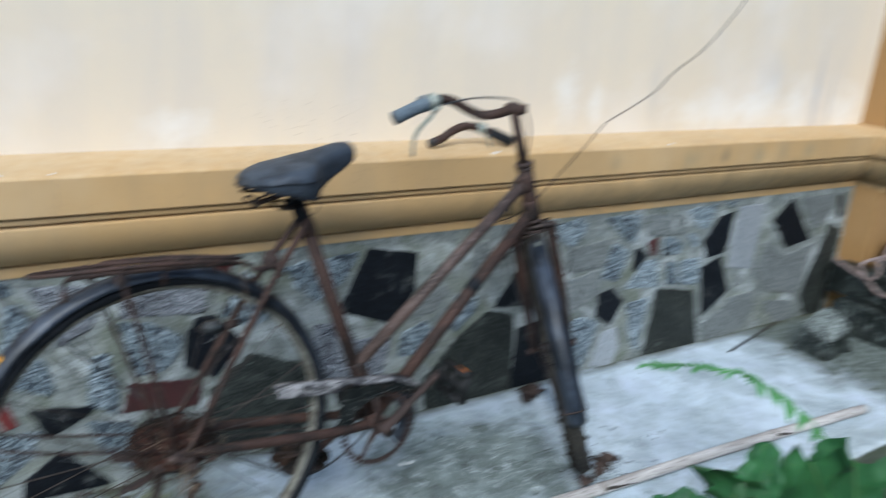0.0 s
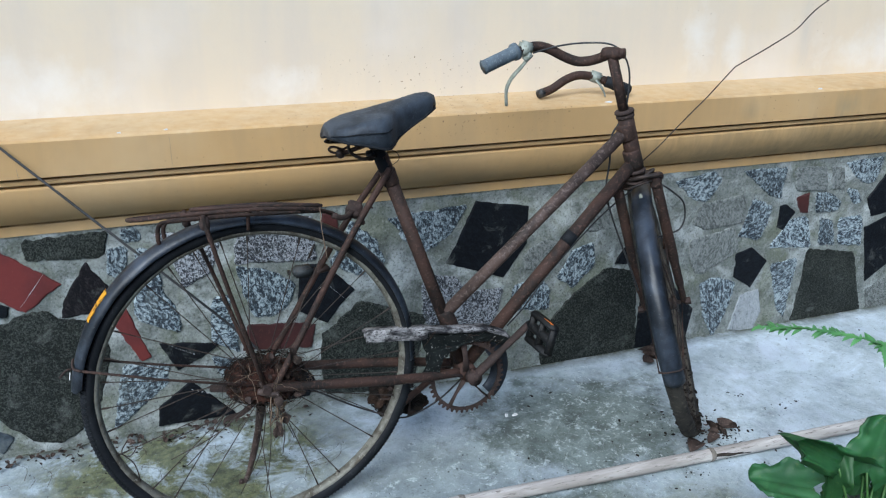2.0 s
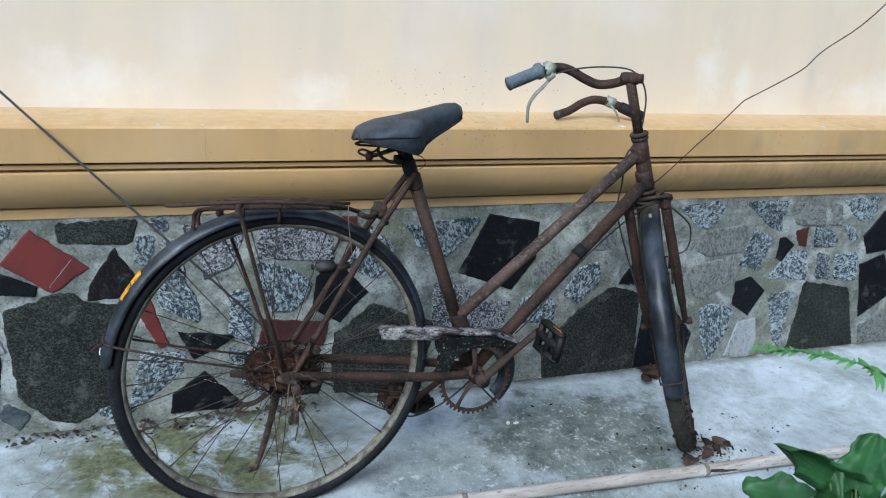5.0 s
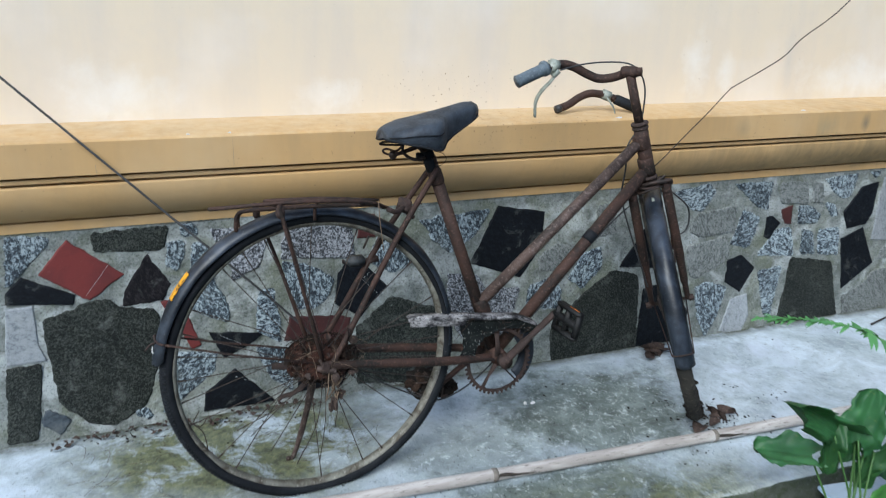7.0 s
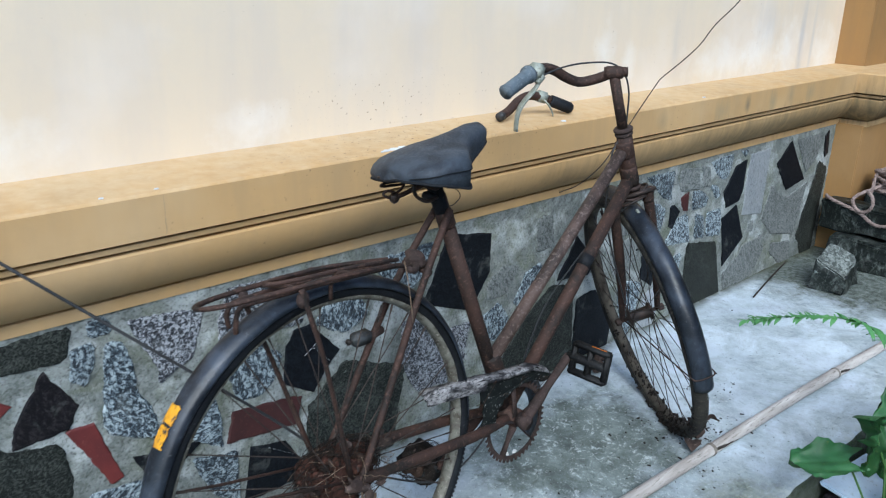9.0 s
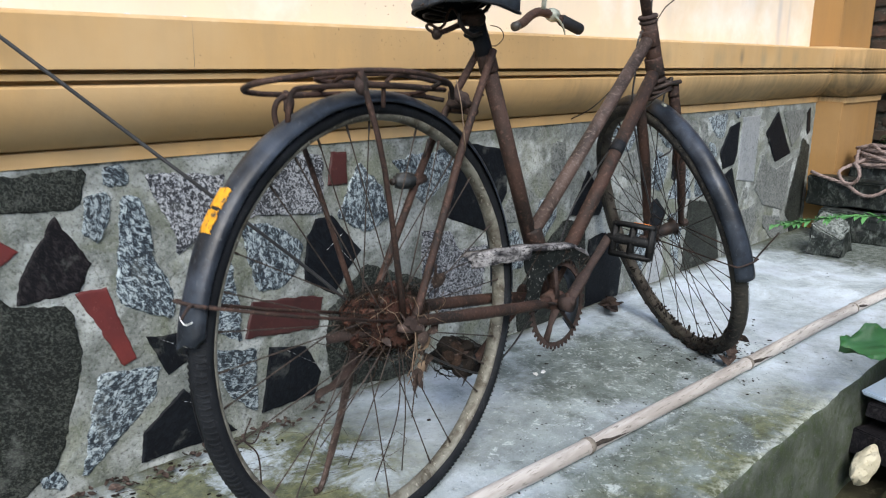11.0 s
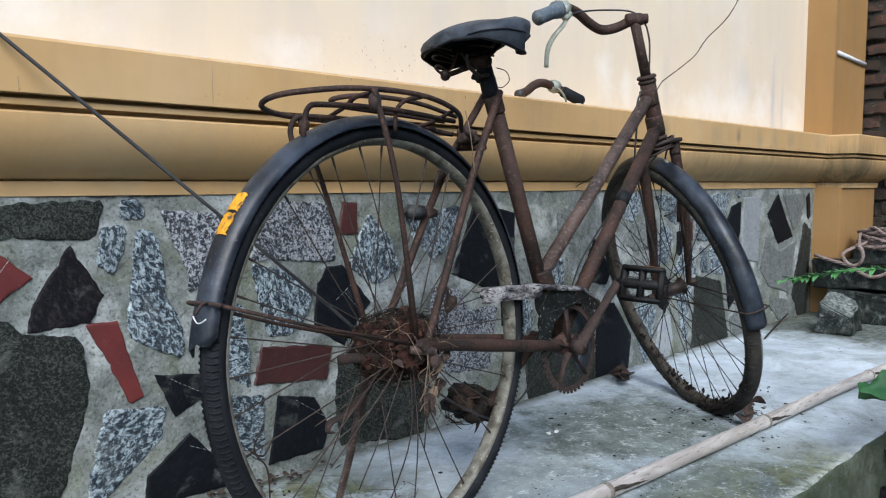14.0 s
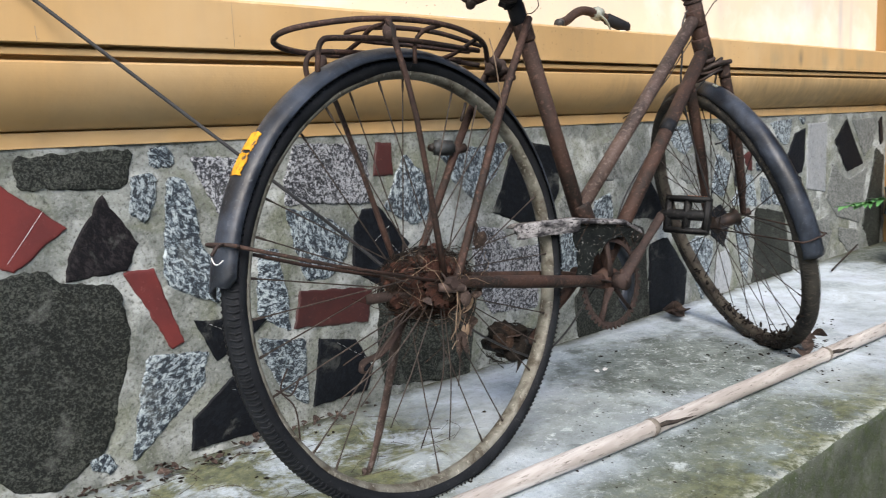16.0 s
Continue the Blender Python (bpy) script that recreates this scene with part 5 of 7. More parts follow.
# saddle
SAD = [(0.017, 0.022, 0.841, 0.009), (0.021, 0.046, 0.847, 0.016), (0.030, 0.068, 0.852, 0.021), (0.045, 0.082, 0.857, 0.029), (0.07, 0.091, 0.864, 0.039), (0.10, 0.095, 0.868, 0.049), (0.124, 0.095, 0.871, 0.060), (0.140, 0.082, 0.875, 0.062), (0.162, 0.054, 0.879, 0.058), (0.195, 0.038, 0.886, 0.050), (0.228, 0.031, 0.893, 0.043), (0.252, 0.026, 0.893, 0.032), (0.266, 0.013, 0.886, 0.022)]
SADDLE_AT = pose(0.1441, -0.3438, 0.8703, -3.85, -1.67, 2.74)   # how it sits on its post: turned and tipped a little


def saddle_shape():
    verts, m = [], 15
    for inner in (0, 1):
        for x, w, top, skirt in SAD:
            for k in range(m):
                t = -1 + 2 * k / (m - 1)
                a = abs(t)
                y = math.copysign(min(1.0, a * 1.25) * w, t)
                deep = skirt * 1.136 + (0.009 if t > 0 and x < 0.11 else 0.004 if x < 0.11 else 0.0)
                fall = 0.014 + (0.009 * min(1.0, (0.165 - x) / 0.04) if t > 0 and x < 0.165 else 0.0)   # the side towards the wall is sunk
                fall = min(fall, deep)
                drop = fall * min(a * 1.25, 1) ** 1.8 if a < 0.8 else fall + (deep - fall) * ((a - 0.8) / 0.2)
                y -= math.copysign(0.006 * max(0, (a - 0.8) / 0.2), t)
                s = 0.0035 * inner
                verts.append(SADDLE_AT @ Vector(((x - 0.14 + (0.003 if inner and x < 0.04 else 0)) * 0.949, y * 1.032 * (1 - 0.05 * inner), top - 0.87 - drop - s + 0.001 * noise.noise((x * 40, y * 40, 1)))))
    n, faces = len(SAD), []
    for i in range(n - 1):
        for k in range(m - 1):
            a = i * m + k
            faces.append((a, a + m, a + m + 1, a + 1))
            b = n * m + a
            faces.append((b, b + 1, b + m + 1, b + m))
    faces.append(tuple(range(m)))
    for k in range(m - 1):
        faces += [(k, k + 1, n * m + k + 1, n * m + k), ((n - 1) * m + k, n * m + (n - 1) * m + k, n * m + (n - 1) * m + k + 1, (n - 1) * m + k + 1)]
    for i in range(n - 1):
        for k in (0, m - 1):
            a = i * m + k
            faces.append((a, n * m + a, n * m + a + m, a + m))
    return verts, faces


saddle = part("saddle", saddle_shape(), VINYL, bicycle, "worn blue-black vinyl saddle")
m_row = 15
sad_v = saddle_shape()[0]
for k in (0, m_row - 1):
    bar("saddle_piping", [Vector(sad_v[i * m_row + k]) + Vector((0, 0, -0.001)) for i in range(len(SAD))], 0.0026, RUBBER, saddle, steps=3, sides=7)
bar("saddle_piping", [Vector(sad_v[0]).lerp(Vector(sad_v[m_row - 1]), k / 4) + Vector((-0.001, 0, -0.001)) for k in range(5)], 0.0026, RUBBER, saddle, sides=7)
saddle.data.materials.append(RUBBER)
for k, face in enumerate(saddle.data.polygons):
    face.material_index = 1 if k < 2 * (len(SAD) - 1) * (m_row - 1) and k % 2 else 0
bar("saddle_seam", [Vector(sad_v[i * m_row + 1]).lerp(Vector(sad_v[i * m_row]), 0.15) + Vector((-0.0004, -0.0008, 0)) for i in range(1, 8)], 0.0011, RUBBER, saddle, steps=3, sides=6)
for s in (-1, 1):
    bar("saddle_rail", [F(0.25, 0.874, 0.006 * s), F(0.20, 0.852, 0.010 * s), F(0.14, 0.812, 0.016 * s)], 0.0034, DARK_STEEL, saddle, steps=5, sides=8)
bar("saddle_arm", [(0.128, -0.338, 0.799), (0.102, -0.325, 0.786), (0.084, -0.317, 0.778), (0.069, -0.314, 0.775)], [0.0055, 0.0048, 0.0048, 0.005], RUST, saddle, steps=4, sides=8)
part("spring_knob", moved(rock((0.021, 0.018, 0.019), 52, 0.35, 2), Matrix.Translation((0.069, -0.314, 0.774))), DARK_STEEL, saddle)
bar("spring_hook", [(0.069, -0.314, 0.774), (0.053, -0.314, 0.778), (0.045, -0.313, 0.785), (0.055, -0.312, 0.789), (0.075, -0.313, 0.783), (0.088, -0.315, 0.792), (0.094, -0.318, 0.812), (0.104, -0.320, 0.816), (0.116, -0.325, 0.80)], 0.0026, RUST, saddle, steps=5, sides=7)
bar("spring_loop", [(0.087, -0.315, 0.797), (0.065, -0.313, 0.798), (0.047, -0.312, 0.799), (0.038, -0.314, 0.802), (0.046, -0.317, 0.806), (0.060, -0.318, 0.806), (0.084, -0.317, 0.804)], 0.0027, DARK_STEEL, saddle, steps=5, sides=7)
bar("spring_loop", [(0.095, -0.312, 0.811), (0.060, -0.313, 0.815), (0.033, -0.315, 0.818), (0.034, -0.325, 0.820), (0.070, -0.328, 0.817)], 0.0026, DARK_STEEL, saddle, steps=5, sides=7)
bar("clamp_band", [(0.078, -0.358, 0.806), (0.076, -0.360, 0.796), (0.084, -0.361, 0.783), (0.106, -0.362, 0.772), (0.130, -0.362, 0.776)], 0.0036, DARK_STEEL, saddle, steps=5, sides=8)
for z in (0.811, 0.827):
    bar("saddle_spring", [F(0.095, z - 0.002, -0.006), F(0.12, z + 0.002, -0.008), F(0.163, z + 0.004, -0.004)], 0.0024, DARK_STEEL, saddle, steps=3, sides=7)
bar("seat_collar", [F(0.134, 0.802), F(0.137, 0.796), F(0.152, 0.752), F(0.158, 0.738)], [0.0130, 0.0148, 0.0152, 0.0150], RUBBER, saddle, "grimy green-black collar", sides=14)
part("clamp_bolt", moved(rock((0.020, 0.030, 0.022), 31, 0.35, 3), Matrix.Translation(F(0.125, 0.774))), RUBBER, saddle)
bar("loose_tie_wire", [F(0.15, 0.79, -0.02), F(0.17, 0.785, -0.026), F(0.178, 0.77, -0.026), F(0.165, 0.757, -0.022), F(0.155, 0.755, -0.018)], 0.0009, DARK_STEEL, saddle, steps=5, sides=5)
bar("saddle_clamp", [F(0.128, 0.800, -0.022), F(0.128, 0.800, -0.018), F(0.128, 0.800, 0.018), F(0.128, 0.800, 0.022)], [0.009, 0.0125, 0.0125, 0.009], RUST, saddle, sides=14)
bar("seat_post", [SEAT, F(0.135, 0.80)], 0.0125, DARK_STEEL, saddle, sides=14)


# ---- wires ----
cable = mesh_object("cable", *tube(smooth_path([(-1.075, 0.10, 1.247), (-0.77, -0.018, 0.957), (-0.466, -0.143, 0.669), (-0.2, -0.252, 0.417), (-0.12, -0.29, 0.335)], 5), 0.0029, 8), CABLE, True)
tagged(cable, "black cable stretched from the wall down to the rear wheel", "cable")
wire = mesh_object("wire", *tube(smooth_path([(0.93, -0.004, 0.572), (0.945, -0.06, 0.605), (0.975, -0.108, 0.664), (1.03, -0.112, 0.718), (1.076, -0.114, 0.762), (1.124, -0.112, 0.803), (1.184, -0.122, 0.872), (1.205, -0.120, 0.884), (1.286, -0.135, 0.931), (1.358, -0.142, 0.974), (1.402, -0.155, 1.026), (1.533, -0.176, 1.131), (1.80, -0.12, 1.36), (2.3, 0.1, 1.79)], 5), 0.0016, 6), DARK_STEEL, True)
tagged(wire, "thin dark wire rising from the ledge along the wall", "wire")

# ---- broken handlebar half lying on the ledge ----
broken = thing("broken_handlebar", (0.81, 0.01, 0.79), "broken rusty handlebar half with grip lying on the ledge", "handlebar")
# a solid plug whose black colour stands for shade inside the open tube
bar("hollow_end", [(0.676, 0.004, 0.8105), (0.690, 0.007, 0.813)], 0.0118, CABLE, broken, "broken end of the tube, blackened for the shade in its hollow", sides=14)
bar("lever_stub", [(0.842, -0.001, 0.840), (0.852, -0.010, 0.826), (0.862, -0.014, 0.808), (0.866, -0.014, 0.797)], [0.006, 0.006, 0.005, 0.004], ALLOY, broken, "pale stub of a brake lever", steps=4, sides=8, flat=0.5)
bar("bent_tube", [(0.684, 0.006, 0.812), (0.72, 0.012, 0.822), (0.76, 0.018, 0.842), (0.80, 0.02, 0.852), (0.845, 0.016, 0.846), (0.875, 0.008, 0.836)], 0.0115, RUST, broken, steps=6, sides=14)
bar("grip", [(0.875, 0.008, 0.836), (0.88, 0.007, 0.834), (0.935, -0.012, 0.812), (0.94, -0.013, 0.810)], [0.012, 0.0155, 0.016, 0.013], RUBBER, broken, "black rubber grip", sides=14)
part("clamp", moved(box(-0.016, 0.016, -0.015, 0.015, -0.015, 0.015, 0.005), Matrix.Translation((0.848, 0.015, 0.846)) @ pose(0, 0, 0, 0, 18, -10)), ALLOY, broken, "pale corroded clamp")

# ---- bamboo pole along the pavement ----
POLE = [(-0.95, -0.462, 0.014), (-0.5, -0.487, 0.015), (-0.03, -0.518, 0.0165), (0.265, -0.538, 0.0165), (0.906, -0.571, 0.017), (1.45, -0.596, 0.0165), (2.02, -0.636, 0.016)]
NODES = [-0.72, -0.36, 0.265, 0.906, 1.585]


def bamboo():
    pts = smooth_path(POLE, 30)
    rad = []
    for p in pts:
        near = min(abs(p.x - q) for q in NODES)
        rad.append(0.0152 + 0.0016 * math.exp(-(near / 0.012) ** 2) + 0.0012 * noise.noise((p.x * 5, 0, 0)))
    return tube(pts, rad, 16)


pole = mesh_object("bamboo_pole", *bamboo(), BAMBOO, True)
pole_pts = smooth_path(POLE, 30)
for q in NODES:
    i = min(range(1, len(pole_pts) - 1), key=lambda k: abs(pole_pts[k].x - q))
    p, d = pole_pts[i], (pole_pts[i + 1] - pole_pts[i]).normalized()
    bar("bamboo_node", [p - d * 0.007, p - d * 0.003, p + d * 0.002, p + d * 0.008], [0.0155, 0.0172, 0.0170, 0.0155], BAMBOO_NODE, pole, "dark swollen node", sides=16)
    # the split that runs on from the node
    split = [p + d * (0.006 + 0.022 * k) + Vector((0, -0.0132 - 0.0012 * noise.noise((q, k, 0)), 0.0060 - 0.0022 * k + 0.003 * noise.noise((q * 3, k, 4)))) for k in range(6)]
    bar("dark_split", split, [0.0042, 0.0046, 0.0038, 0.003, 0.0022, 0.001], BAMBOO_DARK, pole, "dark split in the cane", steps=3, sides=6)
tagged(pole, "long dry grey bamboo pole lying on the concrete", "pole")

# ---- nest of dry roots round the rear hub ----
def root_strands(c, radii, n, seed, thick, reach):
    """Fine roots that wrap a clump and stick out of it."""
    rng = random.Random(seed)
    out = []
    for _ in range(n):
        d = Vector([rng.gauss(0, 1) for _ in range(3)]).normalized()
        t = d.cross(Vector([rng.gauss(0, 1) for _ in range(3)])).normalized()
        span, grow = rng.uniform(0.5, 1.6), rng.uniform(0.8, reach) if rng.random() < 0.3 else rng.uniform(0.85, 1.05)
        pts = []
        for k in range(7):
            u = k / 6
            q = (d * math.cos(u * span) + t * math.sin(u * span)) * (0.96 + (grow - 0.96) * u * u)
            q += Vector([rng.uniform(-0.05, 0.05) for _ in range(3)])
            pts.append(c + Vector((q.x * radii[0], q.y * radii[1], q.z * radii[2])))
        out.append(tube(pts, thick * rng.uniform(0.6, 1.5), 4, False))
    return join(*out)


def dry_leaf(at, size, rot, seed):
    """A curled dead leaf."""
    n, verts = 7, []
    for i in range(n):
        t = i / (n - 1)
        w = math.sin(math.pi * min(t * 1.05, 1.0)) ** 0.8 * 0.32
        for k in (-1, -0.5, 0, 0.5, 1):
            verts.append(Vector((t - 0.5, k * w, 0.35 * (abs(k) * w) + 0.18 * math.sin(t * 3 + seed) + 0.06 * noise.noise((t * 5, k * 2, seed)))) * size)
    faces = [(i * 5 + k, i * 5 + k + 1, (i + 1) * 5 + k + 1, (i + 1) * 5 + k) for i in range(n - 1) for k in range(4)]
    low = [(v - Vector((0, 0, 0.0006))) for v in verts]
    m = len(verts)
    faces2 = [tuple(q + m for q in f[::-1]) for f in faces]
    return moved((verts + low, faces + faces2), Matrix.Translation(at) @ pose(0, 0, 0, *rot))


nest = thing("root_nest", (-0.125, -0.39, 0.26), "matted nest of red-brown mud and dry roots round the rear hub", "debris")
nest_rng = random.Random(23)
for k in range(80):
    d = Vector([nest_rng.gauss(0, 1) for _ in range(3)]).normalized()
    w = nest_rng.uniform(0.010, 0.034)
    c = Vector((-0.128 + d.x * 0.062, -0.395 + d.y * 0.036, 0.328 + d.z * 0.040))
    part("clod", moved(rock((w * 1.2, w, w), 40 + k, 0.75, 3), Matrix.Translation(c) @ pose(0, 0, 0, 40 * k, 25 * k, 0)), MUD if k % 4 else DEBRIS, nest, smooth=False)
tagged(part("root_mat", root_strands(Vector((-0.126, -0.395, 0.328)), (0.086, 0.052, 0.060), 260, 5, 0.0005, 1.4), BLACK_SOIL, nest), kind="stuff")
tagged(part("loose_root_mat", root_strands(Vector((-0.115, -0.40, 0.325)), (0.096, 0.06, 0.068), 50, 8, 0.0005, 1.8), DEBRIS, nest), kind="stuff")
tagged(part("pale_straw_mat", root_strands(Vector((-0.118, -0.405, 0.328)), (0.09, 0.056, 0.062), 26, 31, 0.0004, 1.4), STRAW, nest, "pale broken straws"), kind="stuff")
for k in range(12):
    d = Vector([nest_rng.gauss(0, 1) for _ in range(3)]).normalized()
    part("leaf_flake", dry_leaf((-0.115 + d.x * 0.08, -0.41 - abs(d.y) * 0.05, 0.328 + d.z * 0.055), nest_rng.uniform(0.012, 0.024), (40 * k, 33 * k, 20 * k), 90 + k), DRY_LEAF, nest)
straw = thing("straw_bundle", (-0.108, -0.455, 0.22), "pale straw and shredded leaf hanging from the rear axle", "straw")
strands = []
for k in range(10):
    x, y = nest_rng.gauss(-0.108, 0.011), nest_rng.gauss(-0.452, 0.007)
    ln = nest_rng.uniform(0.02, 0.085)
    strands.append(tube(smooth_path([(x * 0.4 - 0.07, y, 0.332), (x + 0.004, y - 0.005, 0.305), (x + nest_rng.gauss(0, 0.006), y, 0.305 - ln * 0.5), (x + nest_rng.gauss(0, 0.012), y + nest_rng.gauss(0, 0.006), 0.305 - ln)], 3), nest_rng.choice((0.0005, 0.0008, 0.0016)), 4, False, 0.3))
tagged(part("straw_strand", join(*strands), STRAW, straw), kind="stuff")
for k in range(9):
    at = (-0.108 + nest_rng.gauss(0, 0.007), -0.458 + nest_rng.gauss(0, 0.004), 0.335 - 0.013 * k)
    part("leaf_shred", dry_leaf(at, nest_rng.uniform(0.018, 0.032), (nest_rng.uniform(-30, 30), 70 + nest_rng.uniform(-25, 25), nest_rng.uniform(0, 180)), 70 + k), DRY_LEAF if k % 3 else STRAW, straw, "shred of curled dry leaf")
low_nest = thing("root_clump", (0.2, -0.27, 0.10), "dark clump of dry roots on the far pedal", "debris")
part("clod", moved(rock((0.105, 0.075, 0.065), 6, 0.9, 4), Matrix.Translation((0.195, -0.275, 0.14))), BLACK_SOIL, low_nest)
for k in range(9):
    part("clod", moved(rock((0.05, 0.04, 0.035), 60 + k, 0.8, 3), Matrix.Translation((0.145 + 0.013 * k, -0.29 + 0.012 * (k % 3), 0.165 - 0.006 * k + 0.012 * (k % 2)))), BLACK_SOIL if k % 4 else DEBRIS, low_nest, smooth=False)
tagged(part("root_mat", root_strands(Vector((0.195, -0.262, 0.14)), (0.062, 0.042, 0.042), 70, 12, 0.0006, 1.3), BLACK_SOIL, low_nest), kind="stuff")


CAUGHT = [((-0.078, -0.452, 0.405), 0.036, (60, 70, 10), 1), ((-0.068, -0.457, 0.392), 0.034, (20, 40, 80), 2), ((-0.098, -0.46, 0.262), 0.032, (80, 80, 0), 3), ((-0.112, -0.462, 0.236), 0.03, (90, 75, 30), 4), ((0.16, -0.285, 0.165), 0.07, (30, 20, 10), 12), ((0.22, -0.29, 0.13), 0.07, (60, -20, 60), 13), ((0.19, -0.30, 0.115), 0.06, (10, 40, 130), 14)]
FALLEN = [((0.90, -0.522, 0.006), 0.07, (0, 4, 30), 19), ((0.965, -0.505, 0.008), 0.045, (0, 8, 20), 18), ((0.955, -0.47, 0.010), 0.03, (15, -10, 260), 17)]
heap = random.Random(77)
for k in range(10):
    FALLEN.append(((heap.gauss(1.000, 0.016), heap.gauss(-0.480, 0.011), 0.010 + 0.002 * k), heap.uniform(0.030, 0.048), (heap.uniform(-60, 60), heap.uniform(-40, 40), heap.uniform(0, 360)), 5 + k))
for k in range(6):
    FALLEN.append(((1.025 + 0.014 * k, -0.112 + 0.009 * k + heap.uniform(-0.01, 0.01), 0.020 + 0.002 * (k % 3)), heap.uniform(0.055, 0.085), (heap.uniform(10, 60), heap.uniform(-20, 30), heap.uniform(0, 360)), 30 + k))
for at, size, rot, seed in CAUGHT + FALLEN:
    leaf = mesh_object("dead_leaf", *dry_leaf(at, size, rot, seed), DRY_LEAF, True)
    tagged(leaf, "curled brown dead leaf", "leaf", "dead leaves")

# soil caught in the lower front wheel, and crumbs on the concrete
soil_bits, rng = [], random.Random(3)
for k in range(120):
    a = 232 + 96 * rng.random() ** 0.9
    thick = max(0.15, 0.6 + 1.3 * noise.noise((a * 0.09, 2, 0)))
    c = on_wheel(FRONT, F_AX, 0.303 - rng.uniform(0.0, 0.013) * thick, a, rng.uniform(-0.013, 0.013))
    w = rng.uniform(0.004, 0.009) * thick
    soil_bits.append(moved(rock((w * 1.9, w, w * 0.8), k, 0.45, 2), Matrix.Translation(c) @ pose(0, 0, 0, rng.uniform(0, 360), rng.uniform(0, 360), 0)))
for k in range(10):
    a = rng.uniform(240, 330)
    c = on_wheel(FRONT, F_AX, rng.uniform(0.280, 0.298), a, rng.uniform(-0.012, 0.012))
    soil_bits.append(moved(rock((rng.uniform(0.010, 0.020), rng.uniform(0.005, 0.009), 0.004), 300 + k, 0.4, 2), Matrix.Translation(c) @ pose(0, 0, 0, rng.uniform(0, 360), rng.uniform(0, 360), rng.uniform(0, 360))))
# dried mud on the flanks of the tyre, thickest where it stands
for k in range(120):
    a = 270 + rng.gauss(-18, 26)
    u = rng.choice((-1, 1)) * rng.uniform(0.9, 2.3)
    c = on_wheel(FRONT, F_AX, R_TYRE - 0.0185 + 0.0180 * math.cos(u), a, 0.0180 * math.sin(u))
    w = 0.005 + 0.010 * rng.random() ** 2
    soil_bits.append(moved(rock((w * 1.6, w, w * 0.6), 500 + k, 0.3, 2), Matrix.Translation(c) @ pose(0, 0, 0, rng.uniform(0, 360), 0, rng.uniform(0, 360))))
wheel_soil = mesh_object("wheel_soil", *join(*soil_bits), BLACK_SOIL)
tagged(wheel_soil, "clods of dark soil caught in the front wheel", "soil", kind="stuff")
crumbs = []
for k in range(400):
    if k < 230:
        q = rng.random()
        x, y = (rng.gauss(0.99, 0.05), rng.gauss(-0.47, 0.04)) if q < 0.55 else (rng.gauss(0.95, 0.14), rng.gauss(-0.52, 0.08))
    elif k < 300:
        x, y = rng.uniform(-0.6, 2.2), rng.uniform(-0.74, -0.02)
    else:
        x, y = rng.uniform(-0.7, -0.1), rng.gauss(-0.05, 0.03)
    y = max(min(y, -0.012), -0.75)
    s = 0.0016 + 0.006 * rng.random() ** 3
    crumbs.append(moved(rock((s * rng.uniform(1, 2), s, s * 0.6), k, 0.4, 1), Matrix.Translation((x, y, slab_height(x, y) + s * 0.2)) @ pose(0, 0, 0, 0, 0, rng.uniform(0, 360))))
for cx, cy, n, spread in ((1.176, -0.331, 8, 0.016), (1.248, -0.419, 8, 0.03), (1.30, -0.41, 4, 0.02), (0.91, -0.347, 8, 0.03), (0.88, -0.33, 5, 0.05), (0.853, -0.601, 9, 0.028), (0.66, -0.156, 7, 0.04), (0.99, -0.51, 12, 0.03), (0.94, -0.54, 8, 0.04)):
    for k in range(n):
        x, y = rng.gauss(cx, spread), rng.gauss(cy, spread * 0.6)
        w = 0.0018 + 0.0055 * rng.random() ** 2
        crumbs.append(moved(rock((w * rng.uniform(1, 2.4), w, w * 0.6), k, 0.6, 1), Matrix.Translation((x, y, slab_height(x, y) + w * 0.15)) @ pose(0, 0, 0, 0, 0, rng.uniform(0, 360))))
for k in range(220):
    x, y = rng.gauss(0.42, 0.3), max(min(rng.gauss(-0.5, 0.1), -0.02), -0.77)
    w = rng.uniform(0.0012, 0.0034)
    crumbs.append(moved(rock((w * 1.6, w, w * 0.6), k, 0.4, 1), Matrix.Translation((x, y, slab_height(x, y) + w * 0.15)) @ pose(0, 0, 0, 0, 0, rng.uniform(0, 360))))
crumb_ob = mesh_object("soil_crumbs", *join(*crumbs), BLACK_SOIL)
tagged(crumb_ob, "dark crumbs of soil scattered on the concrete", "soil", kind="stuff")
for at, rz in (((0.538, -0.229, 0.001), 20), ((0.515, -0.225, 0.001), 70)):
    scrap = mesh_object("paper_scrap", *moved(rock((0.018, 0.01, 0.005), at[0] * 10, 0.6, 2), Matrix.Translation(at) @ pose(0, 0, 0, 0, 0, rz)), WHITE_FLECK)
    tagged(scrap, "tiny white scrap on the concrete", "scrap", "white scraps")
twig = mesh_object("twig", *tube(smooth_path([(2.0, -0.125, 0.004), (2.15, -0.10, 0.02), (2.34, -0.078, 0.05)], 4), 0.0035, 6), DARK_STEEL, True)
tagged(twig, "thin dark twig lying on the pavement", "twig")
twigs = []
for k in range(60):
    x, y = rng.uniform(-0.7, 0.05), rng.uniform(-0.34, -0.02)
    a, ln = rng.uniform(0, 6.3), rng.uniform(0.02, 0.09)
    twigs.append(tube(smooth_path([(x, y, 0.003), (x + ln * 0.5 * math.cos(a), y + ln * 0.5 * math.sin(a), 0.008), (x + ln * math.cos(a + 0.4), min(y + ln * math.sin(a + 0.4), -0.012), 0.004)], 3), 0.0005, 4, False))
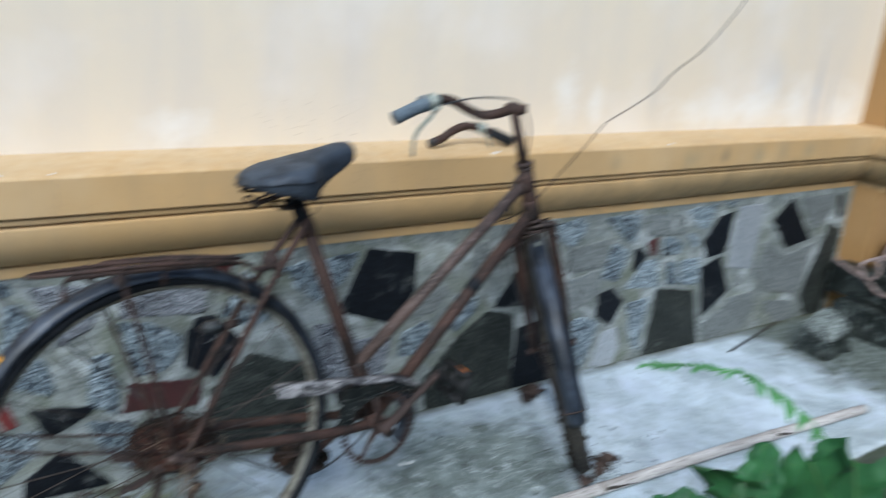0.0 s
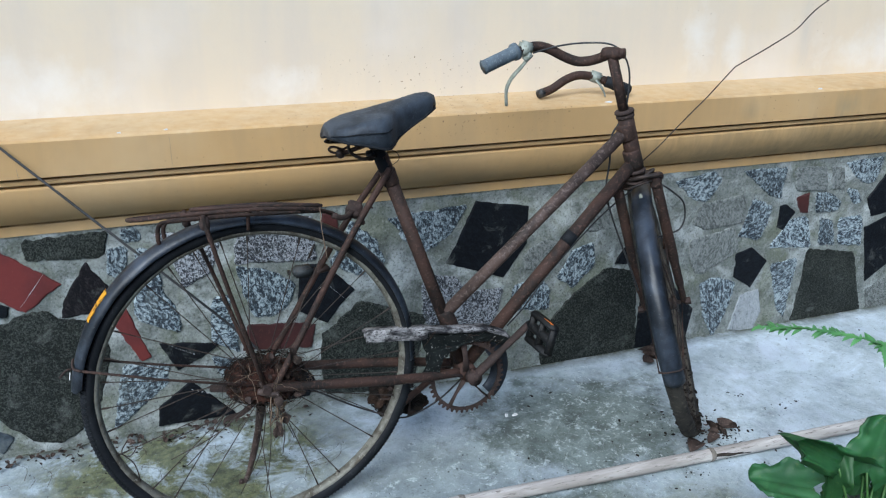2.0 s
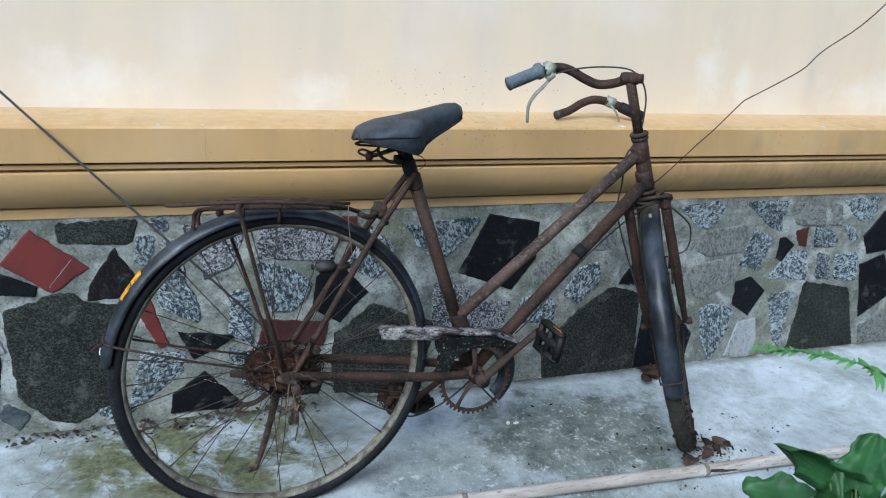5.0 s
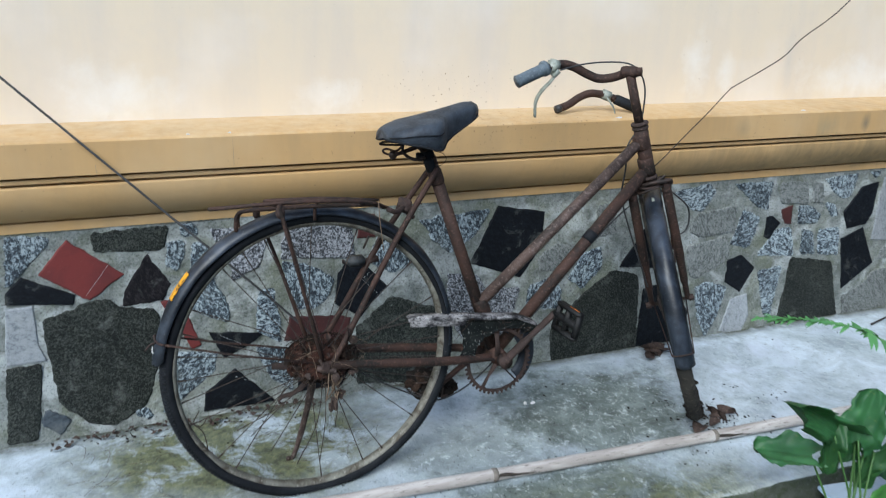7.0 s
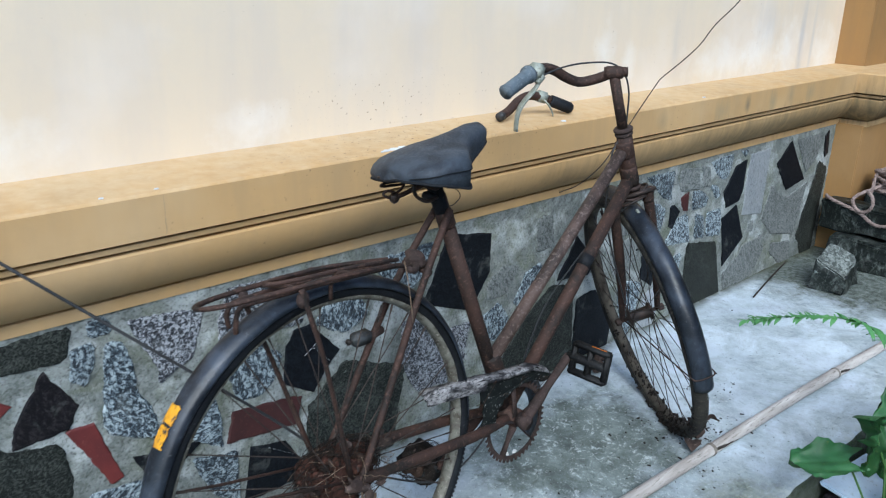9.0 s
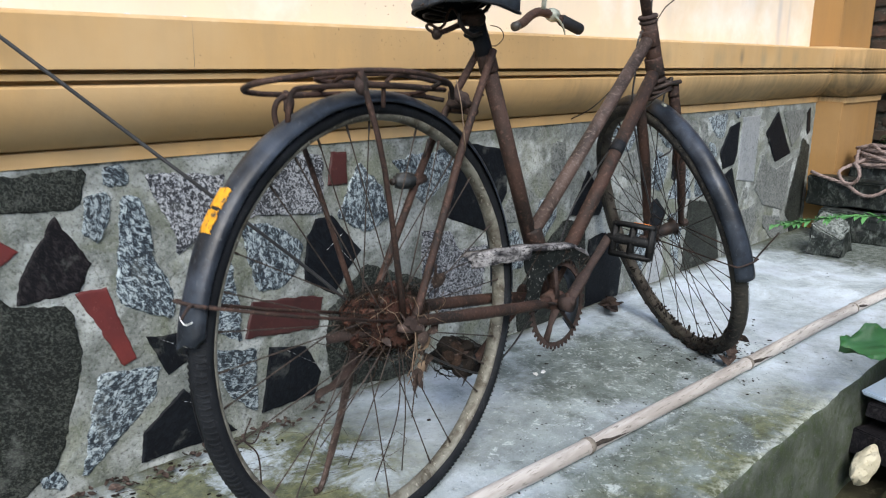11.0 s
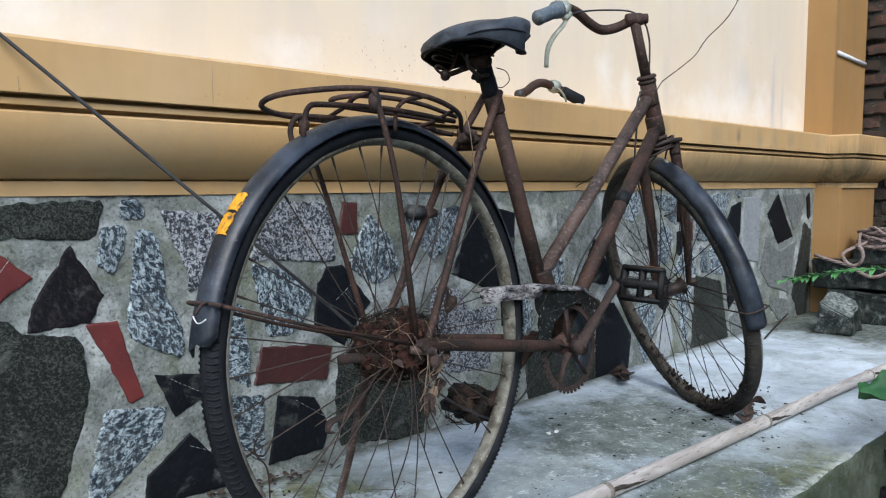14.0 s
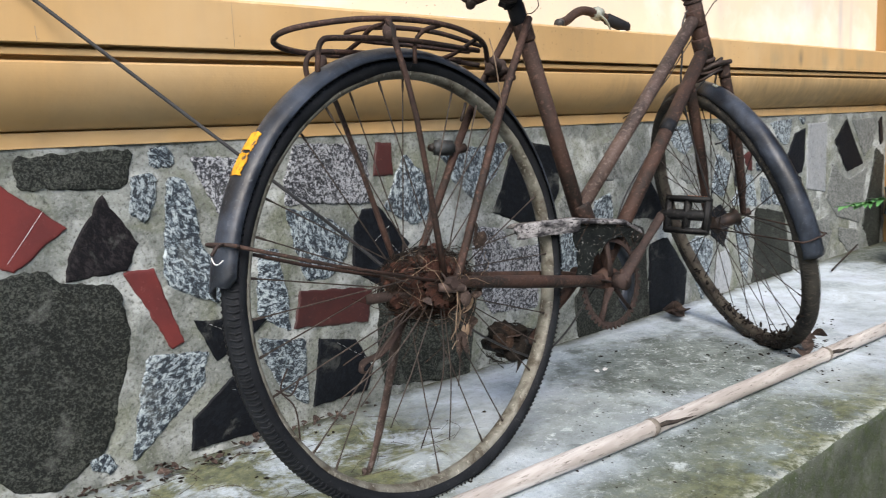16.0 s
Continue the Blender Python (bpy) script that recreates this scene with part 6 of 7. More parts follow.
for k in range(110):
    x, y = rng.uniform(-0.75, 0.02), -0.016 - 0.05 * rng.random() ** 1.6
    twigs.append(dry_leaf((x, y, 0.006 + 0.006 * rng.random()), rng.uniform(0.008, 0.021), (rng.uniform(-35, 35), rng.uniform(-35, 35), rng.uniform(0, 360)), 200 + k))
litter = mesh_object("twig_litter", *join(*twigs), DRY_LEAF, True)
tagged(litter, "fine dry twigs and roots along the foot of the wall", "litter", kind="stuff")

# ---- black stone blocks and the coil of rope by the pillar ----
CHIP_FACE = granite("pale_chipped_stone_face", (0.05, 0.06, 0.056), (0.10, 0.115, 0.108), (0.24, 0.27, 0.258), 70, 0.8, 0.49, 0.60)
for half_x, half_y, high, at, rz, seed in ((0.10, 0.19, 0.128, (2.73, -0.305, -0.003), 3, 2), (0.055, 0.20, 0.124, (2.755, -0.235, 0.127), -3, 3), (0.125, 0.135, 0.305, (2.965, -0.29, -0.003), 8, 4), (0.15, 0.1, 0.17, (2.80, -0.74, -0.003), 70, 5)):
    block = mesh_object("stone_block", *moved(hewn(-half_x, half_x, -half_y, half_y, 0.0, high, seed, 0.014, 0.008), Matrix.Translation(at) @ pose(0, 0, 0, 0, 0, rz)), BLACK_ROCK)
    tagged(block, "rough black-green stone block, chipped at the edges", "stone block", "stone blocks")
v, f = hewn(-0.10, 0.10, -0.066, 0.066, 0.0, 0.145, 1, 0.014, 0.006)
# its top is broken off in a pale slope that faces the walk
v = [Vector((q[0] * (1 - 0.18 * max(q[2], 0) / 0.145), q[1] * (1 - 0.15 * max(q[2], 0) / 0.145), q[2] - (0.075 * max(0.0, (0.06 - q[0] * 0.55 - q[1])) / 0.16 if q[2] > 0.08 else 0.0))) for q in v]
tapered = mesh_object("stone_block", *moved((v, f), Matrix.Translation((2.37, -0.265, -0.003)) @ pose(0, 0, 0, 0, 0, 8)), BLACK_ROCK)
tapered.data.materials.append(CHIP_FACE)
for face in tapered.data.polygons:
    face.material_index = 1 if face.normal.z > 0.55 else 0
tagged(tapered, "tapered black stone block with a pale broken top", "stone block", "stone blocks")


def rope_shape():
    """Loose loops of three-strand rope heaped on the blocks."""
    rng2, pts = random.Random(11), []
    a = 0.0
    for k in range(150):
        a += rng2.uniform(0.45, 0.85)
        r = 0.115 + 0.07 * noise.noise((k * 0.13, 2, 0))
        lift = 0.10 * math.exp(-((r - 0.06) / 0.10) ** 2)
        pts.append(Vector((2.935 + r * 0.95 * math.cos(a) + 0.05 * noise.noise((k * 0.3, 0, 9)), -0.29 + r * 0.9 * math.sin(a) + 0.05 * noise.noise((k * 0.25, 0, 3)), 0.300 + lift * k / 150 + 0.035 * noise.noise((k * 0.45, 5, 0)))))
    pts += [Vector(q) for q in ((2.80, -0.20, 0.30), (2.70, -0.222, 0.318), (2.684, -0.245, 0.306), (2.680, -0.254, 0.272), (2.684, -0.238, 0.242), (2.684, -0.207, 0.234), (2.69, -0.177, 0.256), (2.71, -0.168, 0.284), (2.80, -0.20, 0.31), (2.90, -0.30, 0.36), (2.86, -0.40, 0.31), (2.76, -0.42, 0.272), (2.69, -0.385, 0.24), (2.680, -0.323, 0.198), (2.681, -0.279, 0.192), (2.683, -0.248, 0.204), (2.685, -0.221, 0.222), (2.688, -0.185, 0.236), (2.692, -0.111, 0.252), (2.70, -0.066, 0.264), (2.73, -0.045, 0.264))]
    dense = smooth_path(pts, 6)
    out, n = [], len(dense)
    for s in range(3):
        q = []
        for i, p in enumerate(dense):
            d = (dense[min(i + 1, n - 1)] - dense[max(i - 1, 0)]).normalized()
            e = d.cross(Vector((0, 0, 1))).normalized()
            g = e.cross(d)
            a = i * 0.85 + s * 2 * math.pi / 3
            q.append(p + e * (0.0042 * math.cos(a)) + g * (0.0042 * math.sin(a)))
        out.append(tube(q, 0.0042, 6))
    return join(*out)


rope = mesh_object("rope", *rope_shape(), ROPE, True)
tagged(rope, "heap of pale twisted rope on the stone blocks", "rope")

# ---- plants beyond the edge of the pavement ----
def big_leaf(base, tip, width, normal, bend, seed):
    """A broad heart-shaped blade from its stalk's end to its tip: wavy edge, folded midrib, sunk side veins."""
    tip, base = Vector(tip), Vector(base)
    f = (tip - base).normalized()
    ln = (tip - base).length
    up = Vector(normal)
    up = (up - f * up.dot(f)).normalized()
    side = f.cross(up)
    nl, nw, verts = 26, 20, []
    for layer in (0, 1):
        for i in range(nl + 1):
            t = i / nl
            w = width * min(1.0, 0.6 + 2.4 * t) * max(0.0, 1 - t ** 4.5) ** 0.55
            for k in range(nw + 1):
                s = -1 + 2 * k / nw
                a = abs(s)
                lobe = -0.30 * ln * a ** 1.6 * (1 - t) ** 2
                edge = 1 + (0.30 * noise.noise((t * 3.2 + seed * 7, 2 * math.copysign(1, s), 0)) + 0.16 * noise.noise((t * 11 + seed * 5, 3 * math.copysign(1, s), 4))) * a ** 2
                wave = 0.30 * ln * noise.noise((t * 2.6 + seed * 3, s * 1.7, 8)) * a ** 1.4 + 0.07 * ln * noise.noise((t * 8 + seed, s * 5, 1)) * a ** 2
                vein = -0.010 * ln * max(0.0, 1 - abs(((t * 6 - a * 1.6 + 6) % 1.0) - 0.5) * 7) * (1 - a)
                rise = a ** 1.3 * w * 0.22 + wave + vein - bend * t * t * ln - 0.012 * ln * max(0.0, 1 - a * 9)
                verts.append(base + f * (t * ln + lobe) + side * (s * w * edge) + up * (rise - 0.0007 * layer))
    m = (nl + 1) * (nw + 1)
    faces = []
    for i in range(nl):
        for k in range(nw):
            a = i * (nw + 1) + k
            faces.append((a, a + 1, a + nw + 2, a + nw + 1))
            faces.append((m + a, m + a + nw + 1, m + a + nw + 2, m + a + 1))
    return verts, faces


taro = thing("broad_leaf_plant", (1.0, -0.95, -0.27), "green broad-leaved taro plant growing beside the pavement", "plant")
ROOT, ROOT_FAR = Vector((0.945, -1.0, -0.26)), Vector((1.24, -1.06, -0.26))
BLADES = (((0.885, -0.898, 0.160), (0.805, -0.803, 0.148), 0.046, (-0.25, -0.25, 0.93), 0.10, LEAF, ROOT), ((0.975, -0.930, 0.190), (0.738, -0.975, 0.352), 0.033, (-0.35, -0.80, 0.45), 0.10, LEAF, ROOT),
          ((0.958, -0.950, 0.215), (0.985, -0.946, 0.338), 0.042, (-0.7, -0.65, 0.25), 0.02, LEAF, ROOT), ((0.888, -0.940, 0.245), (0.888, -0.952, 0.135), 0.028, (-0.6, -0.8, 0.25), 0.12, LEAF_SHADED, ROOT),
          ((1.012, -0.955, 0.178), (0.990, -0.950, 0.086), 0.030, (-0.6, -0.8, 0.25), 0.10, LEAF_SHADED, ROOT), ((1.035, -0.915, 0.275), (1.045, -0.905, 0.170), 0.022, (-0.7, -0.6, 0.3), 0.10, LEAF_SHADED, ROOT),
          ((0.975, -0.925, 0.250), (0.945, -0.935, 0.150), 0.026, (-0.6, -0.75, 0.3), 0.08, LEAF_SHADED, ROOT))
FAR_BLADES = (((1.135, -0.965, 0.255), (1.165, -0.945, 0.020), 0.080, (-0.6, -0.65, 0.45), 0.14, LEAF, ROOT_FAR), ((1.135, -1.05, 0.105), (1.005, -0.985, 0.030), 0.060, (-0.4, -0.5, 0.8), 0.15, LEAF_PALE, ROOT_FAR),
          ((1.30, -0.98, 0.22), (1.275, -0.93, 0.03), 0.09, (-0.6, -0.65, 0.5), 0.16, LEAF, ROOT_FAR))
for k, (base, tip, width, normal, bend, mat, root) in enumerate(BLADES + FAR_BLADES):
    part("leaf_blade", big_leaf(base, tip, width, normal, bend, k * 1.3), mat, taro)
    b, foot = Vector(base), root + Vector((0.02 * math.sin(k), 0.02 * math.cos(k), 0))
    bar("leaf_stalk", [b, Vector((b.x * 0.5 + foot.x * 0.5, b.y * 0.4 + foot.y * 0.6, b.z * 0.55 + foot.z * 0.45)) + Vector((-0.25 * (b.x - foot.x), -0.01, 0.02)), foot], [0.0024, 0.0032, 0.0048], STALK, taro, steps=6, sides=8)


def pinna(p, along, droop, ln, rng3, broad=0.105, hang=0.42):
    """One narrow leaflet with a saw-toothed edge that bends over towards its tip."""
    w = along.cross(droop).normalized()
    row, steps = [], 14
    for k in range(steps + 1):
        u = k / steps
        half = ln * broad * (1 - u ** 2.6) * min(1.0, 0.45 + 4 * u) * (1.22 if k % 2 else 0.82)
        q = p + along * (ln * (u - 0.18 * u * u)) + droop * (ln * hang * u * u) + w * (0.05 * ln * math.sin(u * 3 + ln * 90))
        lift = along.cross(w) * (0.03 * ln)
        row += [q + w * half + lift, q - lift * 0.4, q - w * half + lift]
    faces = []
    for k in range(steps):
        a = 3 * k
        faces += [(a, a + 1, a + 4, a + 3), (a + 1, a + 2, a + 5, a + 4)]
    return row, faces


def frond(points, lower, upper, count, seed, ragged=0.0, taper=0.72):
    """A fern frond: a stem with toothed leaflets, long where they hang and short above, that shrink to the tip."""
    rng3 = random.Random(seed)
    stem = smooth_path(points, 12)
    pieces, n = [], len(stem)
    down = Vector((0, 0, -1))
    for c in range(count):
        t = (c + 0.5) / count
        i = min(int(t * (n - 1)), n - 2)
        p, d = stem[i], (stem[i + 1] - stem[i]).normalized()
        side = d.cross(Vector((0, 0, 1))).normalized()
        for s, ln in ((-1, lower), (1, upper)):
            ln *= (1 - taper * t) * rng3.uniform(0.75 - ragged * 0.5, 1.1)
            if ragged and rng3.random() < 0.18:
                continue
            e = side * s * (0.75 if s > 0 else 0.75) + d * rng3.uniform(0.35, 0.6) + down * (0.15 if s < 0 else -0.15)
            e += Vector([rng3.uniform(-1, 1) for _ in range(3)]) * (0.12 + ragged * 0.45)
            if ragged > 0.5:
                e = side * s * 0.8 + d * rng3.uniform(0.3, 1.0) + Vector((0, 0, rng3.uniform(-0.5, 0.7)))
            pieces.append(pinna(p, e.normalized(), (down + d * 0.2).normalized(), ln, rng3, 0.125 + 0.045 * ragged, 0.42 - 0.25 * ragged))
    return tube(stem, [0.0019] + [0.0015] * (n - 2) + [0.0006], 5), join(*pieces)


fern = thing("fern", (1.62, -0.88, -0.27), "light green fern with a ragged sprig hanging over the pavement", "fern")
for pts, lower, upper, count, seed, ragged, taper in (([(1.16, -0.79, 0.372), (1.12, -0.72, 0.378), (1.09, -0.66, 0.368), (1.05, -0.605, 0.355), (1.00, -0.560, 0.345)], 0.036, 0.034, 84, 1, 1.0, 0.1),
                                               ([(1.52, -0.93, -0.2), (1.46, -0.90, 0.06), (1.37, -0.85, 0.21), (1.28, -0.81, 0.29), (1.20, -0.80, 0.345), (1.10, -0.795, 0.398)], 0.105, 0.055, 24, 3, 0.1, 0.35),
                                               ([(1.5, -0.95, -0.2), (1.42, -0.92, 0.08), (1.35, -0.90, 0.21), (1.27, -0.88, 0.25)], 0.085, 0.05, 14, 2, 0.15, 0.6)):
    stem, leaves = frond(pts, lower, upper, count, seed, ragged, taper)
    part("fern_stem", stem, FERN, fern)
    tagged(part("fern_leaflet", leaves, FERN, fern), kind="stuff")
small_fern = thing("small_fern", (3.0, -0.45, 0.26), "small dark fern growing behind the rope", "fern")
for k, a in enumerate((150, 110, 60)):
    p0 = Vector((3.04, -0.22, 0.33))
    d = Vector((math.cos(radians(a)), -0.5, 0.6)) * 0.16
    stem, leaves = frond([p0, p0 + d * 0.5 + Vector((0, 0, 0.04)), p0 + d], 0.08, 0.07, 8, 20 + k)
    part("fern_stem", stem, LEAF_SHADED, small_fern)
    tagged(part("fern_leaflet", leaves, LEAF_SHADED, small_fern), kind="stuff")

# ---- rubbish below the pavement's edge ----
board = mesh_object("plastic_board", *moved(box(-0.16, 0.16, -0.085, 0.085, -0.007, 0.007, 0.005), pose(1.205, -0.895, -0.042, 5, 0, -7)), PALE_BLUE)
tagged(board, "pale blue plastic board lying on the soil beside the pavement", "board")
for x, y, z, sx, sy, sz, seed, rz in ((1.22, -0.92, -0.088, 0.36, 0.2, 0.035, 1, -4), (1.20, -0.95, -0.165, 0.42, 0.24, 0.06, 2, -10)):
    tile = mesh_object("broken_tile", *moved(hewn(-sx / 2, sx / 2, -sy / 2, sy / 2, -sz / 2, sz / 2, seed, 0.006, 0.003), pose(x, y, z, 3, 4, rz)), DARK_RED_STONE)
    tagged(tile, "dark broken paving slab stacked beside the pavement", "slab", "broken slabs")
chip = mesh_object("stone_chip", *moved(rock((0.075, 0.05, 0.095), 7, 0.35, 3), pose(0.965, -0.845, -0.175, 20, 30, 10)), CREAM_STONE)
tagged(chip, "cream coloured chip of broken stone", "stone")
for k, (x, y, s) in enumerate(((1.16, -0.98, 0.26), (0.95, -0.95, 0.2), (1.45, -1.08, 0.3), (0.72, -1.0, 0.2), (1.75, -0.95, 0.25))):
    r = mesh_object("garden_stone", *moved(rock((s, s * 0.8, s * 0.5), 21 + k, 0.3, 4), Matrix.Translation((x, y, -0.25))), SOIL, True)
    tagged(r, "moss-covered stone half sunk in the soil", "stone", "garden stones")

# ---- old brick wall beyond the pillar ----
# height and forward run past the bricks are added to shade this end
brick_wall = mesh_object("wall_brick", *box(3.482, 3.74, -3.4, 0.6, -0.3, 4.6), BRICK_JOINT)
tagged(brick_wall, "old mossy brick wall behind the pillar", "wall", kind="structure")
brick_mesh = []
for k in range(5):
    v, f = hewn(-0.045, 0.035, -0.10, 0.10, -0.0295, 0.0295, 30 + k, 0.012, 0.006)
    me = bpy.data.meshes.new("brick")
    me.from_pydata([tuple(p) for p in v], [], f)
    me.materials.append(BRICK if k < 3 else BRICK_DARK)
    brick_mesh.append(me)
rng = random.Random(5)
for row in range(30):
    for col in range(6):
        z = -0.05 + row * 0.072
        y = 0.35 - col * 0.222 - 0.111 * (row % 2)
        b = under(new("brick", rng.choice(brick_mesh[:4] if z > 0.95 and rng.random() < 0.75 else brick_mesh[3:] if z < 0.85 else brick_mesh[2:])), brick_wall)
        b.matrix_basis = Matrix.Translation((3.515 + rng.uniform(-0.014, 0.008), y + rng.uniform(-0.01, 0.01), z + rng.uniform(-0.004, 0.004))) @ pose(0, 0, 0, rng.uniform(-3, 3), 0, rng.uniform(-4, 4)) @ Matrix.Diagonal((1, rng.uniform(0.85, 1.05), rng.uniform(0.85, 1.1), 1))

# stone slabs of the plinth
black_slabs = []
slab(GRANITE_DARK, (-59.5, 54.9), (-41, 55.4), (-43.1, 48.8), (-59.4, 49.9))
slab(GRANITE_BLUE, (-39.3, 55.4), (-34.7, 55.6), (-34.5, 51.9), (-38.5, 51.7))
slab(GRANITE_BLUE, (-42, 51.2), (-37.4, 51.2), (-38.2, 47), (-40, 42.5), (-43, 44.6))
slab(GRANITE_BLUE, (-36.3, 50.2), (-33, 50.2), (-31, 43.9), (-31.2, 39.4), (-27.6, 31.7), (-28, 26.6), (-34.4, 29.8), (-38.2, 32.4))
slab(GRANITE_GREY, (-32, 53.8), (-16.1, 52), (-19.1, 42.2), (-26.7, 38.3), (-27.4, 43.5))
big_tile = slab(RED_TILE, (-72.1, 45.3), (-65.1, 53.6), (-52.8, 43.4), (-61.3, 37.3))
slab(DARK_RED_STONE, (-47, 48.2), (-41.9, 39.7), (-44.2, 35.3), (-53.8, 34.9), (-53.9, 36.7), (-51.6, 41.8))
slab(RED_TILE, (-44.9, 35.1), (-39.7, 35.2), (-35.5, 21.4), (-37.8, 20.5))
slab(GRANITE_DARK, (-72.6, 33.5), (-67.4, 34.8), (-61.2, 37.5), (-57.3, 37.1), (-54.1, 34.5), (-45.8, 33.2), (-44.5, 23.7), (-49.1, 9.1), (-50.6, 5.8), (-58.5, 1.5), (-64.1, 2.8), (-71, 9.8), (-71.9, 20.5))
slab(GRANITE_BLUE, (-42.5, 20.2), (-31.1, 18.7), (-32.5, 12.9), (-46.5, 2.2), (-44.7, 10.9))
slab(GRANITE_BLUE, (-54.1, 5.6), (-50.5, 5.4), (-48.7, 2.9), (-49.9, 1.7), (-52.6, 2.8))
black_slabs.append(slab(BLACK_STONE, (-33.5, 24.8), (-18.8, 22.6), (-23.2, 19.3), (-29.7, 16.5)))
black_slabs.append(slab(BLACK_STONE, (-36, 1.4), (-35.3, 7.1), (-27, 13.1), (-16.2, 1.1)))
slab(GRANITE_BLUE, (-20.1, 34.9), (-15.9, 35.9), (-14.4, 26.4), (-14.2, 18.8), (-21.1, 23.2))
slab(GRANITE_BLUE, (-21.5, 19), (-11.1, 17), (-11.3, 3), (-16.9, 7.9), (-19.6, 13))
slab(GRANITE_GREY, (-10.7, 54.8), (6.3, 54), (6.7, 41.9), (-13.7, 43.5), (-13.7, 47))
slab(BROWN_TILE, (8.7, 54.2), (12.7, 54.1), (12.7, 47.3), (7.6, 47.4))
slab(GRANITE_BLUE, (12.7, 46.1), (16.1, 51.8), (22.8, 45.4), (25.2, 38.9), (18.2, 35.9), (10, 40.4))
slab(GRANITE_BLUE, (29.9, 52.1), (47.1, 51.9), (43.9, 45.1), (35.4, 39.9), (28.7, 45.6))
black_slabs.append(slab(BLACK_STONE, (50.4, 53.5), (66.1, 50.5), (66.1, 39.5), (59.3, 30), (42, 36.5)))
slab(GRANITE_BLUE, (25.6, 51), (48, 52.7), (45.6, 48.5), (40.4, 43.5), (35, 41.2), (30.2, 45.9))
black_slabs.append(slab(BLACK_STONE, (4.2, 40.9), (8.6, 41.1), (16.4, 32.4), (12.2, 28.1), (8.9, 23.7), (1.2, 28.5), (1.9, 37.7)))
slab(BROWN_TILE, (-11.7, 26.5), (1, 25.2), (5.7, 24), (4.3, 17.3), (-13.5, 19.3))
slab(GRANITE_BLUE, (-13.5, 42.7), (-6.6, 41.4), (1.1, 36.7), (0.1, 32.2), (-3.6, 28.1), (-9.6, 27.9), (-12.2, 34.9))
black_slabs.append(slab(BLACK_STONE, (-7.9, 16.2), (0.9, 14.3), (4.8, 7.4), (3, 2.9), (-10.3, 2.7)))
slab(GRANITE_DARK, (6.4, 12.3), (7.3, 21), (10.3, 22.9), (17.5, 29.1), (36.6, 21.7), (34.3, 9.7), (32.2, 0.6), (20.9, 0.6), (7.4, 2.4))
slab(GRANITE_GREY, (35.1, 34), (45.3, 32.2), (48, 27.1), (59.3, 27.1), (56.5, 10.9), (40.5, 12.4), (35.3, 20.8))
slab(GRANITE_DARK, (72.8, 2.1), (71.3, 10.1), (82.2, 22), (92.2, 28.7), (103.2, 26.2), (105.6, 2.2))
black_slabs.append(slab(BLACK_STONE, (104.8, 2.7), (105.6, 20.8), (114.6, 22.1), (125.5, 10.3), (123.5, 0.6)))
black_slabs.append(slab(BLACK_STONE, (95.2, 29.6), (103.5, 41.9), (113.4, 31.9), (110.4, 27.6)))
slab(GRANITE_BLUE, (76.3, 27.5), (80.5, 35.9), (87.7, 37.3), (88.7, 30.4), (82.1, 23.5))
slab(GRANITE_BLUE, (62, 26.9), (70.9, 29.4), (74.6, 23.8), (74.2, 17.9), (61.7, 19.2))
slab(GRANITE_BLUE, (48.4, 24.4), (54.9, 27.6), (58.3, 23.4), (57.7, 18.6), (47.8, 19.7))
slab(GRANITE_PALE, (65.1, 36.2), (71.7, 40.4), (78.1, 38), (72.8, 30.8), (65.6, 31.4))
slab(GRANITE_PALE, (84.8, 50.8), (91.1, 51.4), (93, 40.8), (85.2, 40.4))
slab(GRANITE_BLUE, (113.2, 53.2), (127.3, 55.5), (130.3, 52.4), (125.7, 45.7), (120.9, 46.4))
slab(GRANITE_BLUE, (137, 54.7), (154.4, 54.3), (153.6, 47.2), (153.7, 43.7), (147.4, 46.5))
slab(GRANITE_PALE, (123.4, 45.4), (139.9, 46.9), (140.7, 37.7), (126.3, 36.6), (121.1, 39))
slab(GRANITE_PALE, (120.9, 33.9), (137.2, 36.4), (140.2, 28.3), (125.6, 21.5), (122.4, 25.5))
slab(GRANITE_BLUE, (142.7, 45.3), (151, 42.2), (149.8, 36), (147.2, 30.9), (139.2, 33), (141.5, 39.7))
slab(GRANITE_PALE, (157.1, 53.8), (169.7, 53.3), (171.8, 45.2), (159, 45.9))
slab(GRANITE_PALE, (171.5, 53.6), (177.3, 51.7), (179.2, 44.8), (173.7, 45.1))
slab(GRANITE_BLUE, (177.3, 53.8), (193.5, 54.8), (191.3, 46.3), (187.9, 45.4), (182.2, 48.9))
slab(GRANITE_BLUE, (198.5, 55.1), (204.3, 55), (202.4, 51.9))
black_slabs.append(slab(BLACK_STONE, (189.3, 40.6), (196, 49.4), (204, 51.2), (204, 39), (201.7, 35.2), (192.5, 34.2)))
slab(GRANITE_LIGHT, (206.3, 52.7), (222.1, 53), (221.7, 26.5), (205.9, 28.9))
black_slabs.append(slab(BLACK_STONE, (190.7, 30.5), (200.7, 33.9), (209.5, 19.2), (195.9, 10.3)))
black_slabs.append(slab(BLACK_STONE, (153.6, 41.6), (156.1, 41.9), (160.2, 39.1), (156.1, 33.4), (153.7, 34.7)))
slab(BROWN_TILE, (159.6, 43.8), (164.7, 45), (165.4, 38.1), (161.7, 38.4))
slab(GRANITE_BLUE, (167.9, 45), (174, 44), (179, 40.5), (177.2, 37.4), (168.1, 38))
slab(GRANITE_BLUE, (180.1, 44.8), (184, 44.6), (187.6, 39.6), (183.5, 39.2))
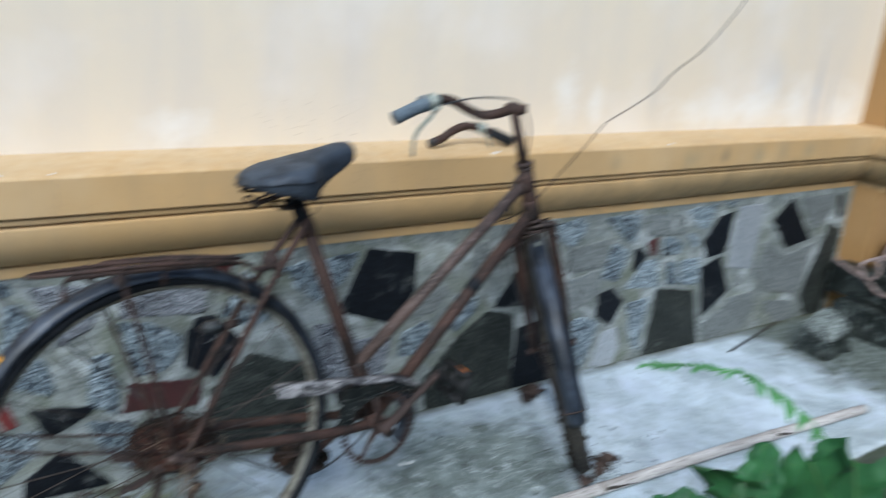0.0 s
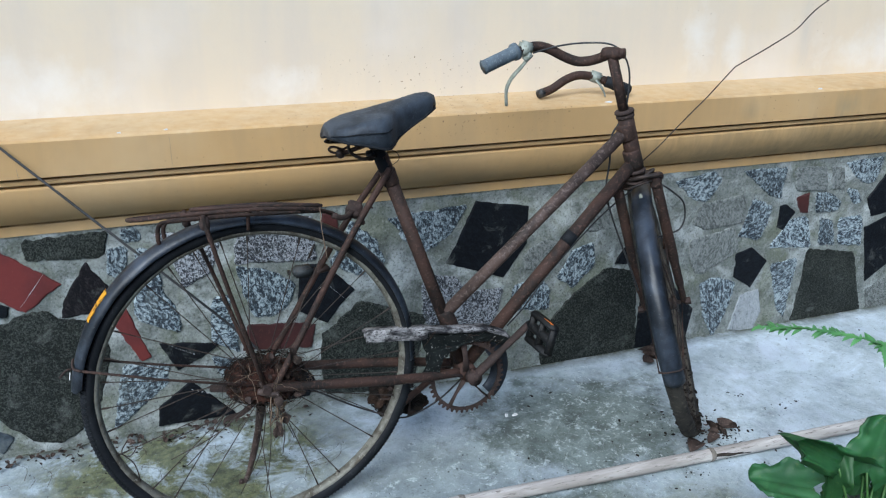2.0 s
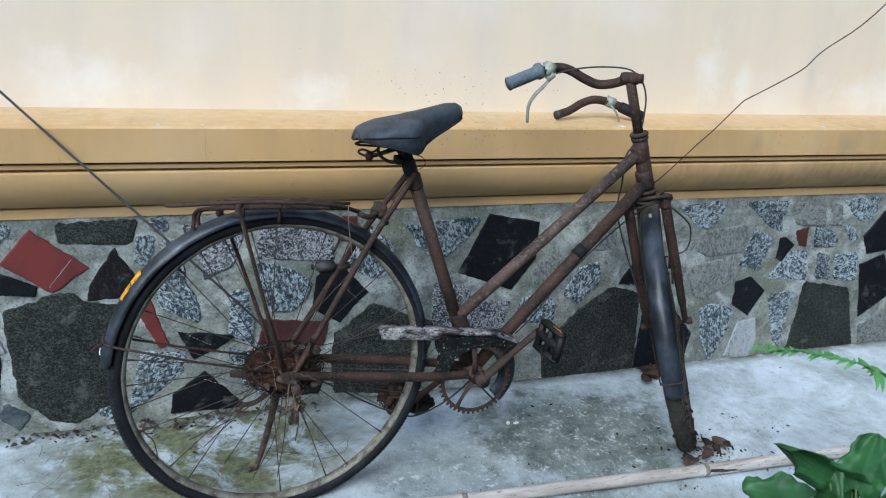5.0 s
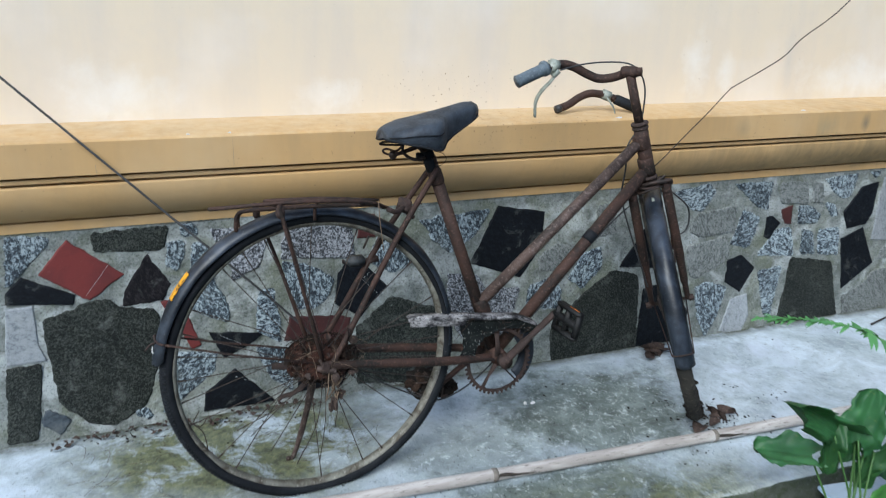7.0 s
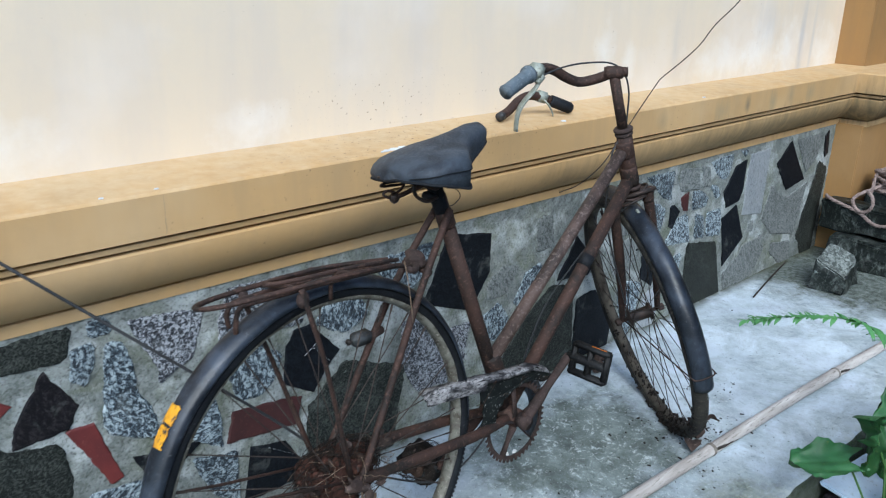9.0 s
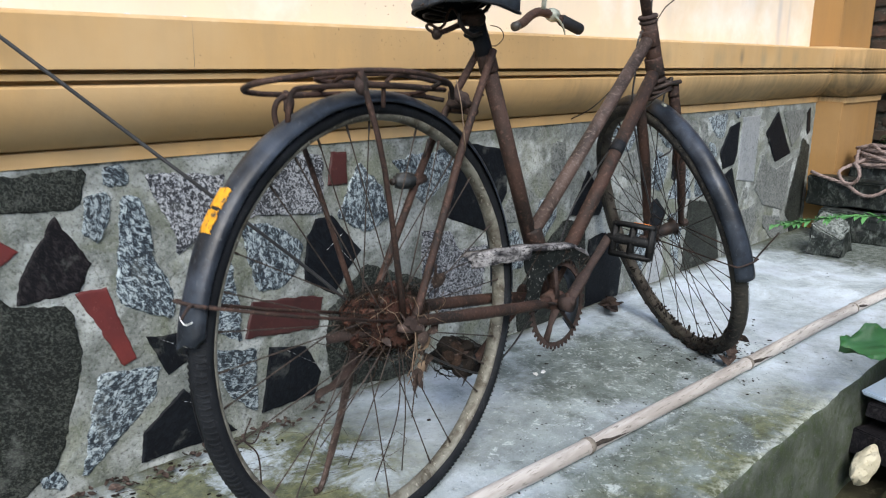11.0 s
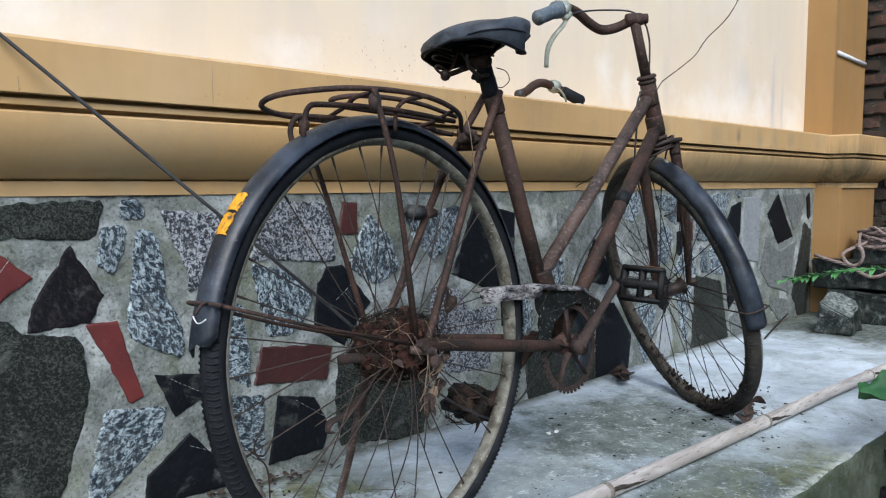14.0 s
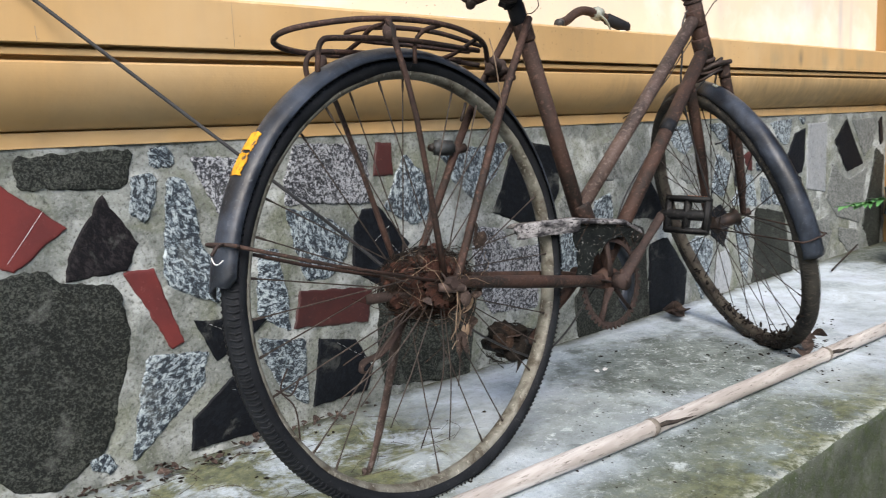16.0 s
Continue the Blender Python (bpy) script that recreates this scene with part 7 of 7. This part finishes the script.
slab(GRANITE_BLUE, (158.6, 37.1), (165.7, 37.1), (169.3, 25.9), (151.7, 27.8), (154.7, 31.4))
slab(GRANITE_BLUE, (170.7, 36.3), (176.7, 34.2), (178.9, 25.6), (171.9, 26.4))
slab(GRANITE_BLUE, (178.6, 35.1), (188.9, 34.9), (190.8, 24.2), (180.3, 25.5))
black_slabs.append(slab(BLACK_STONE, (139.1, 27.3), (145.1, 28.9), (151.9, 23.4), (146.9, 14.7), (139.6, 19.3)))
slab(GRANITE_BLUE, (126.6, 18.8), (131.9, 20.5), (140.7, 17.5), (139.2, 8.9), (134.3, 1.6), (129.4, 7.7))
slab(GRANITE_LIGHT, (143.4, 12.8), (150.4, 13.9), (152.9, 5.1), (149.9, 0.9), (140.2, 3.6))
slab(GRANITE_BLUE, (153.6, 21.8), (164.6, 23), (162.5, 4.1), (158.9, 5.6))
slab(GRANITE_DARK, (168, 25.6), (188.3, 22.1), (196.4, 1.5), (165.5, 2.6), (167.2, 12.7))
slab(GRANITE_PALE, (196.7, 7.4), (211.4, 13.1), (216.4, 1.8), (198.7, 0.6))
slab(GRANITE_PALE, (213, 13), (225.2, 17.9), (227.4, 9.2), (216.5, 6.6))
slab(GRANITE_PALE, (212.3, 24.8), (216.6, 25.7), (216.9, 19.8), (210.7, 20.3))
black_slabs.append(slab(BLACK_STONE, (240.2, 53.8), (257.4, 35.2), (241.6, 32.7), (229.4, 45.7)))
slab(GRANITE_PALE, (245, 53.2), (269.5, 53.8), (266.7, 43.3), (258.1, 37.6))
slab(GRANITE_PALE, (227.6, 37.3), (238.8, 30.8), (245.1, 30.2), (257.5, 32.2), (261.4, 33.4), (255.1, 10.8), (233.6, 15.8), (222.6, 24))
slab(GRANITE_DARK, (270.4, 41.4), (279.1, 37.1), (277.4, 11.2), (276.9, 0.6), (267.7, 0.6), (258.2, 9.6))
slab(GRANITE_PALE, (234.1, 11.5), (253.3, 8.5), (255.6, 2.3), (248, 1.4), (235.8, 6.6))
slab(GRANITE_PALE, (211.2, 16.2), (222.8, 16.2), (229.6, 10.4), (222.1, 3.9), (204.5, 0.9), (198.9, 5.1))
slab(DARK_RED_STONE, (271.5, 51.9), (275.1, 54), (277.3, 43.7), (274.6, 42))
slab(GRANITE_BLUE, (-78.2, 55.5), (-69.3, 55), (-68.2, 53.8), (-74.5, 46.9), (-79.6, 42.2))
black_slabs.append(slab(BLACK_STONE, (-79.7, 41.4), (-75.9, 45.1), (-64.4, 39.3), (-65.2, 36.8), (-80, 38.5)))
slab(GRANITE_LIGHT, (-80.2, 37.3), (-74.1, 37.6), (-73.9, 27.1), (-72.7, 22.6), (-81.8, 22.3))
slab(GRANITE_DARK, (-81.9, 21.5), (-73.6, 22), (-76.1, 4.7), (-77.2, 0.6), (-84.2, 0.6))
slab(SLATE, (-74.3, 9.4), (-68.7, 5.2), (-71.4, 0.9), (-76.1, 4.7))


def scratch(stone, a, b, dashes):
    """A pale scored line, whole or broken, across the face of a stone."""
    y = min(v.co.y for v in stone.data.vertices) - 0.0002
    a, b = Vector((a[0], y, a[1])), Vector((b[0], y, b[1]))
    for k in range(dashes):
        p, q = a.lerp(b, k / dashes), a.lerp(b, (k + (0.6 if dashes > 1 else 1.0)) / dashes)
        under(mesh_object("scratch", *tube([p, p.lerp(q, 0.5) + Vector((0.0008, 0, 0.0006)), q], [0.0004, 0.0009, 0.0005], 5, True, 0.4), CHIP_WHITE), stone)


scratch(big_tile, (-0.62, 0.39), (-0.563, 0.464), 1)
for a, b, dashes in (((-0.307, 0.236), (-0.249, 0.202), 7), ((-0.04, 0.146), (0.036, 0.095), 6), ((-0.273, 0.107), (-0.225, 0.085), 4), ((0.067, 0.339), (0.114, 0.372), 4), ((0.09, 0.351), (0.144, 0.294), 7)):
    def away(q):
        v = q.data.vertices
        return (sum(w.co.x for w in v) / len(v) - (a[0] + b[0]) / 2) ** 2 + (sum(w.co.z for w in v) / len(v) - (a[1] + b[1]) / 2) ** 2
    scratch(min(black_slabs, key=away), a, b, dashes)
